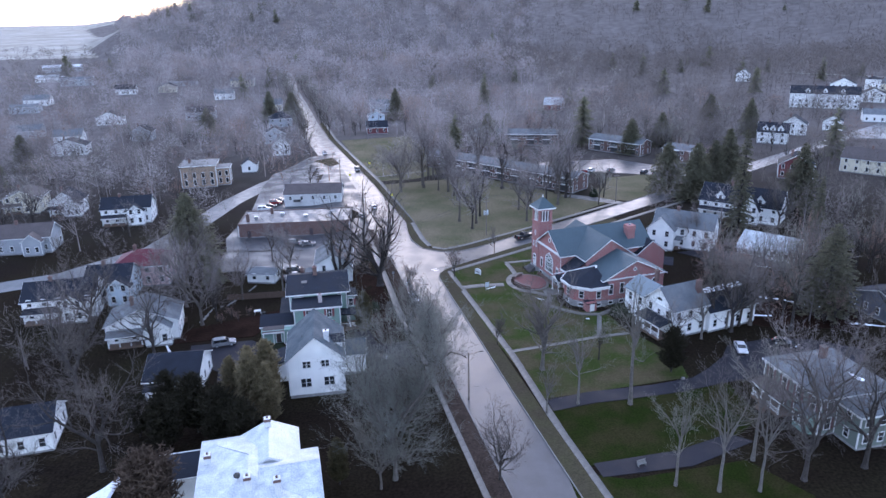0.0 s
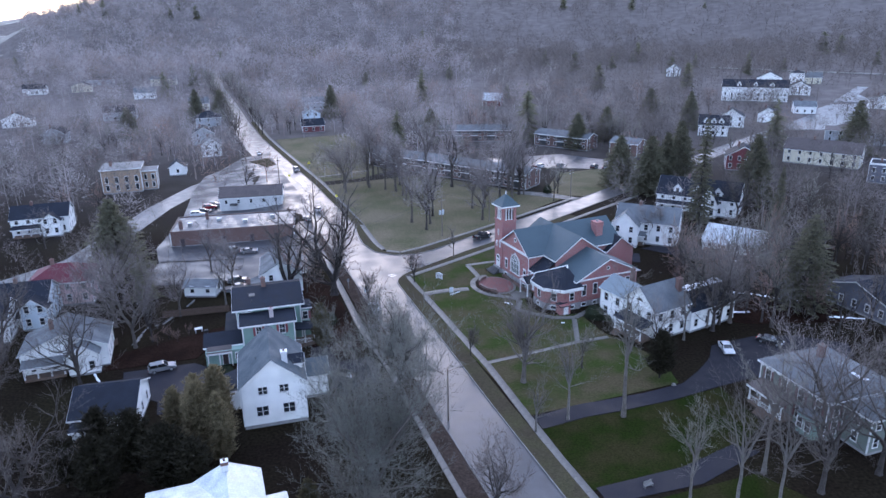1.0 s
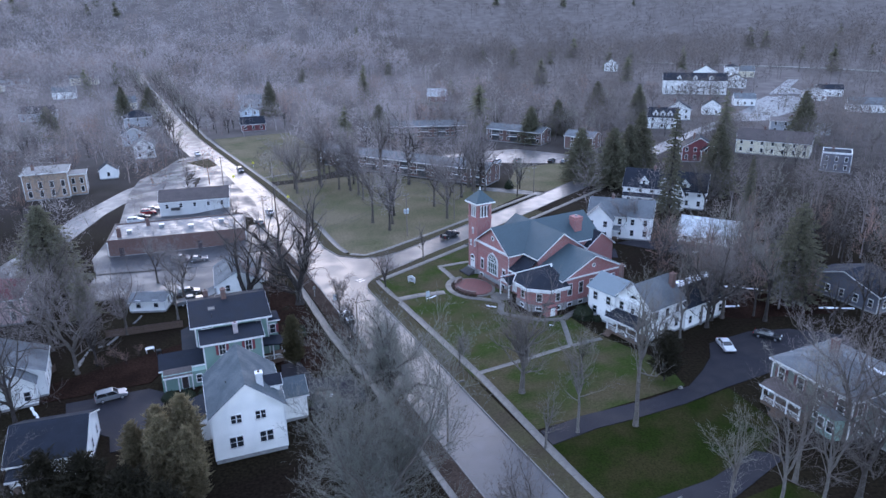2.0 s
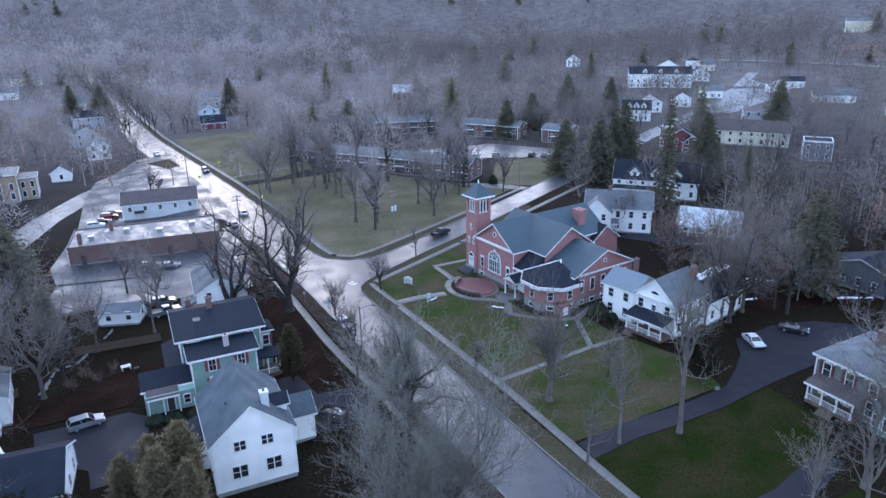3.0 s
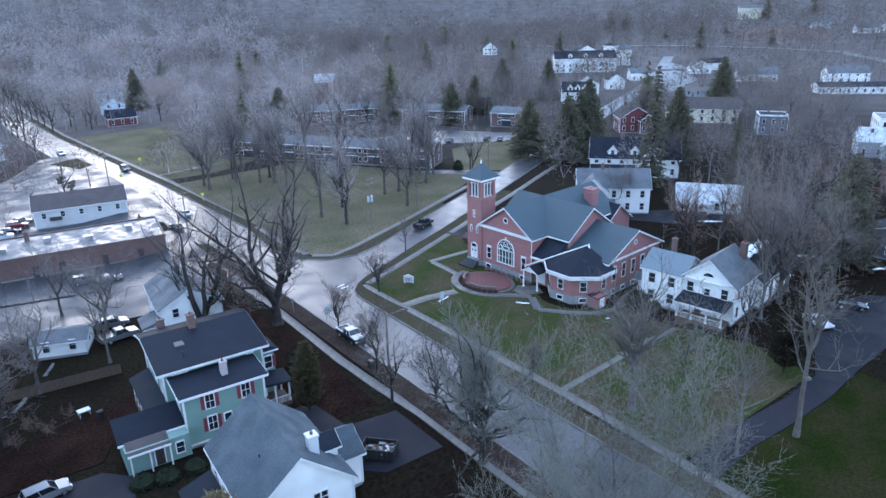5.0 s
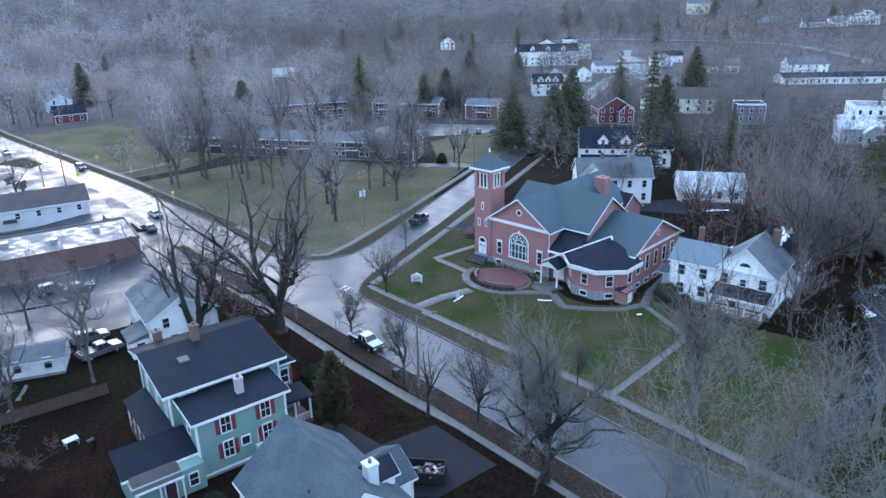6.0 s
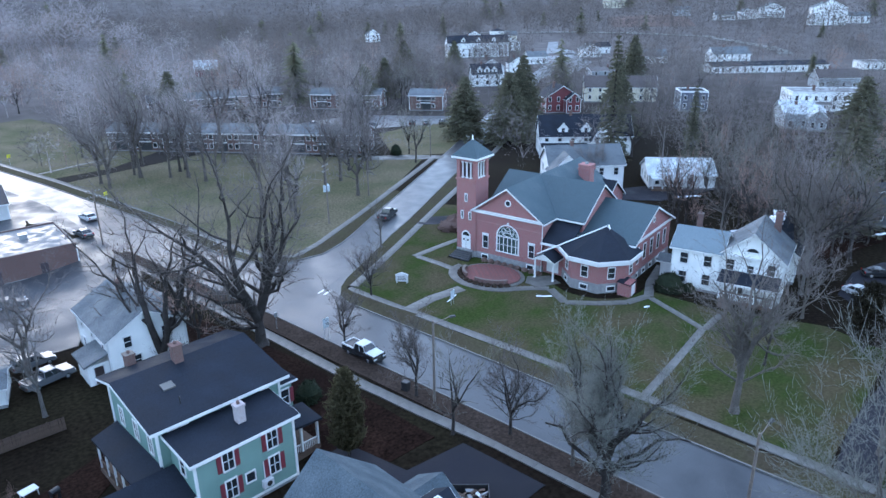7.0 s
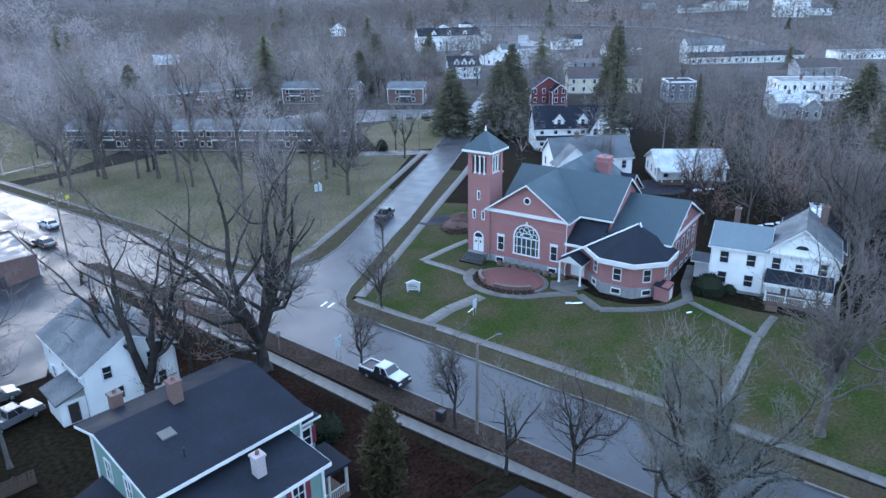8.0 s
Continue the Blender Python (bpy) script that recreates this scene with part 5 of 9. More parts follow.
def green_house():
    """Sage green house with red shutters: low front block, taller main block, side porches."""
    h = thing("house", pose(-30.8, 130.3, -1.4, 0, 0, 10.0), "sage green clapboard house with red shutters", "house")
    F = 0.5
    w = Shape()
    block_walls(w, 0, 9.3, 0, 4.6, F, 6.9, 6.9, "x", "flat")
    part("wall", w, "green", h)
    part("wall", Shape().box(-0.9, 4.6, F, 10.9, 14.6, 8.3), "green", h)
    part("foundation", Shape().box(0.03, 0.03, -1, 9.27, 4.6, F), "stone", h)
    part("foundation", Shape().box(-0.87, 4.6, -1, 10.87, 14.57, F), "stone", h)
    # low front roof leaning on the main block, with a shallow double pitch
    part("front_roof", Shape().loft([(-0.5, -0.5, 6.75), (9.8, -0.5, 6.75), (9.8, 4.65, 7.2), (-0.5, 4.65, 7.2)], [(-0.5, -0.5, 6.95), (9.8, -0.5, 6.95), (9.8, 4.65, 7.42), (-0.5, 4.65, 7.42)]), "shingle_dark", h)
    part("front_fascia", Shape().box(-0.5, -0.56, 6.6, 9.8, -0.5, 6.9), "trim", h)
    for x in (-0.56, 9.8):
        part("side_fascia", Shape().loft([(x, -0.5, 6.6), (x + 0.06, -0.5, 6.6), (x + 0.06, 4.6, 7.08), (x, 4.6, 7.08)], [(x, -0.5, 6.9), (x + 0.06, -0.5, 6.9), (x + 0.06, 4.6, 7.38), (x, 4.6, 7.38)]), "trim", h)
    r, t = Shape(), Shape()
    prof = [(3.85, 8.15), (11.7, 9.7), (15.4, 8.75), (15.4, 8.97), (11.7, 9.92), (3.85, 8.37)]
    r.loft([(-1.65, b, z) for b, z in reversed(prof)], [(11.65, b, z) for b, z in reversed(prof)])
    for x in (-1.7, 11.65):
        t.loft([(x, b, z - 0.08) for b, z in reversed(prof)], [(x + 0.05, b, z - 0.08) for b, z in reversed(prof)])
    t.box(-1.7, 3.79, 8.02, 11.7, 3.848, 8.3)
    part("main_roof", r, "shingle_dark", h)
    part("main_trim", t, "trim", h)
    w2 = Shape()
    ring = [(4.62, 8.2), (14.58, 8.2), (14.58, 8.85), (11.7, 9.65), (4.62, 8.26)]
    w2.loft([(-0.88, b, z) for b, z in ring], [(10.88, b, z) for b, z in ring])
    part("gable", w2, "green", h)
    for x, y in ((0, 0), (9.3, 0), (-0.9, 4.6), (10.9, 4.6), (-0.9, 14.6)):
        part("corner_board", Shape().box(x - 0.11, y - 0.11, F, x + 0.11, y + 0.11, 6.6 if y == 0 else 8.2), "trim", h)
    part("water_table", Shape().box(-0.08, -0.08, F - 0.15, 9.38, -0.005, F + 0.08), "trim", h)
    for x, z in ((2.9, 4.55), (7.1, 4.55), (2.9, 1.7), (7.1, 1.9)):
        window(h, x, -0.01, z, 0, 0.95, 1.75, "grid", "shutter_red")
    window(h, 4.7, -0.01, 2.3, 0, 0.8, 0.9, "single")
    ac = part("heat_pump", Shape().box(5.6, -0.5, 1.1, 6.6, -0.1, 1.85).box(5.62, -0.52, 1.12, 6.1, -0.49, 1.83), "sign_white", h)
    part("fan", Shape().tube((6.15, -0.53, 1.48), (6.15, -0.5, 1.48), 0.27, sides=12), "black", ac)
    part("conduit", Shape().tube((6.0, -0.06, 1.9), (6.0, -0.06, 3.6), 0.05, sides=6), "trim", h)
    for x in (0.5, 1.5):
        window(h, x, 4.59, 7.55, 0, 0.7, 0.5, "single")
    window(h, 9.4, 4.59, 7.55, 0, 0.6, 0.5, "single")
    for y in (6.2, 9.2, 12.4):
        window(h, -0.91, y, 5.0, -90, 0.85, 1.7, "twin")
    for y in (6.6, 12.0):
        window(h, 10.91, y, 4.6, 90, 0.9, 1.6, "sash", "shutter_red")
    window(h, -0.01, 2.3, 4.4, -90, 0.8, 1.6)
    chimney(h, 5.4, 2.0, 7.0, 8.9, 0.75, "brick_pale")
    chimney(h, 4.5, 11.3, 9.0, 11.6, 0.85)
    chimney(h, 1.6, 15.4, 5.0, 10.2, 0.85)
    part("skylight", Shape().loft([(1.6, 8.0, 9.0), (2.7, 8.0, 9.0), (2.7, 8.9, 9.2), (1.6, 8.9, 9.2)], [(1.6, 8.0, 9.32), (2.7, 8.0, 9.32), (2.7, 8.9, 9.5), (1.6, 8.9, 9.5)]), "concrete", h)
    part("vent_pipe", Shape().tube((2.0, 5.8, 8.6), (2.0, 5.8, 9.5), 0.06, sides=8), "black", h)
    # square bay and its roof on the street side
    part("bay_wall", Shape().box(10.9, 5.2, F, 12.6, 8.4, 6.9), "green", h)
    part("bay_roof", Shape().loft([(10.85, 4.8, 6.9), (13.1, 4.8, 6.9), (13.1, 8.8, 6.9), (10.85, 8.8, 6.9)], [(10.85, 5.6, 7.7), (11.4, 5.6, 7.6), (11.4, 8.0, 7.6), (10.85, 8.0, 7.7)]), "shingle_dark", h)
    part("bay_trim", Shape().box(10.95, 4.75, 6.7, 13.1, 8.85, 6.88), "trim", h)
    window(h, 11.75, 5.19, 4.4, 0, 0.9, 1.6, "sash", "shutter_red")
    window(h, 12.61, 6.8, 4.4, 90, 0.9, 1.6)
    # street porch
    part("porch_roof", Shape().loft([(9.35, 1.5, 3.9), (13.4, 1.5, 3.6), (13.6, 5.2, 3.6), (9.35, 5.2, 3.9)], [(9.35, 1.5, 4.2), (13.4, 1.5, 3.8), (13.6, 5.2, 3.8), (9.35, 5.2, 4.2)]), "shingle_dark", h)
    part("porch_floor", Shape().box(9.35, 1.8, -0.3, 13.2, 5.2, 0.9), "wood", h)
    for x, y in ((13.0, 1.9), (13.0, 5.0), (11.2, 1.9)):
        part("porch_post", Shape().box(x - 0.1, y - 0.1, 0.9, x + 0.1, y + 0.1, 3.6), "trim", h)
    rail = Shape().box(9.6, 1.86, 1.7, 13.0, 1.94, 1.8)
    for k in range(16):
        rail.box(9.7 + 0.2 * k, 1.88, 0.9, 9.75 + 0.2 * k, 1.92, 1.7)
    part("railing", rail, "trim", h)
    # long dark porch along the west side and the low rear extension
    part("side_porch_roof", Shape().loft([(-3.4, 4.2, 3.5), (-0.9, 4.2, 4.3), (-0.9, 14.2, 4.3), (-3.4, 14.2, 3.5)], [(-3.4, 4.2, 3.7), (-0.9, 4.2, 4.5), (-0.9, 14.2, 4.5), (-3.4, 14.2, 3.7)]), "shingle_dark", h)
    part("side_porch_floor", Shape().box(-3.2, 4.4, -0.4, -0.95, 14.0, 0.6), "wood", h)
    for k in range(6):
        y = 4.6 + 1.85 * k
        part("side_porch_post", Shape().box(-3.15, y - 0.08, 0.6, -2.99, y + 0.08, 3.5), "trim", h)
    rail = Shape().box(-3.12, 4.6, 1.4, -3.02, 13.8, 1.5)
    for k in range(36):
        rail.box(-3.1, 4.7 + 0.25 * k, 0.6, -3.05, 4.75 + 0.25 * k, 1.4)
    part("side_railing", rail, "wood", h)
    part("extension_wall", Shape().box(-6.8, -1.2, 0.2, -0.05, 3.8, 3.0), "green", h)
    part("extension_roof", Shape().loft([(-7.2, 0.4, 3.05), (0.0, 0.4, 3.05), (0.0, 4.2, 4.25), (-7.2, 4.2, 4.25)], [(-7.2, 0.4, 3.25), (0.0, 0.4, 3.25), (0.0, 4.2, 4.45), (-7.2, 4.2, 4.45)]), "shingle_dark", h)
    part("extension_porch_roof", Shape().loft([(-6.6, -1.7, 2.7), (-2.2, -1.7, 2.7), (-2.2, 0.5, 3.15), (-6.6, 0.5, 3.15)], [(-6.6, -1.7, 2.85), (-2.2, -1.7, 2.85), (-2.2, 0.5, 3.3), (-6.6, 0.5, 3.3)]), "shingle_brown", h)
    part("extension_trim", Shape().box(-7.25, 0.32, 2.95, 0.0, 0.4, 3.22).box(-6.65, -1.78, 2.6, -2.15, -1.7, 2.83), "trim", h)
    window(h, -1.2, -1.21, 1.0, 0, 0.8, 1.3)
    for x in (-6.4, -4.4, -2.3):
        part("extension_post", Shape().box(x - 0.08, -1.6, -0.2, x + 0.08, -1.44, 2.7), "trim", h)
    door(h, -3.4, -1.21, 0.3, 0, 0.95, 2.0)
    return h


def blue_roof_house():
    """White gabled house with a big slate roof, nearest on the left of the street."""
    h = house("house", -27.0, 107.0, 10.0, "white gabled house with a wide grey-blue shingle roof",
              [(0, 9.6, 0, 12.0, 7.2, 11.2, "gable", "y"), (9.6, 13.6, 6.5, 11.5, 4.2, 5.8, "gable", "x")], "white", "shingle_slate",
              [(0, "W", 2, {"step": 2.8}), (0, "E", 2, {"step": 2.8})], z=-1.2)
    for x in (3.2, 6.4):
        window(h, x, -0.01, 5.6, 0, 1.3, 1.2, "twin")
    for x in (2.9, 6.9):
        window(h, x, -0.01, 1.9, 0, 1.7, 1.6, "twin")
    part("lean_to_wall", Shape().box(-3.0, 6.5, -0.5, -0.01, 12.0, 3.2), "white", h)
    part("lean_to_roof", Shape().loft([(-3.4, 6.2, 3.1), (-0.1, 6.2, 4.2), (-0.1, 12.3, 4.2), (-3.4, 12.3, 3.1)], [(-3.4, 6.2, 3.3), (-0.1, 6.2, 4.4), (-0.1, 12.3, 4.4), (-3.4, 12.3, 3.3)]), "shingle_dark", h)
    chimney(h, 6.9, 2.2, 8.6, 11.4, 0.9, "sign_white")
    r, t = Shape(), Shape()
    w = Shape()
    block_walls(w, 6.6, 9.6, 3.0, 5.6, 7.6, 8.6, 9.5, "x", "gable")
    gable_roof(r, t, 6.4, 9.8, 3.0, 5.6, 8.6, 9.5, "x", over=0.2, thick=0.12)
    part("dormer_wall", w, "white", h)
    part("dormer_roof", r, "shingle_dark", h)
    part("dormer_trim", t, "trim", h)
    part("vent_pipe", Shape().tube((2.6, 4.2, 8.8), (2.6, 4.2, 9.9), 0.06, sides=8), "black", h)
    return h


def tin_roof_house():
    h = house("house", -30.6, 72.4, 14.0, "white house under a pale wet metal roof", [(0, 12.0, -5.0, 11.0, 6.7, 8.2, "hip", "x"), (8.0, 14.8, -4.2, 5.8, 6.6, 8.3, "gable", "x"), (5.2, 12.4, 3.0, 11.3, 6.75, 8.5, "gable", "y")], "white", "tin",
              [(0, "SWE", 2, {"step": 2.8})], z=-0.6)
    for x, y, z in ((8.7, 10.2, 9.9), (0.8, 5.8, 8.4), (6.2, -1.9, 9.6), (9.8, -3.4, 9.7)):
        c = chimney(h, x, y, 6.9, z, 0.75, "sign_white")
        part("cap", Shape().box(x - 0.46, y - 0.46, z - 0.45, x + 0.46, y + 0.46, z - 0.02), "brick_old", c, "sooty brick chimney head")
    part("wing_wall", Shape().box(-8.2, 8.8, -0.6, -0.02, 13.2, 3.3), "white", h)
    part("wing_roof", Shape().loft([(-8.6, 8.4, 3.2), (0, 8.4, 3.2), (0, 13.6, 3.9), (-8.6, 13.6, 3.9)], [(-8.6, 8.4, 3.4), (0, 8.4, 3.4), (0, 13.6, 4.1), (-8.6, 13.6, 4.1)]), "shingle_dark", h)
    part("wing_trim", Shape().box(-8.7, 13.6, 3.75, 0.0, 13.72, 4.2).box(-5.0, 8.3, 3.1, 0.0, 8.4, 3.42), "trim", h)
    part("satellite_dish", Shape().tube((4.9, 0.2, 7.6), (4.9, 0.0, 8.5), 0.05, sides=6).tube((4.9, 0.0, 8.5), (4.7, -0.25, 8.7), 0.42, 0.36, 12), "black", h)
    part("valley_strip", Shape().loft([(0.3, 10.6, 6.95), (0.5, 10.4, 6.95), (0.5, 10.4, 7.0), (0.3, 10.6, 7.0)], [(6.0, 4.6, 8.3), (6.2, 4.4, 8.3), (6.2, 4.4, 8.36), (6.0, 4.6, 8.36)]), "steel", h)
    return h


def villa():
    """Large grey-green house among the trees on the right."""
    h = house("house", 54.0, 104.2, -77.0, "grey-green hip-roofed house with bracketed porches", [(0, 13.0, 0, 12.5, 6.6, 8.6, "hip", "x"), (13.0, 17.5, 3.0, 11, 5.8, 7.4, "hip", "x")], "villa", "shingle_grey",
              [(0, "E", 2, {"step": 3.1, "w": 1.0, "h": 1.9, "shutters": "shutter_wine"}), (0, "SNW", 2, {"step": 3.1, "w": 1.0, "h": 1.9, "shutters": "shutter_wine"}), (1, "SE", 2, {"step": 2.6})], z=0.0)
    porch(h, 0.8, 7.4, -2.6, 0, 0.8, 3.3, 4, "shingle_brown")
    stairs(h, 3.2, 5.2, -2.6, 0.8, 4, "wood")
    door(h, 4.2, -0.01, 0.8, 0)
    part("bay", Shape().prism([(8.6, 0), (9.2, -1.3), (11.8, -1.3), (12.4, 0)], -0.2, 3.3), "green", h)
    part("bay_roof", Shape().loft([(8.4, 0.0, 3.3), (9.1, -1.6, 3.3), (11.9, -1.6, 3.3), (12.6, 0.0, 3.3)], [(9.4, 0.0, 4.0), (9.6, -0.4, 4.0), (11.4, -0.4, 4.0), (11.6, 0.0, 4.0)]), "shingle_grey", h)
    for x in (9.8, 11.2):
        window(h, x, -1.31, 1.0, 0, 0.9, 1.6)
    # deep bracketed eave
    for k in range(12):
        part("bracket", Shape().box(0.4 + 1.1 * k, -0.4, 6.1, 0.55 + 1.1 * k, -0.01, 6.55), "trim", h)
    chimney(h, 4.2, 7.0, 7.6, 10.2, 0.9)
    part("roof_snow", Shape().loft([(7.5, 7.5, 8.05), (11.5, 7.6, 7.7), (11.2, 9.2, 7.35), (8.0, 9.6, 7.6)], [(7.6, 7.6, 8.15), (11.4, 7.7, 7.8), (11.1, 9.1, 7.45), (8.1, 9.5, 7.7)]), "snow", h)
    return h


def small_white_house():
    h = house("house", -32.0, 160.2, 7.0, "small white gabled house beside the car park", [(0, 9.0, 0, 12.0, 5.2, 7.7, "gable", "y")], "white", "shingle_grey",
              [(0, "W", 2, {"step": 3.4, "w": 0.8, "h": 1.2, "first": 0.75})], z=-1.4)
    for x, z in ((2.2, 3.7), (6.6, 3.7), (3.0, 1.1), (7.4, 1.1)):
        window(h, x, -0.01, z, 0, 0.8, 1.3)
    part("side_porch_wall", Shape().box(-2.4, 0.6, -0.3, -0.02, 4.6, 2.5), "white", h)
    part("side_porch_roof", Shape().loft([(-2.8, 0.3, 2.5), (0, 0.3, 3.4), (0, 5.0, 3.4), (-2.8, 5.0, 2.5)], [(-2.8, 0.3, 2.7), (0, 0.3, 3.6), (0, 5.0, 3.6), (-2.8, 5.0, 2.7)]), "shingle_grey", h)
    door(h, -1.2, 0.59, 0.1, 0)
    chimney(h, 4.5, 8.0, 6.5, 8.9, 0.7)
    return h


white_house(), green_house(), blue_roof_house(), tin_roof_house(), villa(), small_white_house()

# shops west of the street
shop = house("shop", -55.6, 232.6, 4.0, "long white building with a dark brown gable roof", [(0, 19.4, 0, 9.5, 4.6, 7.0, "gable", "x")], "offwhite", "shingle_brown", [(0, "S", 1, {"step": 3.6, "first": 2.6, "h": 1.2}), (0, "E", 1, {"step": 3.0, "first": 1.4})], category="building")
part("awning", Shape().loft([(3, -1.0, 2.1), (5.5, -1.0, 2.1), (5.5, 0, 2.6), (3, 0, 2.6)], [(3, -1.0, 2.2), (5.5, -1.0, 2.2), (5.5, 0, 2.7), (3, 0, 2.7)]), "black", shop)
flat = house("shop", -62.0, 198.6, 5.0, "low brick shop with a wet flat roof", [(0, 33.0, 0, 14.6, 4.2, 4.2, "flat", "x")], "brick_old", "flat_roof", [(0, "E", 1, {"step": 6.0, "w": 1.2, "first": 1.2})], category="shop")
for ob in flat.children:
    if ob.name.startswith("trim"):
        ob.data.materials[0] = M["brick_old"]
for x in (3.0, 9.5, 14.0, 21.5, 28.0):
    part("steel_door", Shape().box(x - 0.55, -0.05, 0.1, x + 0.55, 0.0, 2.2).box(x - 0.62, -0.07, 2.2, x + 0.62, 0.0, 2.3), "void_door_dark", flat)
for k in range(4):
    x = 4 + 7.5 * k
    part("roof_unit", Shape().box(x, 5 + k % 2 * 3, 4.2, x + 1.1, 6.2 + k % 2 * 3, 5.0).box(x - 0.1, 4.9 + k % 2 * 3, 5.0, x + 1.2, 6.3 + k % 2 * 3, 5.12), "steel", flat)
chimney(flat, 2.5, 3.0, 4, 6.6, 0.9)
chimney(flat, 8.5, 11.0, 4, 6.2, 0.8)

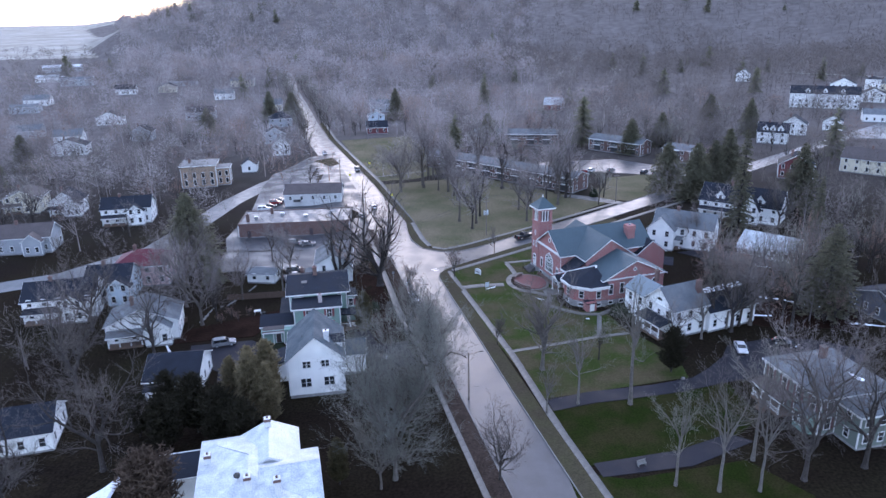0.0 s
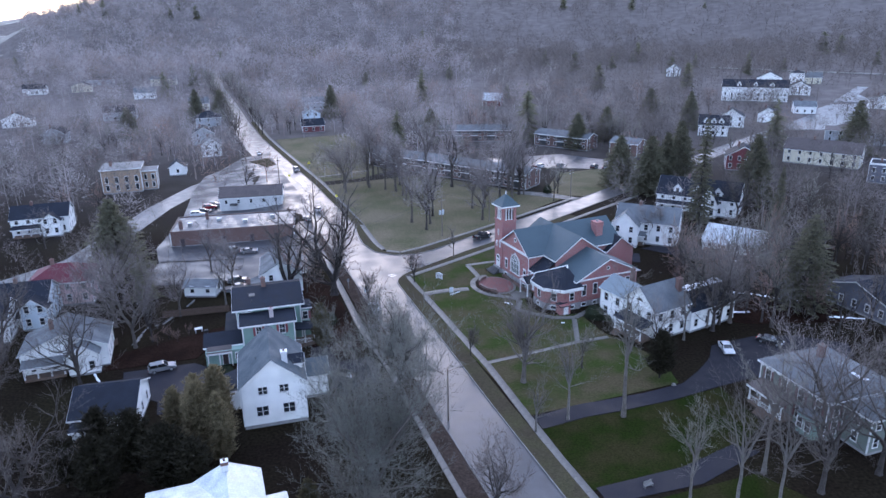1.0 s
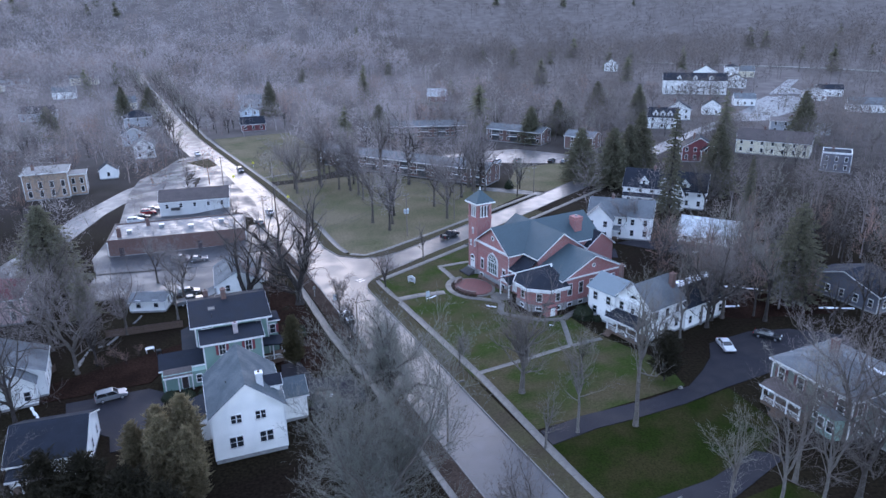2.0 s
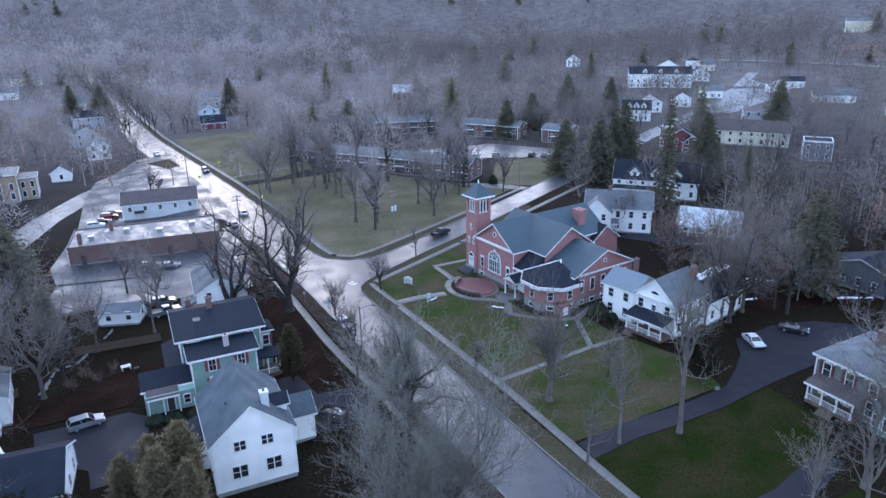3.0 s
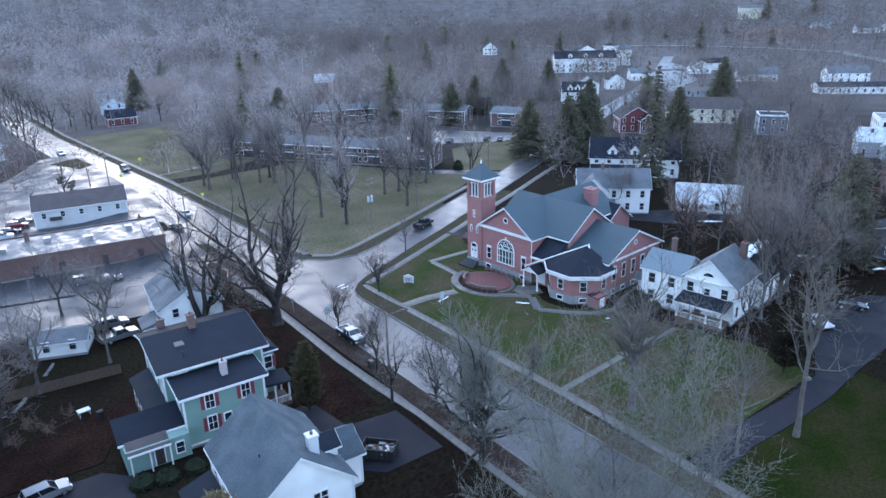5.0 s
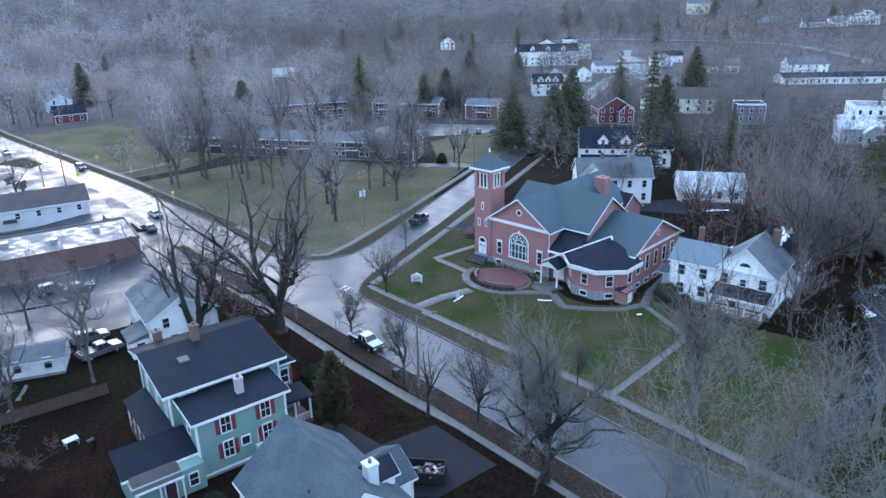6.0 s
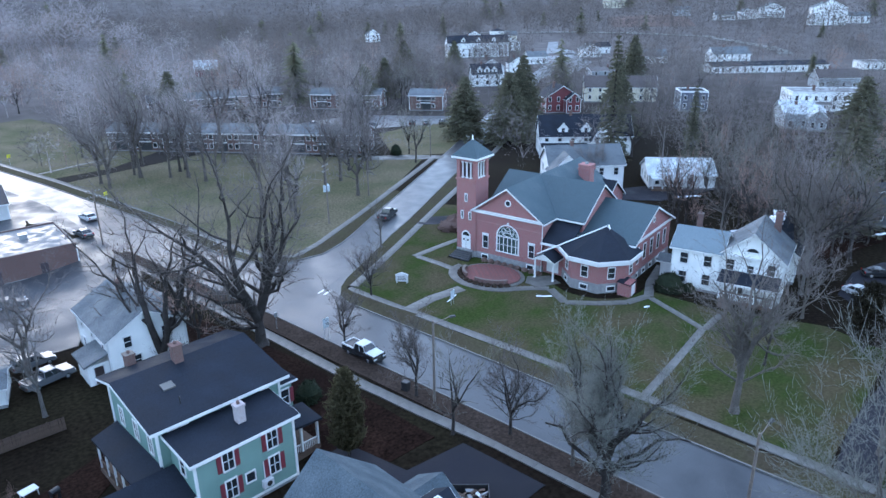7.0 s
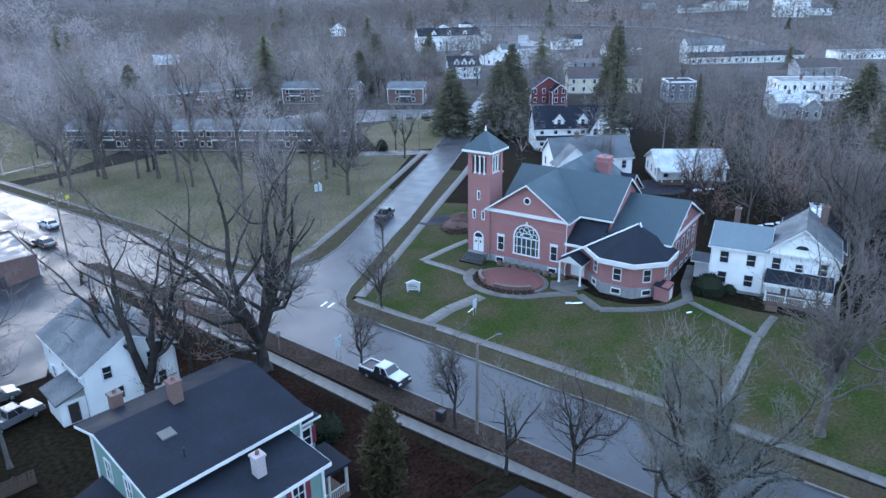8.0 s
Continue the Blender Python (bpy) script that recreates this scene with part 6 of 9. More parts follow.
# other houses: x, y, turn, width, depth, eave, ridge, kind, axis, wall, roof, label
OTHERS = [
    (-93, 140, 12, 15, 9, 5.2, 8.0, "gable", "x", "white", "shingle_dark", "long white house with a dark gable roof"),
    (-69, 128, 14, 14, 9, 4.6, 7.6, "gable", "y", "white", "shingle_grey", "pale house with a grey gable roof"),
    (-84, 150, 8, 10, 9, 5.4, 8.2, "gable", "x", "blue", "shingle_dark", "pale blue house with gabled wings"),
    (-82, 160, 8, 13, 10, 5.4, 8.4, "hip", "x", "pink", "shingle_red", "pink house with a dark red hip roof"),
    (-75.5, 88.5, 16, 15, 9, 3.6, 6.2, "gable", "x", "white", "shingle_dark", "white house half hidden under dark trees"),
    (-52.4, 107.0, 6, 9, 10.5, 3.9, 6.4, "gable", "x", "white", "shingle_dark", "white garage with a black roof"),
    (-49.5, 162.3, -8, 7.0, 5, 2.5, 3.3, "gable", "x", "white", "shingle_grey", "low white shed with a grey roof"),
    (-134, 226, 10, 10, 8, 5, 8.2, "gable", "y", "white", "shingle_dark", "white house with a steep front gable"),
    (-110.5, 214, 12, 15, 9, 5.4, 8.2, "gable", "x", "white", "shingle_dark", "white house with a long grey roof"),
    (-128, 186, 10, 15, 9, 5.0, 7.8, "gable", "x", "grey", "shingle_brown", "grey house with a brown roof"),
    (-152, 230, 14, 12, 10, 5.2, 7.8, "gable", "y", "cream", "shingle_brown", "cream house with a deep porch"),
    (-134, 160, 6, 11, 9, 5.2, 7.9, "gable", "x", "pink", "shingle_dark", "faded pink house with a dark roof"),
    (-165, 190, 18, 12, 9, 5.2, 7.8, "gable", "x", "white", "shingle_dark", "white house with a dark roof"),
    (-213, 424, 12, 15, 9, 5, 8.2, "gable", "y", "white", "shingle_dark", "white gabled house under bare trees"),
    (-206, 362, 14, 14, 9, 4.6, 7.4, "gable", "x", "white", "shingle_grey", "low white house under bare trees"),
    (-168, 368, 10, 11, 9, 5, 8, "gable", "y", "grey", "shingle_dark", "grey house under bare trees"),
    (-312, 518, 14, 18, 10, 5, 8, "gable", "x", "white", "shingle_grey", "white house at the edge of town"),
    (-272, 580, 14, 16, 10, 5, 8, "gable", "x", "white", "shingle_dark", "white house beyond the bare trees"),
    (-240, 590, 14, 14, 10, 5, 8, "gable", "y", "cream", "shingle_dark", "cream house beyond the bare trees"),
    (-164, 440, 10, 12, 9, 5, 8, "gable", "x", "grey", "shingle_brown", "grey house with a brown roof under trees"),
    (-176, 536, 10, 14, 9, 5, 8, "gable", "x", "white", "shingle_grey", "pale house by the far street"),
    (-408, 704, 14, 24, 12, 5, 7, "gable", "x", "white", "tin", "pale shed beyond the town"),
    (-81, 322, 12, 8, 11, 5.6, 8.4, "gable", "y", "white", "shingle_grey", "white gabled house by the branch street"),
    (-92, 352, 12, 10, 10, 5.6, 8.4, "gable", "y", "grey", "shingle_dark", "grey gabled house by the main street"),
    (-86, 288, 10, 6, 7, 3.4, 5.6, "gable", "y", "white", "shingle_dark", "small white gabled outbuilding"),
    (-102, 402, 14, 13, 10, 5.6, 8.8, "hip", "x", "grey", "shingle_dark", "large grey hip-roofed house"),
    (-42, 370, 8, 11, 8, 3.6, 6.4, "gable", "x", "maroon", "shingle_dark", "dark red cottage among bare trees"),
    (-44, 400, 10, 9, 8, 5.2, 7.8, "gable", "y", "blue", "shingle_grey", "pale blue house among bare trees"),
    (-48, 450, 10, 12, 8, 5.2, 7.8, "gable", "x", "grey", "shingle_grey", "white house by the far street"),
    (-190, 625, 10, 20, 12, 6, 8, "gable", "x", "cream", "shingle_grey", "white building at the street's far end"),
    (62, 446, -20, 11, 9, 4.2, 8.0, "gable", "x", "maroon", "tin", "dark house with a snowy white roof"),
    (57.3, 182.8, -30, 15.5, 8.5, 6.2, 9.4, "gable", "x", "white", "shingle_grey", "white house with a steep grey roof"),
    (79.5, 210, -36, 23, 9, 5.4, 9.8, "gable", "x", "white", "shingle_dark", "white house with steep trimmed gables"),
    (125, 257, -24, 12, 9, 5.4, 9.0, "gable", "y", "maroon", "shingle_dark", "dark red gabled house with white trim"),
    (77.2, 173.4, -41, 13.5, 10, 3.2, 5.6, "gable", "x", "white", "tin", "long white shed with a pale metal roof"),
    (88, 140, -75, 15, 8, 3.8, 6.4, "gable", "y", "dark", "shingle_dark", "dark house with a white railed deck"),
    (163, 231, -40, 9, 9, 6.6, 7.0, "flat", "x", "dark", "shingle_dark", "tall dark square house"),
    (146, 326, -28, 13, 9, 5.6, 9.4, "gable", "x", "white", "shingle_dark", "white house with twin dormer gables"),
    (192, 356, -28, 9, 8, 5.0, 7.8, "gable", "y", "white", "shingle_dark", "white gabled house wing"),
    (214, 440, -26, 38, 13, 9.0, 13.0, "gable", "x", "white", "shingle_dark", "very large white house with dormers"),
    (226, 380, -24, 11, 9, 4.4, 6.8, "gable", "x", "white", "shingle_grey", "low white house on the hillside"),
    (172, 200, -46, 10, 8, 3.6, 5.8, "gable", "x", "grey", "tin", "pale shed with a rusty metal roof"),
    (160, 192, -46, 11, 9, 4.8, 6.6, "gable", "x", "grey", "tin", "weathered two-storey works building"),
    (153, 266, -42, 26, 11, 5.6, 9.0, "gable", "x", "cream", "shingle_brown", "tall cream building under a long brown roof"),
    (192, 300, -34, 24, 12, 5.6, 6.6, "gable", "x", "grey", "shingle_brown", "wide grey building with a brown roof"),
    (190, 207, -44, 24, 13, 6.4, 7.0, "flat", "x", "white", "flat_roof", "white two-storey flat-roofed building"),
    (262, 288, -31, 58, 11, 3.6, 5.2, "gable", "x", "white", "shingle_dark", "long low white building"),
    (270, 500, -28, 16, 10, 6, 10, "gable", "y", "white", "shingle_dark", "white house below the wood"),
    (560, 470, -40, 14, 10, 7, 10, "gable", "y", "white", "shingle_grey", "white house on the far slope"),
    (584, 466, -40, 22, 12, 9, 13, "gable", "y", "white", "shingle_grey", "tall white house on the far slope"),
    (540, 482, -40, 18, 10, 5, 8, "gable", "x", "white", "shingle_grey", "white house on the far slope"),
    (548, 398, -50, 26, 14, 14, 20, "gable", "y", "white", "shingle_grey", "very tall white house on the far slope"),
    (580, 384, -50, 16, 10, 6, 9, "gable", "x", "white", "shingle_grey", "white house on the far slope"),
    (600, 672, -40, 26, 14, 12, 15, "gable", "x", "cream", "shingle_grey", "pale tall house up in the wood"),
    (556, 540, -44, 16, 10, 6, 9, "gable", "x", "grey", "shingle_grey", "grey house above the brown field"),
    (238, 586, -24, 11, 10, 6, 10, "gable", "y", "white", "shingle_grey", "white gabled house below the wood"),
    (290, 492, -28, 9, 9, 9, 11, "hip", "x", "white", "shingle_dark", "narrow tall white house among trees"),
    (300, 500, -28, 16, 9, 5, 8, "gable", "x", "cream", "shingle_grey", "cream house among bare trees"),
    (276, 388, -30, 12, 9, 5, 8, "gable", "y", "white", "shingle_grey", "white house by the wet yard"),
    (296, 402, -30, 14, 9, 4.6, 7, "gable", "x", "white", "shingle_dark", "low white house by the wet yard"),
    (264, 450, -28, 13, 9, 5.6, 9, "gable", "y", "white", "shingle_dark", "white house with a dark roof below the wood"),
    (246, 468, -28, 11, 9, 5.6, 8.6, "gable", "x", "white", "shingle_grey", "white house below the wood"),
    (268, 343, -32, 20, 10, 4.4, 7.4, "gable", "x", "white", "shingle_grey", "pale grey-roofed house among bare trees"),
    (300, 314, -32, 20, 11, 5.4, 8.6, "gable", "x", "white", "shingle_grey", "white house with a pale roof among trees"),
    (166, 347, -28, 12, 9, 5.6, 9.2, "gable", "y", "white", "shingle_dark", "white gabled house by the side street"),
    (330, 250, -36, 34, 11, 3.8, 4.4, "flat", "x", "white", "flat_roof", "long low pale building"),
    (250, 230, -40, 16, 10, 4.6, 7.4, "gable", "x", "grey", "shingle_brown", "grey house behind bare trees"),
    (-122, 470, 10, 12, 9, 5, 8, "gable", "x", "cream", "shingle_grey", "white house beyond the trees"),
    (-160, 440, 10, 14, 9, 5, 8, "gable", "x", "grey", "shingle_dark", "white house among bare trees"),
    (-190, 330, 12, 16, 9, 5, 8, "gable", "y", "white", "shingle_dark", "white house among bare trees"),
    (-215, 270, 12, 18, 9, 4, 7, "gable", "x", "cream", "shingle_grey", "pale house with a light roof"),
    (-240, 380, 16, 16, 10, 4.6, 7.4, "gable", "x", "grey", "shingle_grey", "white house with a light roof"),
    (-300, 480, 16, 18, 12, 4.6, 6, "gable", "x", "grey", "shingle_grey", "pale shed at the edge of town"),
    (-360, 660, 16, 28, 14, 6, 8, "gable", "x", "grey", "shingle_grey", "large pale shed on the plain"),
    (-470, 830, 16, 40, 16, 6, 8, "gable", "x", "grey", "tin", "large pale barn on the plain"),
    (-250, 640, 16, 24, 14, 5, 7, "gable", "x", "grey", "shingle_brown", "pale workshop at the edge of town"),
]
for x, y, turn, w, d, eave, ridge, kind, axis, wall, roof, label in OTHERS:
    near = math.hypot(x, y) < 290
    faces = "SEW" if near else "SE"
    st = 2 if eave > 5 else 1
    blocks = [(0, w, 0, d, eave, ridge, kind, axis)]
    if near and w > 9 and kind == "gable" and eave > 4.5:
        wing = (-0.6, 6.2, -3.4, 0.0, eave - 0.4, ridge - 0.3) if "steep grey" in label else (w * 0.55, w * 0.55 + 5, -2.4, 0.0, eave - 0.6, eave + (3.9 if "trimmed" in label else 1.4))
        blocks.append((*wing, "gable", "y"))
    h = house("house", x, y, turn, label, blocks, wall, roof, [(0, faces, st, {"step": 2.9 if near else 3.6})] + ([(1, "S", st, {"step": 2.4})] if len(blocks) > 1 else []))
    if eave > 4:
        chimney(h, w * 0.35, d * 0.5, eave, ridge + 1.1, 0.7)
    if near and wall in ("white", "pink", "cream", "blue") and w > 8:
        porch(h, 0.4, w * 0.5, -1.9, 0, 0.6, 2.8, 4, roof, rails=False)
    if "dormer" in label or "trimmed" in label:
        for k in range(3):
            r, t, ww = Shape(), Shape(), Shape()
            cxp = w * (0.25 + 0.25 * k)
            block_walls(ww, cxp - 1.2, cxp + 1.2, 0.6, 4.0, eave, eave + 1.8, eave + 3.2, "y", "gable")
            gable_roof(r, t, cxp - 1.2, cxp + 1.2, 0.6, 4.0, eave + 1.8, eave + 3.2, "y", over=0.25, thick=0.12)
            dm = part("dormer", ww, wall, h)
            part("dormer_roof", r, roof, dm)
            part("dormer_trim", t, "trim", dm)
            window(h, cxp, 0.59, eave + 0.7, 0, 0.8, 1.1)

# the square brick villa with a flat bracketed roof
it = house("house", -102, 262, 12.0, "square tan brick house with a wide bracketed roof", [(0, 13, 0, 12, 8.6, 9.2, "hip", "x"), (13, 18, 2, 9, 7.0, 7.4, "hip", "x")], "brick_tan", "curb", [(0, "SE", 2, {"step": 3.0, "w": 1.0, "h": 2.0}), (1, "SE", 2, {"step": 2.4, "w": 0.9, "h": 1.8})])
for k in range(9):
    part("bracket", Shape().box(0.5 + 1.45 * k, -0.4, 7.9, 0.7 + 1.45 * k, -0.01, 8.5), "wood", it)
chimney(it, 3, 5, 9, 10.6, 0.9)


def apartments(x, y, turn, w, d, label):
    """Two-storey brick apartment row with white bands and balconies over flat recess-shade panels."""
    h = house("apartment_building", x, y, turn, label, [(0, w, 0, d, 5.4, 7.0, "gable", "x")], "brick_old", "shingle_grey", [(0, "E", 2, {"step": 4.0})], category="apartment building")
    n = int(w / 7)
    for k in range(n):
        cx = w * (k + 0.5) / n
        # flat panel on the wall: the recess's shade is drawn as dark colour
        part("balcony_recess", Shape().box(cx - 1.7, -0.03, 0.5, cx + 1.7, 0.0, 5.0), "joint_shade_dark", h)
        b = part("balcony", Shape().box(cx - 1.8, -0.9, 2.75, cx + 1.8, -0.03, 2.95), "trim", h)
        part("balcony_rail", Shape().box(cx - 1.8, -0.9, 3.75, cx + 1.8, -0.84, 3.82).box(cx - 1.8, -0.9, 2.95, cx - 1.7, -0.84, 3.75).box(cx + 1.7, -0.9, 2.95, cx + 1.8, -0.84, 3.75), "trim", b)
        part("canopy", Shape().box(cx - 1.9, -0.8, 5.05, cx + 1.9, -0.03, 5.2), "trim", h)
        for sx in (-2.7, 2.7):
            for z in (1.2, 3.7):
                window(h, cx + sx, -0.01, z, 0, 1.0, 1.2)
    return h


apartments(-8, 288, -42.5, 72, 9.5, "long two-storey brick apartment row with white balconies")
apartments(66, 318, -44, 26, 9, "pale two-storey apartment row behind a car park")
apartments(92, 292, -44, 12, 9, "end of a two-storey apartment row")
apartments(14, 336, -10, 46, 9, "rear apartment row half hidden by trees")


# ---- trees ----
def tubes(segs, sides):
    """Arrays for many tapered pieces of branch: p0, p1, r0, r1."""
    P0, P1 = np.array([s[0] for s in segs]), np.array([s[1] for s in segs])
    R0, R1 = np.array([s[2] for s in segs]), np.array([s[3] for s in segs])
    D = P1 - P0
    D /= np.linalg.norm(D, axis=1, keepdims=True) + 1e-9
    ref = np.where(np.abs(D[:, 2:3]) > 0.9, np.array([[1.0, 0, 0]]), np.array([[0, 0, 1.0]]))
    A = np.cross(D, ref)
    A /= np.linalg.norm(A, axis=1, keepdims=True) + 1e-9
    B = np.cross(D, A)
    n = len(segs)
    ang = np.arange(sides) * 2 * math.pi / sides
    ring = A[:, None, :] * np.cos(ang)[None, :, None] + B[:, None, :] * np.sin(ang)[None, :, None]
    return P0, P1, R0, R1, ring, n


def branch_arrays(segs, sides, pointed):
    P0, P1, R0, R1, ring, n = tubes(segs, sides)
    low = P0[:, None, :] + ring * R0[:, None, None]
    if pointed:
        v = np.concatenate([low, P1[:, None, :]], axis=1)
        k = sides + 1
        f = np.array([(i, (i + 1) % sides, sides) for i in range(sides)])
        return v.reshape(-1, 3), (np.arange(n)[:, None, None] * k + f[None]).reshape(-1, 3), None
    high = P1[:, None, :] + ring * R1[:, None, None]
    v = np.concatenate([low, high], axis=1)
    k = 2 * sides
    f = np.array([(i, (i + 1) % sides, sides + (i + 1) % sides, sides + i) for i in range(sides)])
    return v.reshape(-1, 3), None, (np.arange(n)[:, None, None] * k + f[None]).reshape(-1, 4)


def grow(seed, height, spread, fork=0.25, density=1.0, leaders=3, lean=0.0, levels=4, trunk_r=None):
    """Grows a bare tree: lists of wood pieces and twig pieces."""
    rng = random.Random(seed)
    wood, twigs = [], []
    trunk_r = trunk_r or height * 0.02

    def jitter(d, k):
        return (d + Vector((rng.uniform(-k, k), rng.uniform(-k, k), rng.uniform(-k, k)))).normalized()

    def shoot(p, d, length, r, level):
        n = (5, 6, 4, 2, 1, 1)[min(level, 5)]
        step = length / n
        pts = [(p, r)]
        for i in range(n):
            d = jitter(d, 0.24 + 0.07 * level)
            d = (d + Vector((0, 0, 0.05 + 0.04 * level))).normalized()
            q = p + d * step
            r1 = r * (1 - 0.75 * (i + 1) / n) if level else r * (1 - 0.5 * (i + 1) / n)
            ra = r * (1 - 0.75 * i / n) if level else r * (1 - 0.5 * i / n)
            (wood if level < 3 else twigs).append((tuple(p), tuple(q), ra, max(r1, 0.008)))
            p = q
            pts.append((p, r1))
        if level >= levels:
            return
        kids = (0, 7, 7, 6, 2)[level] if level else 0
        kids = int(kids * density + rng.random())
        for k in range(kids):
            t = (k + rng.random()) / kids * 0.85 + 0.15
            i = min(n - 1, int(t * n))
            a, b = pts[i][0], pts[i + 1][0]
            at = a.lerp(b, t * n - i)
            side = d.orthogonal().normalized()
            side.rotate(Matrix.Rotation(rng.uniform(0, 2 * math.pi), 3, d))
            nd = (d * rng.uniform(0.5, 0.9) + side * rng.uniform(0.5, 0.95)).normalized()
            shoot(at, nd, length * rng.uniform(0.38, 0.62) * (1.12 - 0.5 * t), max(pts[i][1] * 0.55, 0.011), level + 1)
        shoot(p, d, length * 0.5, max(pts[-1][1], 0.012), level + 1)

    base = Vector((0, 0, -0.4))
    d = Vector((lean, rng.uniform(-0.04, 0.04), 1)).normalized()
    th = height * fork
    steps = 4
    p = base
    for i in range(steps):
        q = p + jitter(d, 0.05) * ((th + 0.4) / steps)
        flare = 1.5 if i == 0 else 1.0
        wood.append((tuple(p), tuple(q), trunk_r * flare * (1 - 0.08 * i), trunk_r * (1 - 0.08 * (i + 1))))
        p = q
    for k in range(leaders):
        a = 2 * math.pi * (k + rng.random() * 0.6) / leaders
        tilt = spread * rng.uniform(0.55, 1.1)
        nd = Vector((math.cos(a) * tilt, math.sin(a) * tilt, 1)).normalized()
        shoot(p, nd, height * (1 - fork) * rng.uniform(0.62, 0.8), trunk_r * 0.66, 1)
    low = max(1, int(leaders * 0.7))
    for k in range(low):
        a = rng.uniform(0, 2 * math.pi)
        nd = Vector((math.cos(a), math.sin(a), rng.uniform(0.1, 0.5))).normalized()
        shoot(base.lerp(p, rng.uniform(0.7, 0.95)), nd, height * 0.3, trunk_r * 0.3, 2)
    return wood, twigs


def tree_meshes(seed, bark="bark", twig="twig", **kw):
    wood, twigs = grow(seed, **kw)
    v, t, q = branch_arrays([s for s in wood if s[2] > 0.05], 6, False)
    thin_wood = [s for s in wood if s[2] <= 0.05]
    if thin_wood:
        v2, t, q2 = branch_arrays(thin_wood, 3, False)
        v, q = np.concatenate([v, v2]), np.concatenate([q, q2 + len(v)])
    trunk = raw_mesh("trunk", bark, v, quads=q)
    trunk.polygons.foreach_set("use_smooth", [True] * len(trunk.polygons))
    v, t = slivers([(a, b, max(r * 1.3, 0.0165), 0) for a, b, r, _ in twigs], seed)
    return trunk, raw_mesh("crown", twig, v, tris=t)


def slivers(segs, seed=1):
    """Far twigs: one narrow three-cornered blade each."""
    rs = np.random.RandomState(seed)
    P0, P1 = np.array([s[0] for s in segs]), np.array([s[1] for s in segs])
    W = np.array([s[2] for s in segs])[:, None]
    D = P1 - P0
    A = np.cross(D, rs.normal(size=D.shape))
    A /= np.linalg.norm(A, axis=1, keepdims=True) + 1e-9
    v = np.stack([P0 - A * W, P0 + A * W, P1], axis=1).reshape(-1, 3)
    return v, np.arange(len(v)).reshape(-1, 3)


def light_meshes(seed, bark="bark", twig="twig", **kw):
    """The same kind of tree with leaner twigs, for the distance."""
    wood, twigs = grow(seed, **kw)
    v, t, q = branch_arrays([s for s in wood if s[2] > 0.03], 5, False)
    trunk = raw_mesh("trunk", bark, v, quads=q)
    v, t = slivers([(a, b, max(r * 1.5, 0.024), 0) for a, b, r, _ in twigs + [s for s in wood if s[2] <= 0.03]])
    return trunk, raw_mesh("crown", twig, v, tris=t)


def plant(kind, x, y, label, scale=1.0, turn=None, group="", name="tree", tall=1.0):
    """Sets a tree with its own trunk and crown on the ground."""
    trunk, crown = kind
    t = thing(name, pose(x, y, gz(x, y), 0, 0, random.uniform(0, 360) if turn is None else turn) @ Matrix.Diagonal((scale, scale, scale * tall, 1)), label, "tree", group)
    part("trunk", trunk, "bark", t)
    part("crown", crown, "twig", t)
    return t


def old_tree(seed, bark, twig):
    """A worn street tree: a bundle of upright stems over a short bole, with two heavy side limbs."""
    wood, twigs = grow(seed, height=17, spread=0.37, fork=0.24, density=1.3, leaders=6, levels=5, trunk_r=0.44)
    for limb in (((0.1, -0.1, 2.4), (1.3, -0.6, 4.0), (2.6, -1.5, 4.4), (3.6, -2.2, 5.6), (5.4, -3.1, 5.4), (6.3, -3.7, 5.0)), ((-0.1, 0.1, 2.6), (-1.6, 0.8, 4.8), (-3.0, 1.6, 6.4), (-3.6, 2.0, 8.0), (-4.8, 2.6, 8.6)),
                 ((0.0, -0.2, 2.0), (-1.4, -1.4, 2.9), (-3.0, -2.4, 3.1), (-4.4, -3.4, 2.7))):
        for k, (a, b) in enumerate(zip(limb, limb[1:])):
            r = 0.24 * (1 - k / len(limb))
            wood.append((a, b, r, r * 0.8))
            for j in range(3):
                u = Vector(a).lerp(Vector(b), (j + 0.5) / 3)
                tip = u + Vector((math.sin(7 * k + 2.3 * j + seed) * 0.9, math.cos(5 * k + 3.1 * j) * 0.9, 0.7 + 0.5 * math.sin(3 * k + j)))
                wood.append((tuple(u), tuple(tip), 0.04, 0.012))
                for m in range(4):
                    v = u.lerp(tip, 0.3 + 0.2 * m)
                    twigs.append((tuple(v), tuple(v + Vector((math.sin(m * 2.4 + j) * 0.5, math.cos(m * 2.4 + k) * 0.5, 0.35))), 0.014, 0))
    v, t, q = branch_arrays([p for p in wood if p[2] > 0.03], 6, False)
    trunk = raw_mesh("trunk", bark, v, quads=q)
    trunk.polygons.foreach_set("use_smooth", [True] * len(trunk.polygons))
    v, t = slivers([(a, b, max(r * 1.3, 0.0165), 0) for a, b, r, _ in twigs + [p for p in wood if p[2] <= 0.03]], seed)
    return trunk, raw_mesh("crown", twig, v, tris=t)


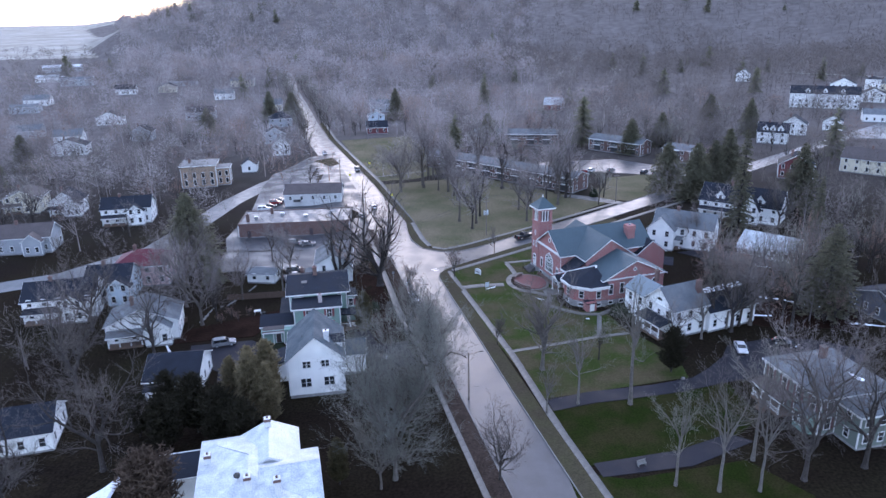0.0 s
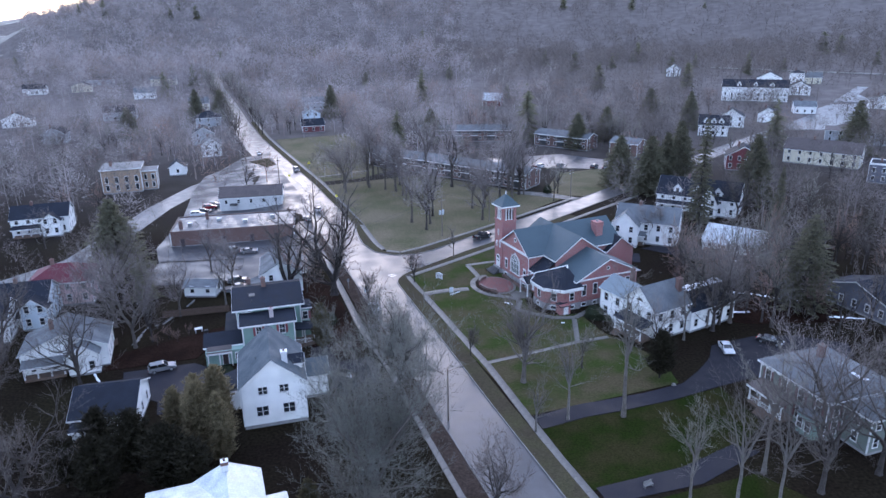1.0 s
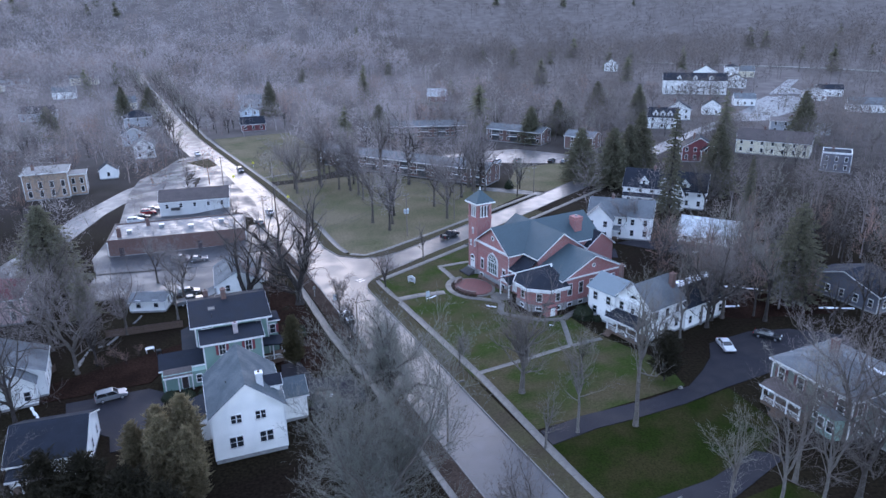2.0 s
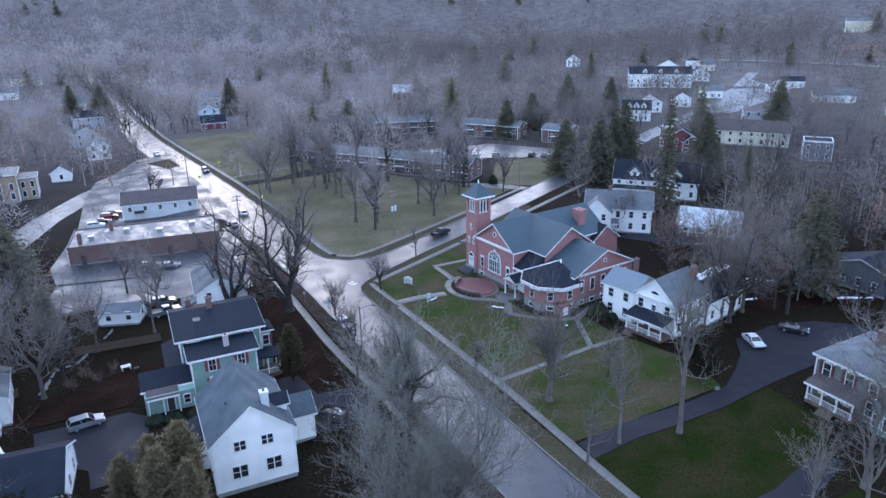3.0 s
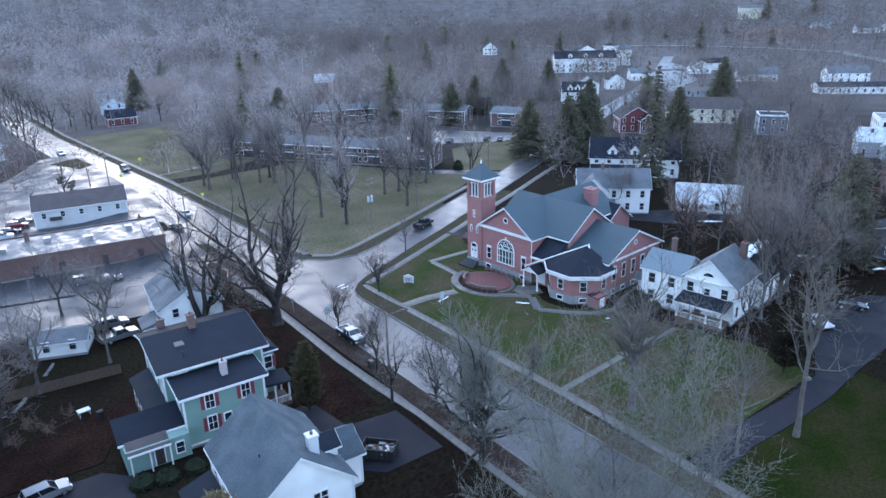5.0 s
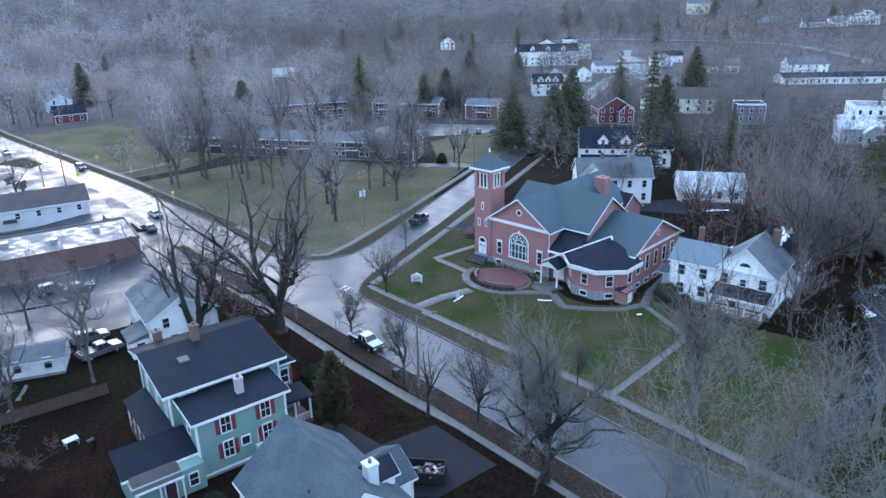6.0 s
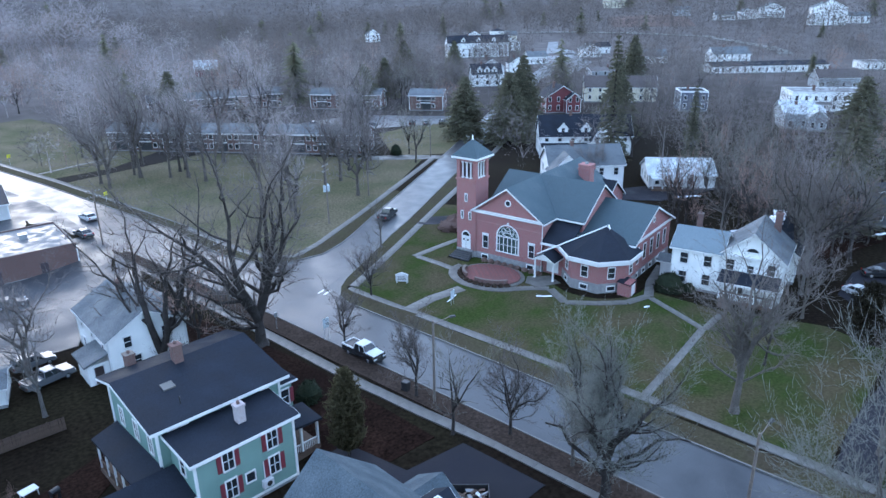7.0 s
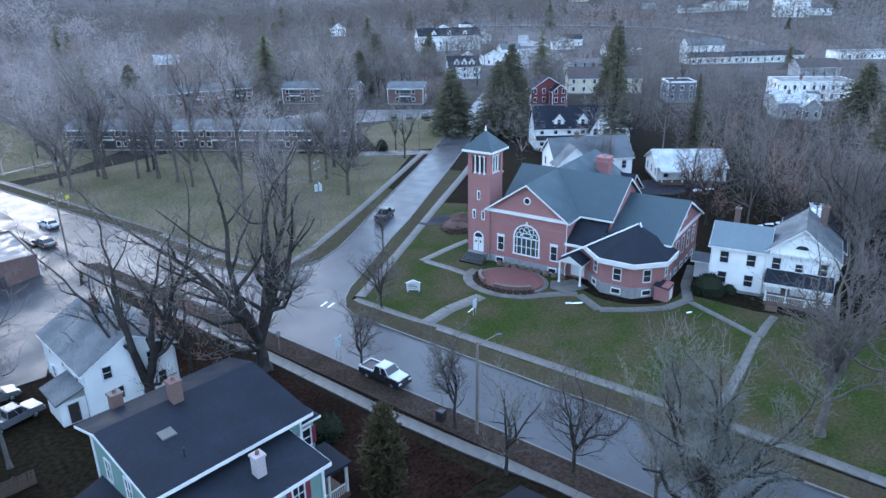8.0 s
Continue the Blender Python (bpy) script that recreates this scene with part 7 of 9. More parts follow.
HUGE = tree_meshes(92, "bark_pale", "twig_light", height=27, spread=0.48, fork=0.2, leaders=7, density=1.5, levels=5, trunk_r=0.36)
BIG = [tree_meshes(11, "bark", "twig", height=24, spread=0.6, fork=0.2, leaders=4, density=1.35, levels=5), tree_meshes(12, "bark_dark", "twig_dark", height=25, spread=0.5, fork=0.22, leaders=4, density=1.0, levels=5),
       tree_meshes(13, "bark", "twig", height=23, spread=0.78, fork=0.13, leaders=5, density=1.7, levels=5, trunk_r=0.5)]
MID = [tree_meshes(21, "bark_dark", "twig_dark", height=11, spread=0.5, fork=0.28, leaders=4, density=1.1, levels=5), tree_meshes(22, "bark_brown", "twig", height=11, spread=0.6, fork=0.25, leaders=4, density=1.2, levels=5),
       tree_meshes(23, "bark_dark", "twig_dark", height=11, spread=0.7, fork=0.22, leaders=5, density=1.0, levels=5)]
SLIM = [tree_meshes(31, "bark_dark", "twig", height=14, spread=0.22, fork=0.35, leaders=3, density=0.8), tree_meshes(32, "bark", "twig_dark", height=14, spread=0.3, fork=0.3, leaders=3, density=0.8)]
OLD = old_tree(41, "bark_dark", "twig_light")

LIGHT = [light_meshes(11, "bark_dark", "twig_dark", height=24, spread=0.6, fork=0.2, leaders=4, density=1.0, levels=5), light_meshes(12, "bark_brown", "twig_mid", height=25, spread=0.5, fork=0.22, leaders=4, density=1.0, levels=5),
         light_meshes(33, "bark_dark", "twig", height=20, spread=0.35, fork=0.35, leaders=3, density=1.0, levels=5), light_meshes(34, "bark_brown", "twig_mid", height=18, spread=0.6, fork=0.3, leaders=4, density=0.9, levels=5)]
# the paler park twigs carry mist in their colour
PARK = [light_meshes(33, "bark_brown", "twig_mid", height=21, spread=0.35, fork=0.35, leaders=3, density=0.92, levels=5), light_meshes(34, "bark_brown", "twig_mid", height=19, spread=0.55, fork=0.3, leaders=4, density=0.85, levels=5), light_meshes(35, "bark_dark", "twig_far", height=22, spread=0.5, fork=0.26, leaders=4, density=0.85, levels=5)]
FORKED = [tree_meshes(71, "bark_dark", "twig_dark", height=26, spread=0.55, fork=0.13, leaders=5, density=0.95, levels=5, trunk_r=0.85), tree_meshes(72, "bark_dark", "twig_dark", height=21, spread=0.6, fork=0.06, leaders=4, density=0.85, levels=5, trunk_r=0.75)]
STRAIGHT = [tree_meshes(81, "bark_pale", "twig", height=21, spread=0.42, fork=0.45, leaders=4, density=0.8, levels=5, trunk_r=0.3), tree_meshes(82, "bark", "twig_dark", height=17, spread=0.5, fork=0.4, leaders=4, density=0.8, levels=5, trunk_r=0.24)]
STOUT = tree_meshes(83, "bark_pale", "twig_dark", height=18, spread=0.24, fork=0.24, leaders=6, density=0.85, levels=5, trunk_r=0.48)

NEAR_TREES = [
    (FORKED[0], -15.6, 156.2, 1.0, "big bare tree forked low into thick spreading limbs"),
    (FORKED[1], -26.2, 161.0, 1.0, "big bare many-stemmed tree beside the small white house"),
    (MID[0], -6.6, 135.0, 0.85, "small bare street tree with dark branches"),
    (MID[2], -2.9, 124.0, 0.9, "small bare street tree with spreading branches"),
    (MID[0], -8.0, 148.6, 0.75, "small bare street tree by the parked pickup"),
    (OLD, -2.5, 112.2, 1.0, "old gnarled street tree with stubby limbs"),
    (MID[1], -1.4, 117.0, 0.9, "bare grey street tree on the verge"),
    (MID[2], 7.9, 82.2, 1.0, "bare rounded street tree on the verge"),
    (MID[1], -8.9, 82.4, 1.05, "bare tree with a dark trunk in the front yard"),
    (HUGE, -7.0, 84.2, 0.97, "huge wide pale bare tree in the front yard"),
    (STRAIGHT[0], 31.0, 101.4, 1.1, "tall bare tree with a straight pale trunk on the lawn"),
    (STRAIGHT[1], 22.4, 101.6, 0.9, "tall bare tree at the drive's edge"),
    (SLIM[1], 16.8, 99.2, 0.72, "slim bare tree by the pavement"),
    (STOUT, 18.0, 113.5, 1.0, "bare tree with a thick pale trunk on the church lawn"),
    (MID[0], 10.4, 123.7, 0.55, "young bare tree by the pavement"),
    (SLIM[1], 13.3, 176.6, 0.62, "young bare tree by the side street"),
    (MID[2], 2.4, 160.6, 0.72, "small bare tree at the street corner"),
    (STRAIGHT[0], 32.1, 80.5, 0.72, "pale bare tree in the front garden"),
    (STRAIGHT[1], 37.6, 79.2, 1.05, "tall bare tree in the front garden"),
    (STRAIGHT[1], 43.1, 79.1, 1.0, "tall bare tree with a dark trunk in the front garden"),
    (BIG[1], 50.2, 81.4, 0.78, "tall bare tree before the grey house"),
    (STRAIGHT[0], 45.0, 86.0, 0.9, "bare tree with a pale trunk before the grey house"),
    (BIG[1], -51.0, 87.4, 0.85, "tall leaning bare tree over the back yard"),
    (LIGHT[0], -60.0, 78.0, 0.8, "bare tree in the dark back yard"),
    (LIGHT[0], -66.0, 110.0, 0.85, "bare tree among back yards"),
    (LIGHT[0], -57.0, 122.0, 0.8, "bare tree among back yards"),
    (LIGHT[1], -53.0, 138.0, 0.75, "dark bare tree at the yard fence"),
    (LIGHT[1], -48.0, 152.0, 0.6, "bare tree behind the board fence"),
    (LIGHT[1], -40.0, 168.0, 0.6, "bare tree at the car park's edge"),
    (LIGHT[3], -47.0, 178.0, 0.7, "bare tree at the car park's edge"),
    (SLIM[1], -39.5, 157.0, 0.9, "slim bare tree by the parked cars"),
    (SLIM[1], 51.0, 125.0, 0.95, "slim bare tree beside the white house"),
    (SLIM[0], 54.5, 128.5, 1.0, "slim bare tree at the wood's edge"),
    (SLIM[1], 57.5, 129.5, 1.05, "slim bare tree at the wood's edge"),
    (SLIM[0], 60.5, 130.5, 1.0, "slim bare tree at the wood's edge"),
    (LIGHT[3], 44.0, 121.0, 0.6, "bare tree by the porch"),
    (LIGHT[2], 29.0, 117.0, 0.4, "young bare tree on the lawn"),
    (LIGHT[0], 58.0, 128.0, 0.85, "bare tree at the wood's edge"),
    (LIGHT[1], 63.0, 131.0, 0.8, "dark bare tree at the wood's edge"),
    (LIGHT[2], 70.0, 128.0, 0.9, "tall bare tree at the car park's end"),
    (LIGHT[1], -60.0, 148.0, 0.8, "dark bare tree behind the stone wall"),
    (LIGHT[0], -64.0, 160.0, 0.8, "bare tree behind the stone wall"),
    (LIGHT[3], -72.0, 118.0, 1.0, "dark bare tree among back yards"),
    (LIGHT[0], -76.0, 136.0, 0.8, "bare tree among back yards"),
    (LIGHT[1], 57.0, 92.0, 0.8, "dark bare tree beside the grey house"),
    (LIGHT[0], 60.0, 84.0, 0.9, "tall bare tree beside the grey house"),
    (LIGHT[1], -16.0, 245.5, 0.8, "big bare park tree"),
    (LIGHT[1], 25.3, 207.0, 0.8, "tall bare park tree with a dark trunk"),
    (LIGHT[3], 66.0, 178.5, 0.7, "dark bare tree before the white house"),
    (LIGHT[0], 98.0, 196.0, 0.7, "wide bare tree among the houses"),
]
for kind, x, y, scale, label in NEAR_TREES:
    plant(kind, x, y, label, scale)

rng = random.Random(5)
for k in range(25):
    for attempt in range(20):
        x, y = rng.uniform(-18, 44), rng.uniform(196, 266)
        if 0.83 * x + 193 < y < 285 - 0.95 * x - 8 and near_line(MAIN, x, y)[0] > 12:
            break
    plant(rng.choice(PARK), x, y, "tall bare tree in the park", rng.uniform(0.8, 1.25), group="park trees")


# conifers: whorls of drooping sprays
def conifer_meshes(seed, height, width, mat, droop=0.25, dense=1.0, columnar=False):
    rng = random.Random(seed)
    wood = [((0, 0, -0.3), (0, 0, height * 0.5), height * 0.018, height * 0.011), ((0, 0, height * 0.5), (0, 0, height), height * 0.011, 0.02)]
    sprays = []
    z = height * (0.06 if columnar else 0.12)
    while z < height * 0.985:
        t = z / height
        reach = width * ((1 - t) ** 0.6 if not columnar else min(1, 2.2 * (1 - t)) ** 0.6) * rng.uniform(0.75, 1.1)
        n = int((9 if not columnar else 12) * dense * (0.5 + 0.5 * (1 - t))) + 3
        a0 = rng.uniform(0, 6.28)
        for k in range(n):
            a = a0 + 2 * math.pi * k / n + rng.uniform(-0.25, 0.25)
            L = reach * rng.uniform(0.7, 1.1)
            dz = -L * droop + rng.uniform(-0.2, 0.2) if not columnar else L * 0.9
            tip = Vector((math.cos(a) * L, math.sin(a) * L, z + dz))
            root = Vector((0, 0, z))
            wood.append((tuple(root), tuple(tip), 0.03, 0.01))
            m = int((7 * dense + L * 2.2) * (2.6 if columnar else 1.0))
            for j in range(m):
                u = 0.25 + 0.75 * (j + rng.random()) / m
                p = root.lerp(tip, u)
                w = 0.16 * L + 0.28
                q = p + Vector((rng.uniform(-w, w), rng.uniform(-w, w), rng.uniform(-0.55, 0.25) if not columnar else rng.uniform(0.0, 0.6)))
                sprays.append((tuple(p), tuple(q), rng.uniform(0.1, 0.2) if not columnar else rng.uniform(0.045, 0.09), 0))
        z += height * 0.03 * rng.uniform(0.8, 1.3)
    v, t, q = branch_arrays(wood, 5, False)
    trunk = raw_mesh("trunk", "bark_dark", v, quads=q)
    v, t = slivers([(a, b, r * 1.25, 0) for a, b, r, _ in sprays], seed)
    return trunk, raw_mesh("crown", mat, v, tris=t)


SPRUCE = [conifer_meshes(51, 18, 8.4, "needle", dense=1.9), conifer_meshes(52, 19, 7.0, "needle", droop=0.3, dense=1.8)]
SPIRE = conifer_meshes(58, 31, 4.6, "needle", droop=0.3, dense=1.5)
PINE = conifer_meshes(59, 25, 9.6, "needle", droop=0.2, dense=1.6)
CEDAR = conifer_meshes(53, 12, 2.3, "cedar", columnar=True, dense=1.2)
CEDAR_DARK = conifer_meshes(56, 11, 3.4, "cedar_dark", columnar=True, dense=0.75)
CEDAR_BROWN = conifer_meshes(57, 9, 3.0, "cedar_brown", columnar=True, dense=1.1)
SLENDER = conifer_meshes(55, 9.4, 1.75, "cedar_mid", columnar=True, dense=1.1)
CONIFERS = [
    (CEDAR, -29.6, 103.2, 1.1, "pointed olive-brown cedar by the drive"), (CEDAR, -32.8, 103.8, 0.98, "pointed olive-brown cedar by the drive"), (CEDAR, -35.8, 103.2, 0.85, "pointed olive-brown cedar by the drive"), (CEDAR, -31.6, 99.8, 1.05, "pointed olive-brown cedar by the drive"), (CEDAR, -28.6, 98.6, 0.95, "pointed olive-brown cedar by the drive"),
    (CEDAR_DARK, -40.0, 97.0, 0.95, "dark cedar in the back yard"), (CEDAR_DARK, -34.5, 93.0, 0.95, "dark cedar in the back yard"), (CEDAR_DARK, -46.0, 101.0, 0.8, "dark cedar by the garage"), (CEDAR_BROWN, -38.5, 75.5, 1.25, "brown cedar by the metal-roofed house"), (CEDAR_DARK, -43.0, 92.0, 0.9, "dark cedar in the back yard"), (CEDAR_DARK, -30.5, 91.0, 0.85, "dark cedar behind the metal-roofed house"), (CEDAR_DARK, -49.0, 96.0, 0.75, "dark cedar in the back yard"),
    (SLENDER, -16.6, 131.4, 1.0, "pointed dark evergreen beside the drive"), (SLENDER, -15.0, 83.6, 0.8, "pointed evergreen beside the metal-roofed house"),
    (SPRUCE[0], -68.0, 176.0, 1.15, "tall olive-brown spruce behind the houses"), (SPRUCE[1], -58.0, 162.0, 0.5, "small dark spruce behind the fence"),
    (SPIRE, 83.4, 190.0, 1.0, "very tall slender ragged spruce between houses"), (SPIRE, 101.0, 181.0, 0.62, "slender ragged spruce behind the shed"), (PINE, 80.0, 134.5, 0.84, "broad olive pine behind the white houses"),
    (SPRUCE[0], 84.0, 228.0, 1.1, "tall dark spruce by the side street"), (SPRUCE[1], 91.0, 232.0, 1.05, "tall dark spruce by the side street"), (SPRUCE[0], 78.0, 240.0, 1.0, "tall dark spruce by the side street"),
    (SPRUCE[1], 112.0, 214.0, 1.15, "tall ragged spruce behind the houses"), (SPRUCE[0], 118.0, 140.0, 1.0, "dark spruce in the wood"), (SPRUCE[0], 108.0, 132.0, 0.9, "dark spruce in the wood"),
    (SPRUCE[0], 143.0, 163.0, 1.1, "broad dark pine beyond the wood"), (SPRUCE[1], 186.0, 272.0, 1.2, "tall pine among the far houses"), (SPRUCE[1], 98.0, 238.0, 1.2, "tall ragged pine by the side street"),
    (SPRUCE[0], 82.0, 306.0, 0.9, "dark pine by the apartments"), (SPRUCE[0], 100.0, 322.0, 0.9, "dark pine by the apartments"), (SPRUCE[1], 150.0, 345.0, 1.0, "dark pine on the slope"), (SPRUCE[0], 140.0, 372.0, 1.0, "dark pine on the slope"),
    (SPRUCE[0], -92.0, 420.0, 1.0, "dark pine by the far street"), (SPRUCE[1], -108.0, 430.0, 1.0, "dark pine by the far street"), (SPRUCE[0], -130.0, 380.0, 0.9, "dark pine among the houses"), (SPRUCE[0], -185.0, 300.0, 0.9, "dark pine among the houses"),
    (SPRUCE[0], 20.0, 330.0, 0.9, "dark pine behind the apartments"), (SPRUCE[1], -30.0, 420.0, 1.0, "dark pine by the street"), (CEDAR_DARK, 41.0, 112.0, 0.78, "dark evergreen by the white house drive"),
]
for kind, x, y, scale, label in CONIFERS:
    if scale:
        plant(kind, x, y, label, scale, name="conifer")


# rounded evergreen shrubs
def shrub(x, y, r, h, label, mat="shrub", seed=0):
    rng = random.Random(int(x * 31 + y * 7) + seed)
    segs = []
    for k in range(int(170 * r)):
        a, e = rng.uniform(0, 6.28), math.acos(rng.uniform(-0.15, 1))
        d = Vector((math.sin(e) * math.cos(a) * r, math.sin(e) * math.sin(a) * r, math.cos(e) * h))
        p = d * rng.uniform(0.6, 0.88)
        q = d * rng.uniform(0.94, 1.1) + Vector((rng.uniform(-0.1, 0.1), rng.uniform(-0.1, 0.1), rng.uniform(-0.1, 0.1)))
        segs.append((tuple(p), tuple(q), 0.16, 0))
    core = [((0, 0, -0.1), (0, 0, h * 0.45), r * 0.72, r * 0.85), ((0, 0, h * 0.45), (0, 0, h * 0.88), r * 0.85, r * 0.4)]
    v, t, q = branch_arrays(segs, 4, True)
    v2, t2, q2 = branch_arrays(core, 9, False)
    top = len(v) + np.array([[9 + 18 + i for i in range(9)]])
    me = raw_mesh("shrub", mat, np.concatenate([v, v2]), tris=t, quads=q2 + len(v))
    ob = tagged(new("shrub", me), label, "shrub")
    ob.matrix_basis = pose(x, y, gz(x, y))
    return ob


shrub(37.6, 137.0, 2.2, 2.7, "large clipped dark evergreen shrub")
shrub(39.6, 135.2, 1.0, 1.2, "low dark shrub against the house")
shrub(-15.8, 142.0, 1.5, 2.3, "round dark evergreen by the porch")
shrub(-33.5, 125.8, 1.5, 1.3, "dark hedge by the back porch")
shrub(-36.0, 126.0, 1.5, 1.3, "dark hedge by the back porch")
shrub(-30.6, 126.4, 1.3, 1.2, "dark hedge by the back porch")
shrub(51.5, 234.6, 1.6, 3.0, "clipped dark shrub at the apartment corner")
for k in range(9):
    t = k / 8
    shrub(24.4 + 3.0 * t - 0.9, 161.6 - 9.4 * t, 0.55, 0.6, "low brown planting along the church wall", "russet", k)
shrub(28.5, 177.5, 2.6, 1.8, "russet hedge by the side street", "russet")
shrub(31.5, 179.8, 2.4, 1.7, "russet hedge by the side street", "russet")
for k in range(13):
    a = radians(188 + 11.5 * k)
    lx, ly = 5.0 * math.cos(a), 4.0 * math.sin(a)
    shrub(20.6 + 0.316 * lx + 0.949 * ly, 156.2 - 0.949 * lx + 0.316 * ly, 0.5, 0.5, "low dead planting round the brick terrace", "dead_plant", k)
shrub(-15.0, 119.0, 1.3, 1.2, "dark shrub beside the drive")


# ---- woods and far trees ----
def low_tree(seed, height, spread, twig=0.03):
    wood, twigs = grow(seed, height=height, spread=spread, fork=0.25, leaders=4, density=0.72, levels=4)
    big = [s for s in wood if s[2] > 0.05]
    fine = [(a, b, max(r * 1.3, twig), 0) for a, b, r, _ in wood if r <= 0.05] + [(a, b, max(r * 1.6, twig), 0) for a, b, r, _ in twigs]
    return big, fine


def free_spot(x, y):
    if near_line(MAIN, x, y)[0] < (9 if y < 430 else 5.6) or near_line(SIDE, x, y)[0] < 7 or near_line(FORK, x, y)[0] < 7:
        return False
    if near_line([(200, 336), (290, 425)], x, y)[0] < 14 or near_line([(414, 455), (428, 410), (399, 343)], x, y)[0] < 9:
        return False
    return not any(abs(x - hx) < hw and abs(y - hy) < hw for hx, hy, hw in KEEP)


KEEP = [(30, 155, 24), (48, 130, 12), (-26, 138, 14), (-22, 113, 12), (-46, 208, 22), (-46, 236, 14), (14, 226, 34), (60, 112, 16), (36, 96, 16), (-24, 76, 18), (64, 280, 26), (70, 244, 14), (-60, 280, 14), (-46, 180, 16), (-46, 126, 10), (60, 96, 12)]
KEEP += [(-26, 305, 20), (-34, 340, 16), (-68, 176, 8), (-64, 166, 6), (-88, 150, 16), (112, 236, 14), (134, 242, 13), (152, 216, 13), (180, 200, 16), (104, 200, 10)]
KEEP += [(o[0] + o[3] / 2, o[1] + o[4] / 2 - 3, max(o[3], o[4]) * 0.5 + 4) for o in OTHERS] + [(-94, 264, 15)]
FAR = [low_tree(s, 13, 0.6) for s in (61, 62, 63, 64)]
FAR_MESH = []
for big, fine in FAR:
    v, t, q = branch_arrays(big, 4, False)
    trunk = raw_mesh("trunk", "bark_dark", v, quads=q)
    v, t = slivers(fine)
    FAR_MESH.append([trunk] + [raw_mesh("crown", tw, v, tris=t) for tw in ("twig", "twig_dark", "russet")])

# street trees closing over the far end of the main street
for k, (x, y) in enumerate(offset_line(MAIN[8:13], 7.0)[18::7] + offset_line(MAIN[8:13], -7.0)[6::6]):
    plant((FAR_MESH[k % 4][0], FAR_MESH[k % 4][1 + k % 2]), x, y, "bare street tree along the far main street", (1.25, 1.05, 1.4)[k % 3], group="far street trees")
rng = random.Random(9)
count = 0
while count < 180:
    x, y = rng.uniform(-190, 210), rng.uniform(120, 400)
    if not free_spot(x, y) or abs(x - (0 if y > 260 else 10)) < (15 if y < 260 else 0):
        continue
    k = rng.randrange(4)
    plant((FAR_MESH[k][0], FAR_MESH[k][1 + (0 if rng.random() < 0.55 else 1 if rng.random() < 0.8 else 2)]), x, y, "bare winter tree among the houses", rng.uniform(0.6, 1.15), group="town trees", tall=rng.uniform(0.9, 1.15))
    count += 1
for x, y, sc in ((-45.5, 139.5, 0.3), (-47.5, 141.0, 0.34), (-44.0, 142.5, 0.26), (-49.0, 138.5, 0.3)):
    plant((FAR_MESH[0][0], FAR_MESH[0][3]), x, y, "low russet bush in the brown yard", sc, name="bush", tall=0.7)
# the wood's edge east of the white house
count = 0
while count < 46:
    x, y = rng.uniform(60, 112), rng.uniform(118, 168)
    if abs(x - 92) < 12 and abs(y - 136) < 9 or y < 128 and x < 84 or near_line([(78, 178), (100, 176)], x, y)[0] < 10:
        continue
    k = rng.randrange(4)
    plant((FAR_MESH[k][0], FAR_MESH[k][rng.choice((1, 2, 2, 3))]), x, y, "slender bare tree of the wood", rng.uniform(0.6, 1.0), group="wood's edge trees", tall=1.2)
    count += 1


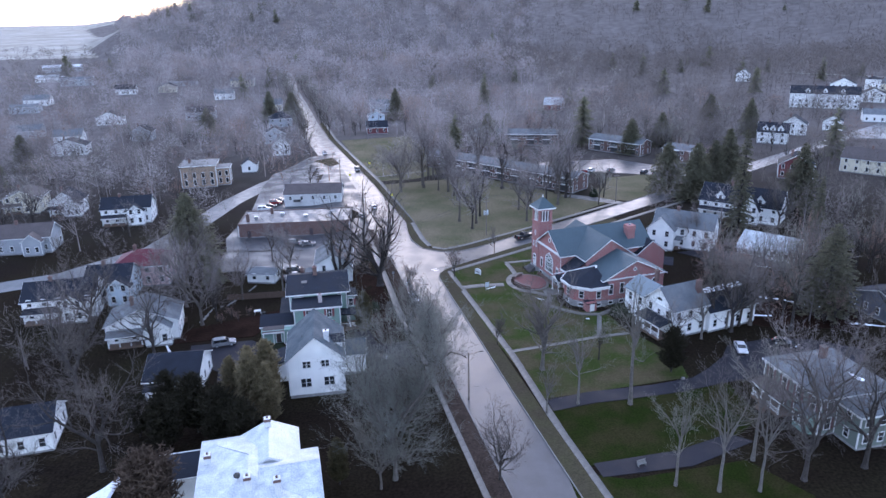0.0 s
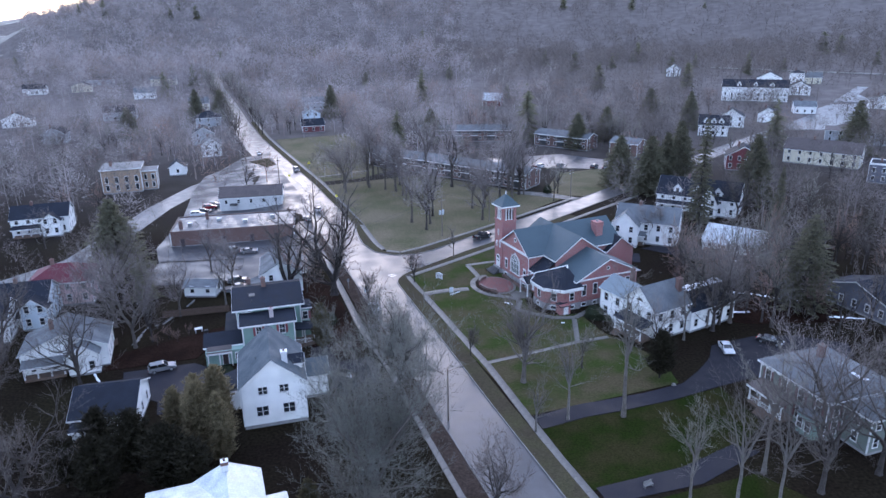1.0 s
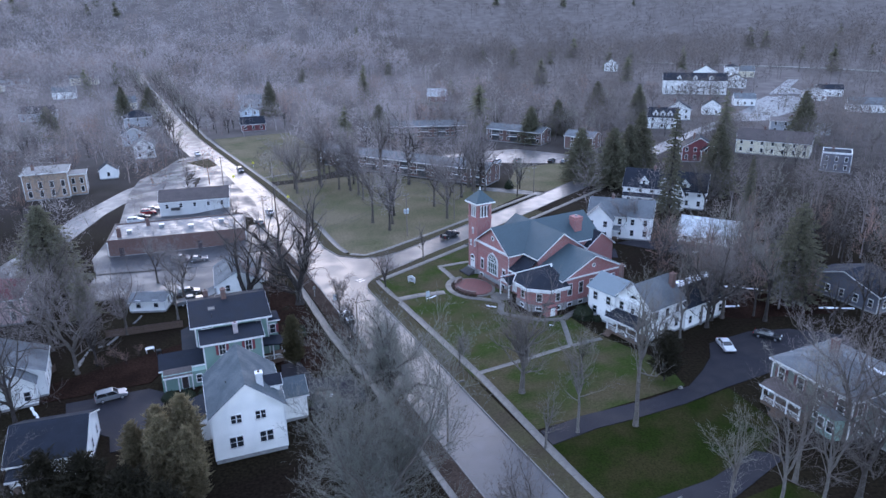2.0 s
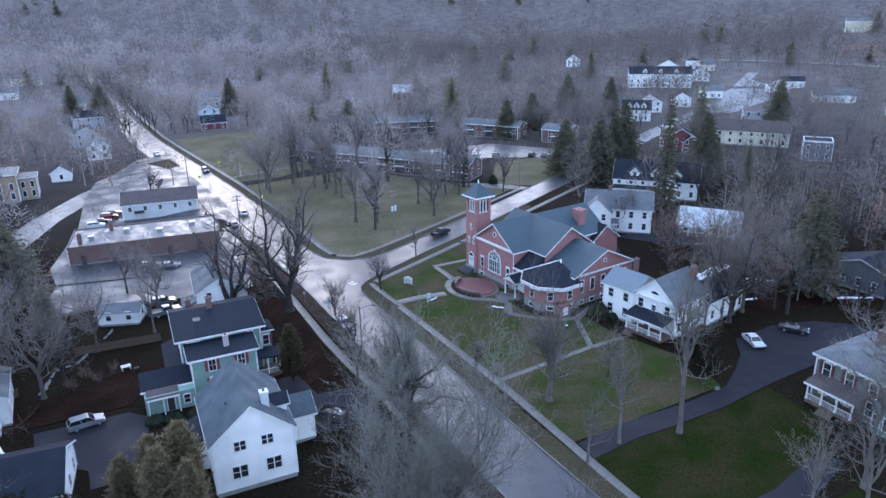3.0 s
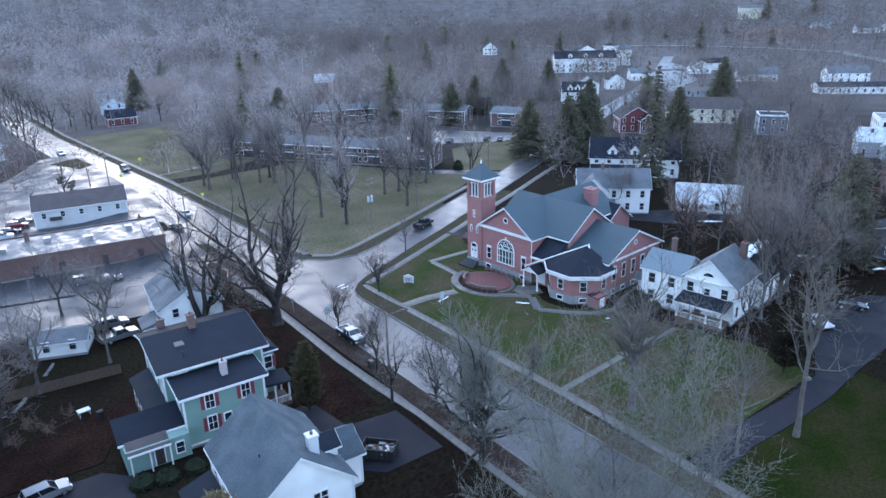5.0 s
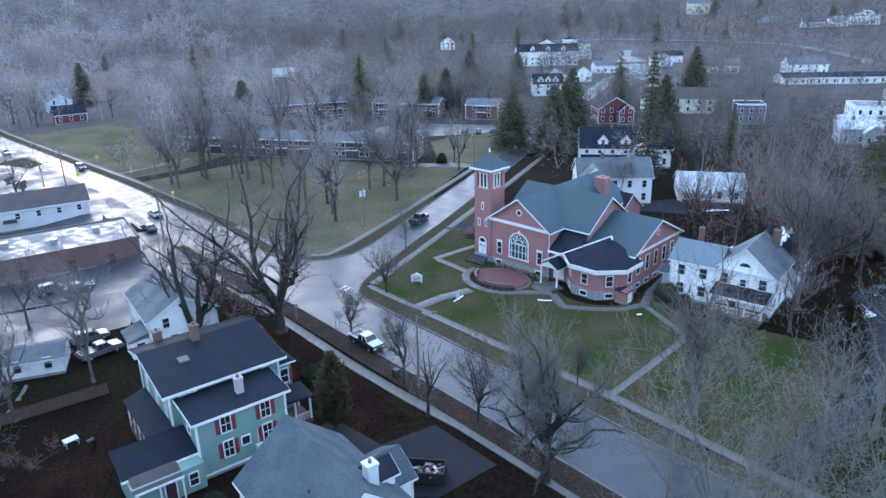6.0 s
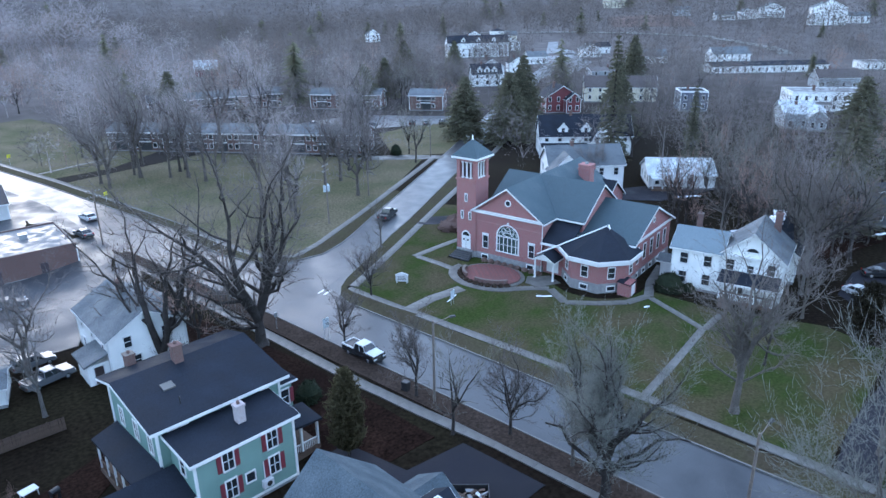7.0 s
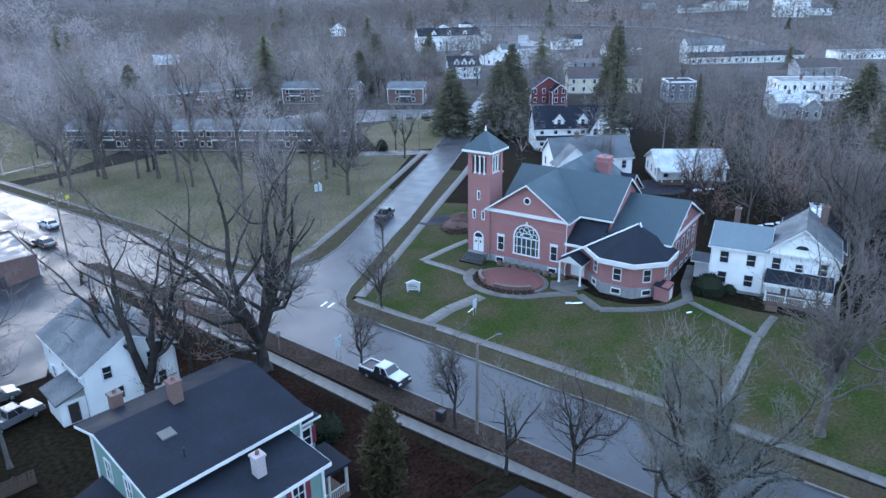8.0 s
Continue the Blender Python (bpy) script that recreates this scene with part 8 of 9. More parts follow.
def forest(name, seed, count, area, label, size, height, mat, wide, thick, cone=False, east=()):
    """A far wood: joined round crowns of fine bare twigs on stems, laid out by area(rng)."""
    rg = random.Random(seed)
    kinds = []
    for s in range(8):
        segs = []
        lobes = [Vector((rg.gauss(0, 0.42) * wide, rg.gauss(0, 0.42) * wide, height * rg.uniform(0.42, 0.78))) for k in range(7)]
        for k in range(size):
            c = lobes[rg.randrange(7)]
            if cone:
                u = 1 - rg.random() ** 0.5
                a, z = rg.uniform(0, 6.283), height * (0.1 + 0.9 * u)
                reach = wide * (1 - u) ** 0.6 * rg.uniform(0.5, 1.1) + 0.3
                segs.append(((0, 0, z), (math.cos(a) * reach, math.sin(a) * reach, z - 0.25 * reach), thick * 2.2 * rg.uniform(0.7, 1.3), 0))
                continue
            d = Vector((rg.gauss(0, 1), rg.gauss(0, 1), rg.gauss(0.35, 0.8))).normalized()
            lump = 1 + 0.35 * noise.noise(d * 1.7 + Vector((7.1 * s, seed, 0)))
            r = Vector((d.x * wide * lump, d.y * wide * lump, d.z * height * 0.42 * lump))
            c = Vector((0, 0, height * 0.56))
            p = c + r * rg.uniform(0.25, 1.0) ** 0.6
            q = p + (d * 0.5 + Vector((rg.uniform(-1, 1), rg.uniform(-1, 1), rg.uniform(-0.4, 1)))) * wide * rg.uniform(0.16, 0.32)
            segs.append((tuple(p), tuple(q), thick * rg.uniform(0.6, 1.4), 0))
        for c in ([] if cone else lobes[:4]):
            segs.append(((0, 0, height * 0.3), tuple(c), height * 0.008, 0))
        segs.append(((0, 0, -1), (0, 0, height * (0.98 if cone else 0.7)), height * 0.016, 0))
        kinds.append(slivers(segs, seed + s))
    V, T, K, off = [], [], [], 0
    west = mat if isinstance(mat, tuple) else (mat,)
    tones = west + tuple(east)
    for i in range(count):
        x, y = area(rg)
        v, t = kinds[rg.randrange(8)]
        a, sc = rg.uniform(0, 6.283), rg.uniform(0.6, 1.4)
        c, s = math.cos(a) * sc, math.sin(a) * sc
        w = np.empty_like(v)
        w[:, 0], w[:, 1], w[:, 2] = v[:, 0] * c - v[:, 1] * s + x, v[:, 0] * s + v[:, 1] * c + y, v[:, 2] * sc * rg.uniform(0.85, 1.2) + gz(x, y)
        V.append(w)
        T.append(t + off)
        tone = rg.randrange(len(west)) if not east or x < 0.15 * y + 20 * rg.uniform(-1, 3) else len(west) + rg.randrange(len(east))
        K.append(np.full(len(t), tone, dtype=np.int32))
        off += len(v)
    me = raw_mesh(name, tones[0], np.concatenate(V), tris=np.concatenate(T))
    for tone in tones[1:]:
        me.materials.append(M[tone])
    me.polygons.foreach_set("material_index", np.concatenate(K))
    ob = new(name, me)
    return tagged(ob, label, "woods", kind="stuff")


def town_area(rg):
    while True:
        x, y = rg.uniform(-420, 520), 200 + 650 * rg.random() ** 0.8
        if free_spot(x, y) and (y > 270 or not -12 < x < 90) and math.hypot(x, y) < 900 and not (440 < x < 590 and 462 < y < 585):
            return x, y


def inner_town(rg):
    while True:
        x, y = town_area(rg)
        if math.hypot(x, y) < 480:
            return x, y


def outer_town(rg):
    while True:
        x, y = town_area(rg)
        if math.hypot(x, y) >= 460:
            return x, y


def near_town_west(rg):
    while True:
        x, y = rg.uniform(-215, -58), rg.uniform(104, 330)
        if free_spot(x, y):
            return x, y


def near_town_east(rg):
    while True:
        x, y = rg.uniform(62, 260), rg.uniform(125, 340)
        if free_spot(x, y) and near_line(SIDE, x, y)[0] > 9 and not (x < 110 and 250 < y < 300):
            return x, y


def hill_area(rg):
    while True:
        r, az = rg.uniform(600, 2000), rg.uniform(-24.3, 75)
        if rg.random() < (r / 2000) ** 0.5:
            return r * math.sin(radians(az)), r * math.cos(radians(az))


def hill_west(rg):
    while True:
        x, y = hill_area(rg)
        if x < 0.12 * y:
            return x, y


def hill_east(rg):
    while True:
        x, y = hill_area(rg)
        if x >= 0.12 * y - 60:
            return x, y


def pine_area(rg):
    while True:
        x, y = hill_area(rg)
        if noise.noise((x * 0.004, y * 0.004, 7)) > 0.12 - 0.2 * (x > 500):
            return x, y


def plain_area(rg):
    while True:
        r, az = rg.uniform(450, 1500), rg.uniform(-40, -24)
        if rg.random() < 0.7:
            return r * math.sin(radians(az)), r * math.cos(radians(az))


forest("woods", 8, 120, near_town_west, "bare trees crowding the houses", 300, 12, "twig_dark", 4.2, 0.045)
forest("woods", 9, 110, near_town_west, "dark bare trees crowding the houses", 300, 12, "twig_mid", 4.2, 0.045)
forest("woods", 10, 120, near_town_east, "bare trees crowding the houses", 300, 12, "twig_dark", 4.2, 0.045)
forest("woods", 11, 115, near_town_east, "dark bare trees crowding the houses", 300, 12, "twig_mid", 4.2, 0.045)
# western crowns are paled for haze and glow; eastern tones stay darker
EAST_TONES = ("twig_dark", "twig_dark", "twig_brown")
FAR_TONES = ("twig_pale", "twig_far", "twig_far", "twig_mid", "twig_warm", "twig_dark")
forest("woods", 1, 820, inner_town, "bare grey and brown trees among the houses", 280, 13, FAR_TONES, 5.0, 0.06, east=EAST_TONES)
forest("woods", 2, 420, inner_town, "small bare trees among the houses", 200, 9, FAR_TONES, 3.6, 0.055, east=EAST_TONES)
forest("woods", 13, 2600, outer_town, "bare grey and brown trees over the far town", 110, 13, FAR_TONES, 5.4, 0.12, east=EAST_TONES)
forest("woods", 7, 110, inner_town, "russet bare trees over the town", 200, 11, "russet", 4.2, 0.06)
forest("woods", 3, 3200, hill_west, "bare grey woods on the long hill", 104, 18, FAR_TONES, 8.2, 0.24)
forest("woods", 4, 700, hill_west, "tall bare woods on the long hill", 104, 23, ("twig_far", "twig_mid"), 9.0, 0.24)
forest("woods", 14, 4200, hill_east, "dark bare woods on the eastern slope", 90, 19, EAST_TONES, 8.2, 0.24)
forest("woods", 5, 300, plain_area, "tree lines on the far plain", 70, 12, "twig_dark", 6, 0.22)
forest("woods", 6, 170, pine_area, "stands of dark pines on the hill", 100, 19, "needle", 6.5, 0.45, cone=True)
forest("woods", 12, 30, town_area, "scattered dark pines over the town", 300, 17, "needle", 5.6, 0.2, cone=True)


# ---- vehicles ----
def car(x, y, turn, kind, paint, label, z=None, lower=""):
    """A car that faces local +x, on four wheels."""
    L, W, H, deck, bonnet = {"sedan": (4.6, 1.8, 1.42, 0.86, 0.82), "suv": (4.7, 1.85, 1.72, 1.0, 0.98), "pickup": (5.6, 1.95, 1.85, 1.08, 1.08)}[kind]
    c = thing("car" if kind != "pickup" else "pickup_truck", pose(x, y, gz(x, y) + 0.06 if z is None else z, 0, 0, turn), label, "car" if kind != "pickup" else "pickup truck")
    h, w = L / 2, W / 2
    low = 0.32
    prof = {"sedan": [(-h, 0.5), (-h + 0.05, deck), (-h + 0.9, deck + 0.06), (h - 1.35, bonnet + 0.08), (h - 0.15, bonnet - 0.12), (h, 0.55), (h - 0.1, low), (-h + 0.1, low)],
            "suv": [(-h, 0.5), (-h + 0.02, deck + 0.05), (-h + 0.2, deck + 0.1), (h - 1.3, bonnet + 0.1), (h - 0.15, bonnet - 0.08), (h, 0.6), (h - 0.1, low + 0.05), (-h + 0.1, low + 0.05)],
            "pickup": [(-h, 0.55), (-h + 0.02, deck), (-h + 1.0, deck), (h - 1.45, bonnet + 0.1), (h - 0.15, bonnet), (h, 0.62), (h - 0.1, low + 0.1), (-h + 0.1, low + 0.1)]}[kind]
    body = Shape()
    n = len(prof)
    rings = [[(a, s * w * k, z) for a, z in prof] for s, k in ((-1, 0.94), (-1, 1.0), (1, 1.0), (1, 0.94))]
    rings[0] = [(a * 0.985, -w, z * 0.995) for a, z in prof]
    rings[3] = [(a * 0.985, w, z * 0.995) for a, z in prof]
    rings[1] = [(a, -w * 0.86, z) for a, z in prof]
    rings[2] = [(a, w * 0.86, z) for a, z in prof]
    body.loft(rings[0], rings[1]).loft(rings[1], rings[2]).loft(rings[2], rings[3])
    b = part("body", body, lower or paint, c)
    if lower:
        part("bonnet", Shape().loft([(h - 1.5, -w * 0.9, bonnet + 0.11), (h - 0.15, -w * 0.88, bonnet + 0.01), (h - 0.15, w * 0.88, bonnet + 0.01), (h - 1.5, w * 0.9, bonnet + 0.11)], [(h - 1.5, -w * 0.8, bonnet + 0.17), (h - 0.3, -w * 0.78, bonnet + 0.07), (h - 0.3, w * 0.78, bonnet + 0.07), (h - 1.5, w * 0.8, bonnet + 0.17)]), paint, c)
    if kind == "sedan":
        cab = [(-h + 0.55, h - 1.35), (-h + 1.2, h - 2.15), deck, H]
    elif kind == "suv":
        cab = [(-h + 0.1, h - 1.25), (-h + 0.45, h - 2.0), deck + 0.06, H]
    else:
        cab = [(-0.75, h - 1.4), (-0.6, h - 2.1), deck + 0.02, H]
    (b0, b1), (t0, t1), z0, z1 = cab
    part("cabin_glass", Shape().loft([(b0, -w * 0.93, z0), (b1, -w * 0.93, z0), (b1, w * 0.93, z0), (b0, w * 0.93, z0)], [(t0, -w * 0.76, z1 - 0.06), (t1, -w * 0.76, z1 - 0.06), (t1, w * 0.76, z1 - 0.06), (t0, w * 0.76, z1 - 0.06)]), "car_glass", c)
    roof = Shape().loft([(t0 - 0.05, -w * 0.78, z1 - 0.07), (t1 + 0.05, -w * 0.78, z1 - 0.07), (t1 + 0.05, w * 0.78, z1 - 0.07), (t0 - 0.05, w * 0.78, z1 - 0.07)], [(t0 + 0.08, -w * 0.7, z1), (t1 - 0.08, -w * 0.7, z1), (t1 - 0.08, w * 0.7, z1), (t0 + 0.08, w * 0.7, z1)])
    part("roof", roof, paint, c)
    pillars = Shape()
    for s in (-1, 1):
        for (a, d) in ((b0, t0), (b1, t1), ((b0 + b1) / 2, (t0 + t1) / 2)):
            pillars.tube((a, s * w * 0.935, z0), (d, s * w * 0.765, z1 - 0.05), 0.045, 0.04, 5)
    part("pillars", pillars, paint, c)
    if kind == "pickup":
        part("bed_floor", Shape().box(-h + 0.12, -w * 0.8, deck - 0.02, -0.8, w * 0.8, deck + 0.015), "black", c)
        part("bed_rail", Shape().box(-h + 0.05, -w, deck, -0.78, -w * 0.84, deck + 0.13).box(-h + 0.05, w * 0.84, deck, -0.78, w, deck + 0.13).box(-h + 0.0, -w * 0.84, deck, -h + 0.12, w * 0.84, deck + 0.13), paint, c)
    for sx in (-1, 1):
        for sy in (-1, 1):
            wx, wy = sx * L * 0.305 + 0.05, sy * (w - 0.12)
            wheel = part("wheel", Shape().tube((wx, wy - 0.12, 0.34), (wx, wy + 0.12, 0.34), 0.34, sides=14), "rubber", c)
            part("rim", Shape().tube((wx, wy + sy * 0.115, 0.34), (wx, wy + sy * 0.135, 0.34), 0.21, 0.17, 10), "chrome", wheel)
    for sy in (-1, 1):
        part("headlight", Shape().box(h - 0.2, sy * w * 0.72 - 0.2, 0.66, h - 0.02, sy * w * 0.72 + 0.2, 0.82), "lamp_clear", c)
        part("taillight", Shape().box(-h - 0.01, sy * w * 0.8 - 0.14, 0.7, -h + 0.06, sy * w * 0.8 + 0.14, 0.92), "lamp_red", c)
        part("mirror", Shape().box(b1 - 0.35, sy * w * 1.08 - 0.1, z0 + 0.02, b1 - 0.22, sy * w * 1.08 + 0.1, z0 + 0.2), "black", c)
    part("front_bumper", Shape().box(h - 0.12, -w * 0.95, 0.38, h + 0.06, w * 0.95, 0.56), "black", c)
    part("rear_bumper", Shape().box(-h - 0.06, -w * 0.95, 0.4, -h + 0.1, w * 0.95, 0.58), "black", c)
    return c


car(-6.9, 146.0, -76, "pickup", "car_white", "white pickup truck with dark lower sides parked at the kerb", lower="car_black")
car(22.6, 190.2, 37, "pickup", "car_black", "black pickup truck on the wet side street")
car(56.7, 119.8, -100, "sedan", "car_white", "white car parked on the dark drive")
car(66.0, 121.6, -46, "sedan", "car_black", "black car parked by the trees")
car(-45.2, 128.0, 20, "suv", "car_silver", "silver estate car parked on the back drive")
car(-39.2, 169.6, 12, "suv", "car_grey", "grey car parked beside the small house")
car(-38.2, 164.4, 20, "pickup", "car_grey", "grey pickup truck parked beside the small house")
car(-24.0, 224.0, 106, "sedan", "car_white", "white car on the wet main street")
car(-26.4, 214.0, 106, "sedan", "car_grey", "grey car stopped at the kerb")
car(-36.5, 282.0, -74, "suv", "car_black", "dark car driving on the wet main street")
car(-56.0, 318.0, -73, "sedan", "car_white", "white car far along the wet street")
for k, (x, y, paint) in enumerate(((52, 268, "car_grey"), (55, 270.5, "car_red"), (58, 272.5, "car_white"), (66, 273, "car_silver"), (78, 268, "car_black"), (82, 266, "car_grey"), (86, 263, "car_black"), (46, 282, "car_white"), (52, 286, "car_blue"), (38, 276, "car_silver"))):
    car(x, y, 50 + 3 * (k % 3), "sedan" if k % 2 else "suv", paint, "car parked in the apartment court")
for k, (x, y, paint) in enumerate(((-62, 229, "car_white"), (-61, 233, "car_black"), (-60, 237, "car_red"), (-59.5, 241, "car_silver"), (-44, 192, "car_grey"), (-40, 191, "car_grey"))):
    car(x, y, 8, "sedan" if k % 2 else "suv", paint, "car parked beside the shops")


# ---- street furniture ----
def utility_pole(x, y, h, turn, label, box=False, lamp=False, arm=True):
    p = thing("utility_pole", pose(x, y, gz(x, y), 0, 0, turn), label, "utility pole")
    part("post", Shape().tube((0, 0, -0.5), (0, 0, h), 0.16, 0.11, 9), "pole_wood", p)
    if arm:
        for z in (h - 0.5, h - 1.5):
            a = part("crossarm", Shape().box(-1.15, -0.06, z, 1.15, 0.06, z + 0.12), "pole_wood", p)
            for k in (-1.0, -0.5, 0.5, 1.0):
                part("insulator", Shape().tube((k, 0, z + 0.12), (k, 0, z + 0.32), 0.05, 0.03, 6), "steel", a)
    if box:
        for s in (-0.55, 0.0, 0.55):
            t = part("transformer", Shape().tube((s, -0.35 if s == 0 else 0.1, h * 0.55), (s, -0.35 if s == 0 else 0.1, h * 0.55 + 1.1), 0.27, sides=10).tube((s, -0.35 if s == 0 else 0.1, h * 0.55 + 1.1), (s, -0.35 if s == 0 else 0.1, h * 0.55 + 1.25), 0.2, 0.06, 8), "transformer", p)
    if lamp:
        l = part("lamp_arm", Shape().tube((0, 0, h - 0.4), (1.9, 0, h + 0.1), 0.05, 0.04, 6), "pole_wood", p)
        part("lamp_head", Shape().box(1.8, -0.16, h, 2.5, 0.16, h + 0.14, 0.05), "black", l)
    return p


def wire(a, b, sag, label):
    """One sagging line as a single swept tube."""
    a, b = Vector(a), Vector(b)
    pts = [a.lerp(b, i / 10) - Vector((0, 0, sag * 4 * (i / 10) * (1 - i / 10))) for i in range(11)]
    side = (b - a).cross(Vector((0, 0, 1))).normalized() * 0.02
    v = []
    for p in pts:
        v += [p + side, p - side, p + Vector((0, 0, 0.035))]
    f = [(3 * i + k, 3 * i + (k + 1) % 3, 3 * i + 3 + (k + 1) % 3, 3 * i + 3 + k) for i in range(10) for k in range(3)]
    return tagged(new("power_line", raw_mesh("power_line", "black", [tuple(p) for p in v], quads=f)), label, "power line", "wires")


utility_pole(12.0, 193.6, 11.5, 35, "wooden utility pole with three grey transformers", box=True)
utility_pole(27.0, 205.4, 8.6, 35, "wooden pole with a street lamp arm", lamp=True, arm=False)
utility_pole(57.4, 227.2, 9.5, 35, "wooden utility pole by the apartment drive")
utility_pole(98, 259.5, 10, 35, "wooden utility pole far along the side street")
utility_pole(-5.6, 133.0, 9.5, -10, "wooden pole with a street lamp arm by the kerb", lamp=True, arm=False)
utility_pole(4.2, 103.5, 9.0, 10, "wooden street lamp pole by the kerb", lamp=True, arm=False)
utility_pole(-15.0, 170.0, 9.5, 10, "wooden utility pole by the kerb")
utility_pole(-24.5, 207.0, 10, 10, "wooden utility pole at the car park")
utility_pole(-40.5, 262.0, 10, 10, "wooden utility pole by the fork")
for o in (-0.9, 0.9):
    for (x0, y0, h0), (x1, y1, h1) in (((12.0, 193.6, 11.4), (57.4, 227.2, 9.4)), ((57.4, 227.2, 9.4), (98, 259.5, 9.9)), ((-15, 170, 9.4), (12, 193.6, 11.4)), ((-15, 170, 9.4), (-24.5, 207, 9.9)), ((-24.5, 207, 9.9), (-40.5, 262, 9.9))):
        wire((x0 - 0.57 * o, y0 + 0.8 * o, h0), (x1 - 0.57 * o, y1 + 0.8 * o, h1), 0.8, "thin sagging black power line")


def road_sign(x, y, turn, h, w, hh, mat, label, twin=False):
    p = thing("road_sign", pose(x, y, gz(x, y), 0, 0, turn), label, "sign")
    for s in ((-0.3, 0.3) if twin else (0,)):
        part("post", Shape().tube((s, 0, -0.3), (s, 0, h + hh), 0.035, sides=6), "steel", p)
    part("panel", Shape().box(-w / 2, -0.06, h, w / 2, -0.035, h + hh, 0.0), mat, p)
    return p


road_sign(-8.6, 152.4, 10, 1.7, 0.9, 1.3, "transformer", "twin-post guide sign seen from behind", twin=True)
road_sign(-12.6, 158.6, 10, 1.9, 0.5, 0.6, "steel", "small sign on a steel post")
road_sign(-32.0, 287.0, 200, 1.7, 0.8, 0.8, "yellow", "yellow warning sign by the pavement")
road_sign(-18.7, 234.9, 200, 1.5, 0.7, 0.7, "yellow", "yellow warning sign by the park")
road_sign(-37.4, 266.0, 200, 1.7, 0.8, 0.8, "yellow", "yellow warning sign by the crossing")
road_sign(9.9, 151.4, 20, 1.0, 0.9, 1.2, "transformer", "small pale notice on posts by the path", twin=True)
sg = thing("church_sign", pose(8.2, 161.8, 0, 0, 0, -40), "white gabled notice board on the church lawn", "sign")
part("board", Shape().box(-0.9, -0.07, 0.35, 0.9, 0.07, 1.35).loft([(-1.0, -0.12, 1.35), (1.0, -0.12, 1.35), (1.0, 0.12, 1.35), (-1.0, 0.12, 1.35)], [(-0.1, -0.1, 1.75), (0.1, -0.1, 1.75), (0.1, 0.1, 1.75), (-0.1, 0.1, 1.75)]), "sign_white", sg)
for s in (-0.75, 0.75):
    part("leg", Shape().box(s - 0.06, -0.05, -0.2, s + 0.06, 0.05, 0.35), "sign_white", sg)
for k in range(3):
    part("lettering", Shape().box(-0.65, -0.085, 0.6 + 0.22 * k, 0.65 - 0.1 * k, -0.071, 0.68 + 0.22 * k), "black", sg)


def dumpster(x, y, turn):
    d = thing("dumpster", pose(x, y, gz(x, y) + 0.08, 0, 0, turn), "open black roll-off dumpster full of rubble", "dumpster")
    t = 0.08
    s = Shape().box(-1.9, -1.1, 0.15, 1.9, 1.1, 0.25)
    for b in ((-1.9, -1.1, 1.9, -1.1 + t), (-1.9, 1.1 - t, 1.9, 1.1), (-1.9, -1.1 + t, -1.9 + t, 1.1 - t), (1.9 - t, -1.1 + t, 1.9, 1.1 - t)):
        s.box(b[0], b[1], 0.25, b[2], b[3], 1.4)
    for k in range(7):
        x0 = -1.75 + 0.57 * k
        s.box(x0, -1.18, 0.2, x0 + 0.1, -1.1, 1.35).box(x0, 1.1, 0.2, x0 + 0.1, 1.18, 1.35)
    part("bin", s, "black", d)
    rg = random.Random(3)
    for k in range(22):
        q = Shape().box(-rg.uniform(0.2, 0.6), -rg.uniform(0.05, 0.2), 0, rg.uniform(0.2, 0.6), rg.uniform(0.05, 0.2), rg.uniform(0.05, 0.14))
        part("debris", q, rg.choice(("wood", "sign_white", "stone", "wood")), d, m=pose(rg.uniform(-1.4, 1.4), rg.uniform(-0.75, 0.75), rg.uniform(0.85, 1.15), rg.uniform(-20, 20), rg.uniform(-20, 20), rg.uniform(0, 180)))
    return d


dumpster(-11.8, 119.0, -35)
bn = thing("wheelie_bin", pose(-6.9, 136.6, 0.13, 0, 0, 20), "black rubbish bin at the street edge", "bin")
part("body", Shape().box(-0.3, -0.35, 0.05, 0.3, 0.35, 1.0, -0.05), "black", bn)
part("lid", Shape().box(-0.36, -0.42, 1.0, 0.36, 0.42, 1.1, 0.06), "black", bn)
for s in (-0.3, 0.3):
    part("wheel", Shape().tube((s - 0.04, 0.33, 0.12), (s + 0.04, 0.33, 0.12), 0.12, sides=10), "rubber", bn)


def fence(points, h, label, mat="wood"):
    f = thing("fence", Matrix.Identity(4), label, "fence")
    board = Shape().box(-0.07, -0.012, 0, 0.07, 0.012, h).mesh("board", mat)
    post = Shape().box(-0.06, -0.06, -0.3, 0.06, 0.06, h + 0.1).mesh("post", mat)
    for (x0, y0), (x1, y1) in zip(points, points[1:]):
        L = math.hypot(x1 - x0, y1 - y0)
        turn = math.degrees(math.atan2(y1 - y0, x1 - x0))
        n = int(L / 0.15)
        for k in range(n):
            t = (k + 0.5) / n
            x, y = x0 + (x1 - x0) * t, y0 + (y1 - y0) * t
            part("board", board, mat, f, m=pose(x, y, gz(x, y) + random.uniform(-0.02, 0.02), 0, random.uniform(-1, 1), turn))
        for k in range(int(L / 2.4) + 1):
            t = min(1.0, k * 2.4 / L)
            x, y = x0 + (x1 - x0) * t, y0 + (y1 - y0) * t
            part("post", post, mat, f, m=pose(x, y, gz(x, y), 0, 0, turn))
    return f


fence([(-51.5, 151.4), (-38, 153.1)], 1.5, "weathered brown board fence behind the yard")
fence([(-57, 140), (-60, 130)], 1.2, "weathered board fence at the yard's end")


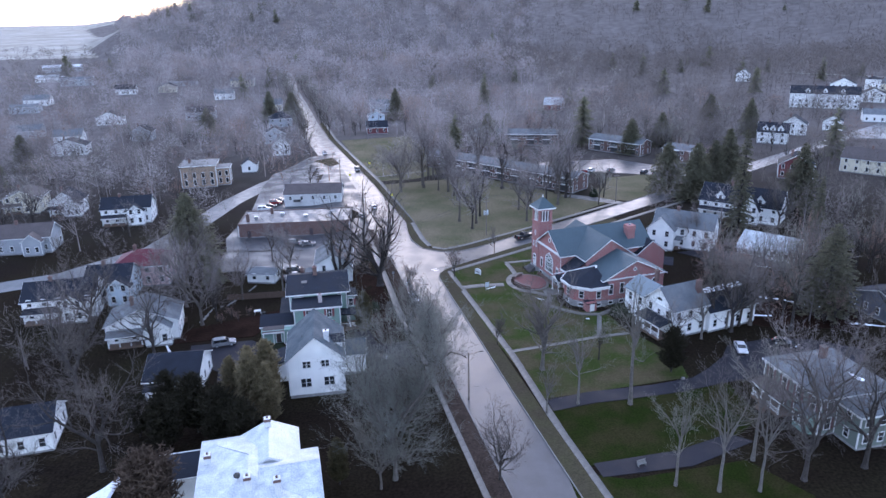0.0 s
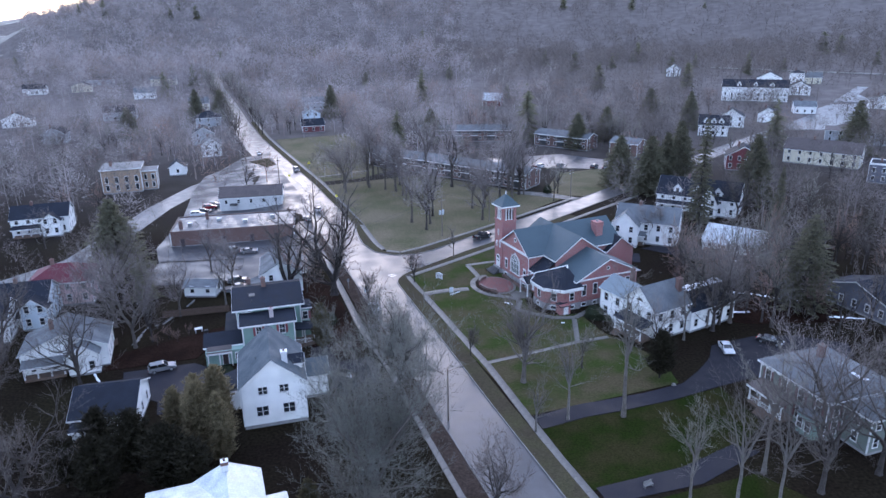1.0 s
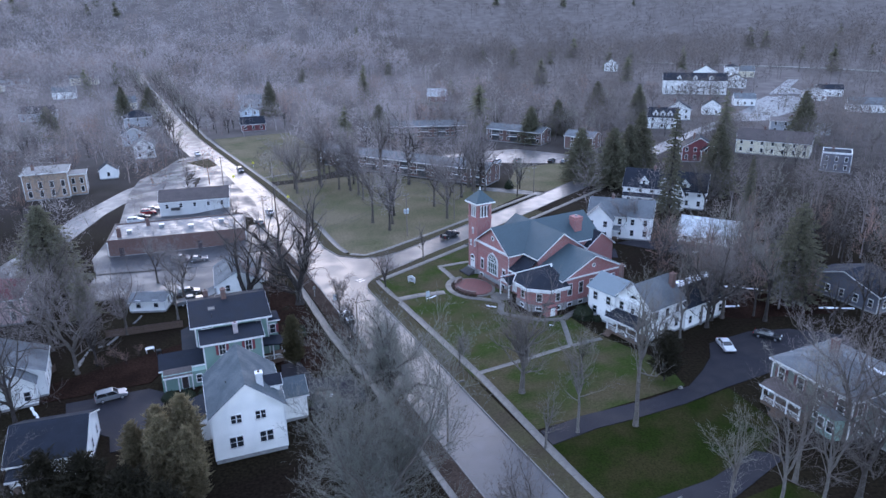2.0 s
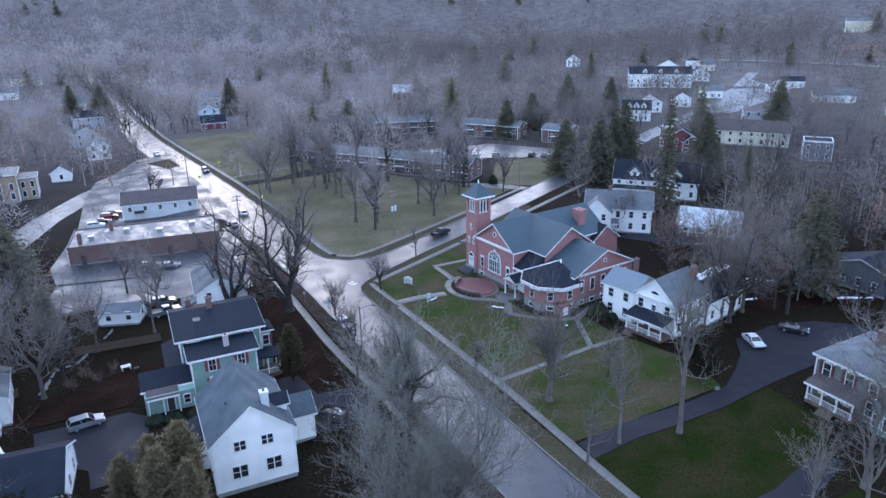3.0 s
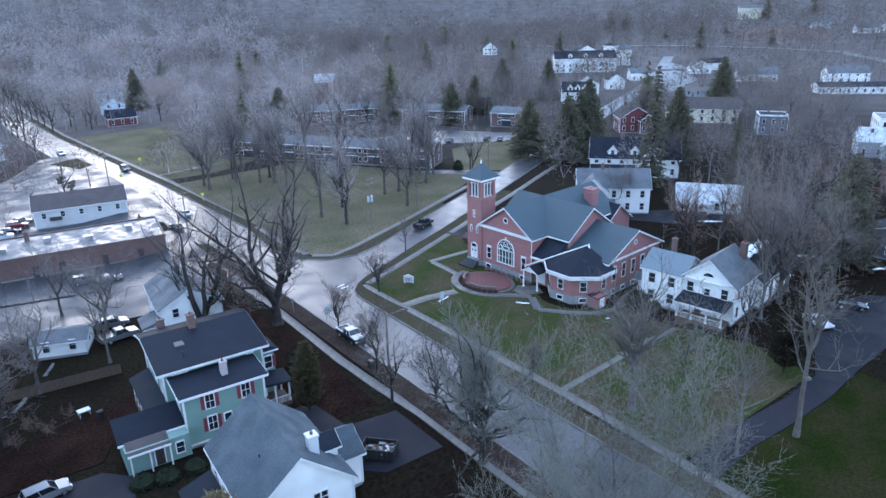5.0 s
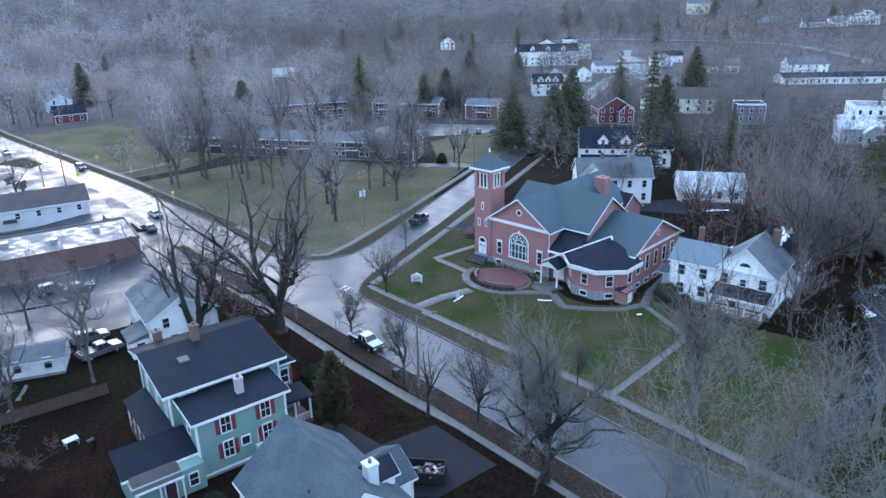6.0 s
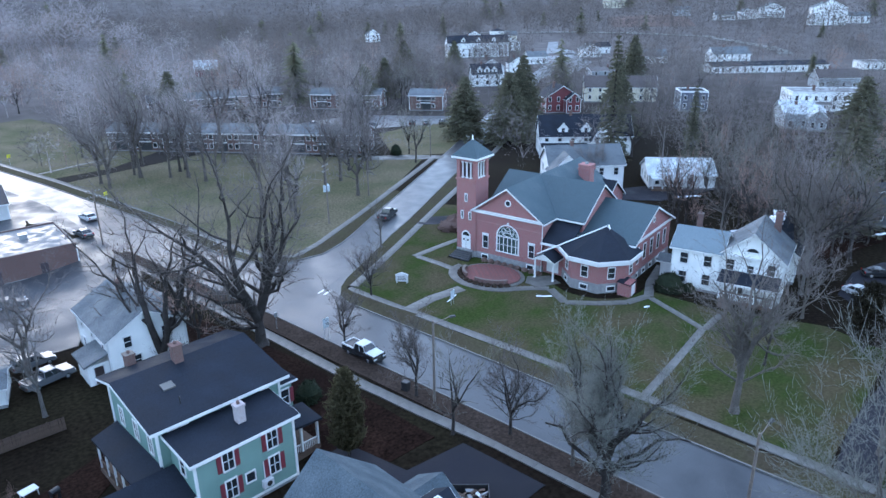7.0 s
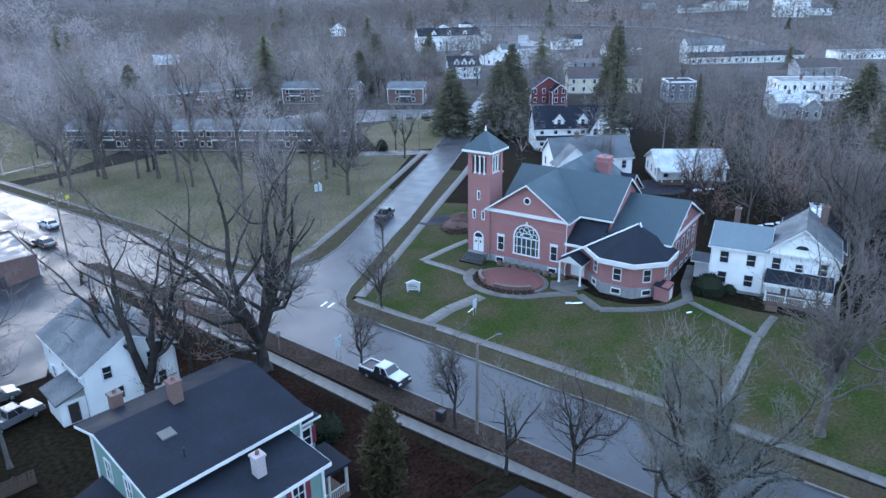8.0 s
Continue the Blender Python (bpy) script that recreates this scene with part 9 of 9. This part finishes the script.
# snow left in strips and heaps
def snow_strip(points, w, label, mat="snow", name="snow"):
    s = Shape()
    rg = random.Random(int(points[0][0] * 10))
    pts = densify(points, 0.7)
    for (x0, y0), (x1, y1) in zip(pts, pts[1:]):
        if rg.random() < 0.22:
            continue
        a, b = w * rg.uniform(0.3, 1), w * rg.uniform(0.3, 1)
        z = gz(x0, y0) + 0.08
        hgt = rg.uniform(0.06, 0.22)
        d = math.hypot(x1 - x0, y1 - y0) or 1
        nx, ny = (y1 - y0) / d, -(x1 - x0) / d
        s.loft([(x0 - nx * a, y0 - ny * a, z), (x0 + nx * b, y0 + ny * b, z), (x1 + nx * b, y1 + ny * b, z), (x1 - nx * a, y1 - ny * a, z)],
               [(x0 - nx * a * 0.4, y0 - ny * a * 0.4, z + hgt), (x0 + nx * b * 0.4, y0 + ny * b * 0.4, z + hgt), (x1 + nx * b * 0.4, y1 + ny * b * 0.4, z + hgt), (x1 - nx * a * 0.4, y1 - ny * a * 0.4, z + hgt)])
    return tagged(part(name, s, mat), label, name.replace("_", " "))


snow_strip([(55, 146), (64, 147.5), (74, 144), (82, 139)], 0.5, "thin ridge of old snow along the wood's edge")
snow_strip([(52, 134.5), (60, 136), (70, 135)], 0.5, "thin ridge of old snow behind the white house")
snow_strip([(20.8, 146.4), (22.6, 145.2)], 0.16, "small patch of old snow beside the path")
snow_strip([(29.4, 135.4), (30.8, 134.9)], 0.15, "small patch of old snow beside the path")
# this low white strip stands in for a snowy handrail
snow_strip([(9.8, 152.4), (12.0, 153.4)], 0.12, "small patch of old snow beside the path")
snow_strip([(76, 166), (82, 163)], 0.6, "patch of old snow by the shed")
snow_strip([(-52, 120), (-57, 128)], 0.3, "thin line of old snow in the yard")
snow_strip([(-53.7, 139), (-53.4, 146.6), (-50.6, 147.9)], 0.45, "low tumbled wall of pale stones", "curb", "stone_wall")
snow_strip([(-50.6, 147.9), (-47.5, 158), (-45.5, 168)], 0.35, "low tumbled wall of pale stones behind the fence", "curb", "stone_wall")
heap = Shape()
edge = [(87.4, 0.15), (86.2, 0.35), (84.8, 0.5), (83.2, 0.8), (81.8, 1.3), (80.8, 1.75), (79.8, 1.7), (79.0, 0.9)]
for (y0, w0), (y1, w1) in zip(edge, edge[1:]):
    c0, c1 = -46.6 - 0.33 * (87.4 - y0), -46.6 - 0.33 * (87.4 - y1)
    heap.loft([(c0 - w0, y0, -1.4), (c0 + w0, y0, -1.4), (c0 + w0 * 0.8, y0, -0.9), (c0 - 0.1, y0, -0.7), (c0 - w0 * 0.8, y0, -0.95)],
              [(c1 - w1, y1, -1.4), (c1 + w1, y1, -1.4), (c1 + w1 * 0.8, y1, -0.9), (c1 - 0.1, y1, -0.65), (c1 - w1 * 0.8, y1, -0.95)])
tagged(part("snow", heap, "snow"), "long heap of old snow in the dark yard", "snow")
snow_strip([(83, 131), (90, 129)], 0.4, "old snow on the garden steps")


# loose things in the yards
def patio_table(x, y):
    t = thing("garden_table", pose(x, y, gz(x, y) + 0.1, 0, 0, 20), "white plastic garden table in the brown yard", "table")
    part("tabletop", Shape().box(-0.75, -0.5, 0.7, 0.75, 0.5, 0.76, 0.03), "sign_white", t)
    for sx in (-1, 1):
        for sy in (-1, 1):
            part("leg", Shape().tube((sx * 0.62, sy * 0.4, 0), (sx * 0.58, sy * 0.36, 0.7), 0.04, sides=6), "sign_white", t)


patio_table(-42.3, 143.5)
gr = thing("barbecue_grill", pose(-40.4, 141.6, gz(-40.4, 141.6) + 0.1, 0, 0, 30), "black covered barbecue grill in the yard", "grill")
part("lid", Shape().tube((-0.4, 0, 0.95), (0.4, 0, 0.95), 0.3, sides=10), "black", gr)
for sx in (-0.35, 0.35):
    part("leg", Shape().box(sx - 0.04, -0.2, 0, sx + 0.04, 0.2, 0.8), "black", gr)


def globe_lamp(x, y, h, label):
    l = thing("lamp_post", pose(x, y, gz(x, y), 0, 0, 0), label, "lamp post")
    part("post", Shape().tube((0, 0, -0.3), (0, 0, h), 0.06, 0.045, 8), "black", l)
    g = Shape()
    for k in range(5):
        a0, a1 = math.pi * k / 5 - math.pi / 2, math.pi * (k + 1) / 5 - math.pi / 2
        g.tube((0, 0, h + 0.35 + 0.38 * math.sin(a0)), (0, 0, h + 0.35 + 0.38 * math.sin(a1)), max(0.38 * math.cos(a0), 0.02), max(0.38 * math.cos(a1), 0.02), 12)
    part("globe", g, "sign_white", l)


globe_lamp(-8.8, 92.6, 1.6, "black lamp post with a white globe in the front yard")
st = thing("boulder", pose(42.4, 109.3, gz(42.4, 109.3), 0, 0, 15), "pale boulder at the drive's edge", "boulder")
part("stone", Shape().loft([(-0.4, -0.3, -0.1), (0.4, -0.32, -0.1), (0.42, 0.3, -0.1), (-0.36, 0.32, -0.1)], [(-0.22, -0.18, 0.42), (0.2, -0.2, 0.36), (0.24, 0.15, 0.4), (-0.2, 0.18, 0.46)]), "curb", st)
bench = thing("garden_bench", pose(28.6, 85.0, 0.07, 0, 0, 20), "small grey stone garden bench on the lawn", "bench")
part("seat", Shape().box(-0.7, -0.22, 0.4, 0.7, 0.22, 0.46), "curb", bench)
part("backrest", Shape().box(-0.7, 0.18, 0.5, 0.7, 0.24, 0.9), "curb", bench)
for sx in (-0.6, 0.6):
    part("leg", Shape().box(sx - 0.05, -0.2, 0, sx + 0.05, 0.2, 0.4), "curb", bench)
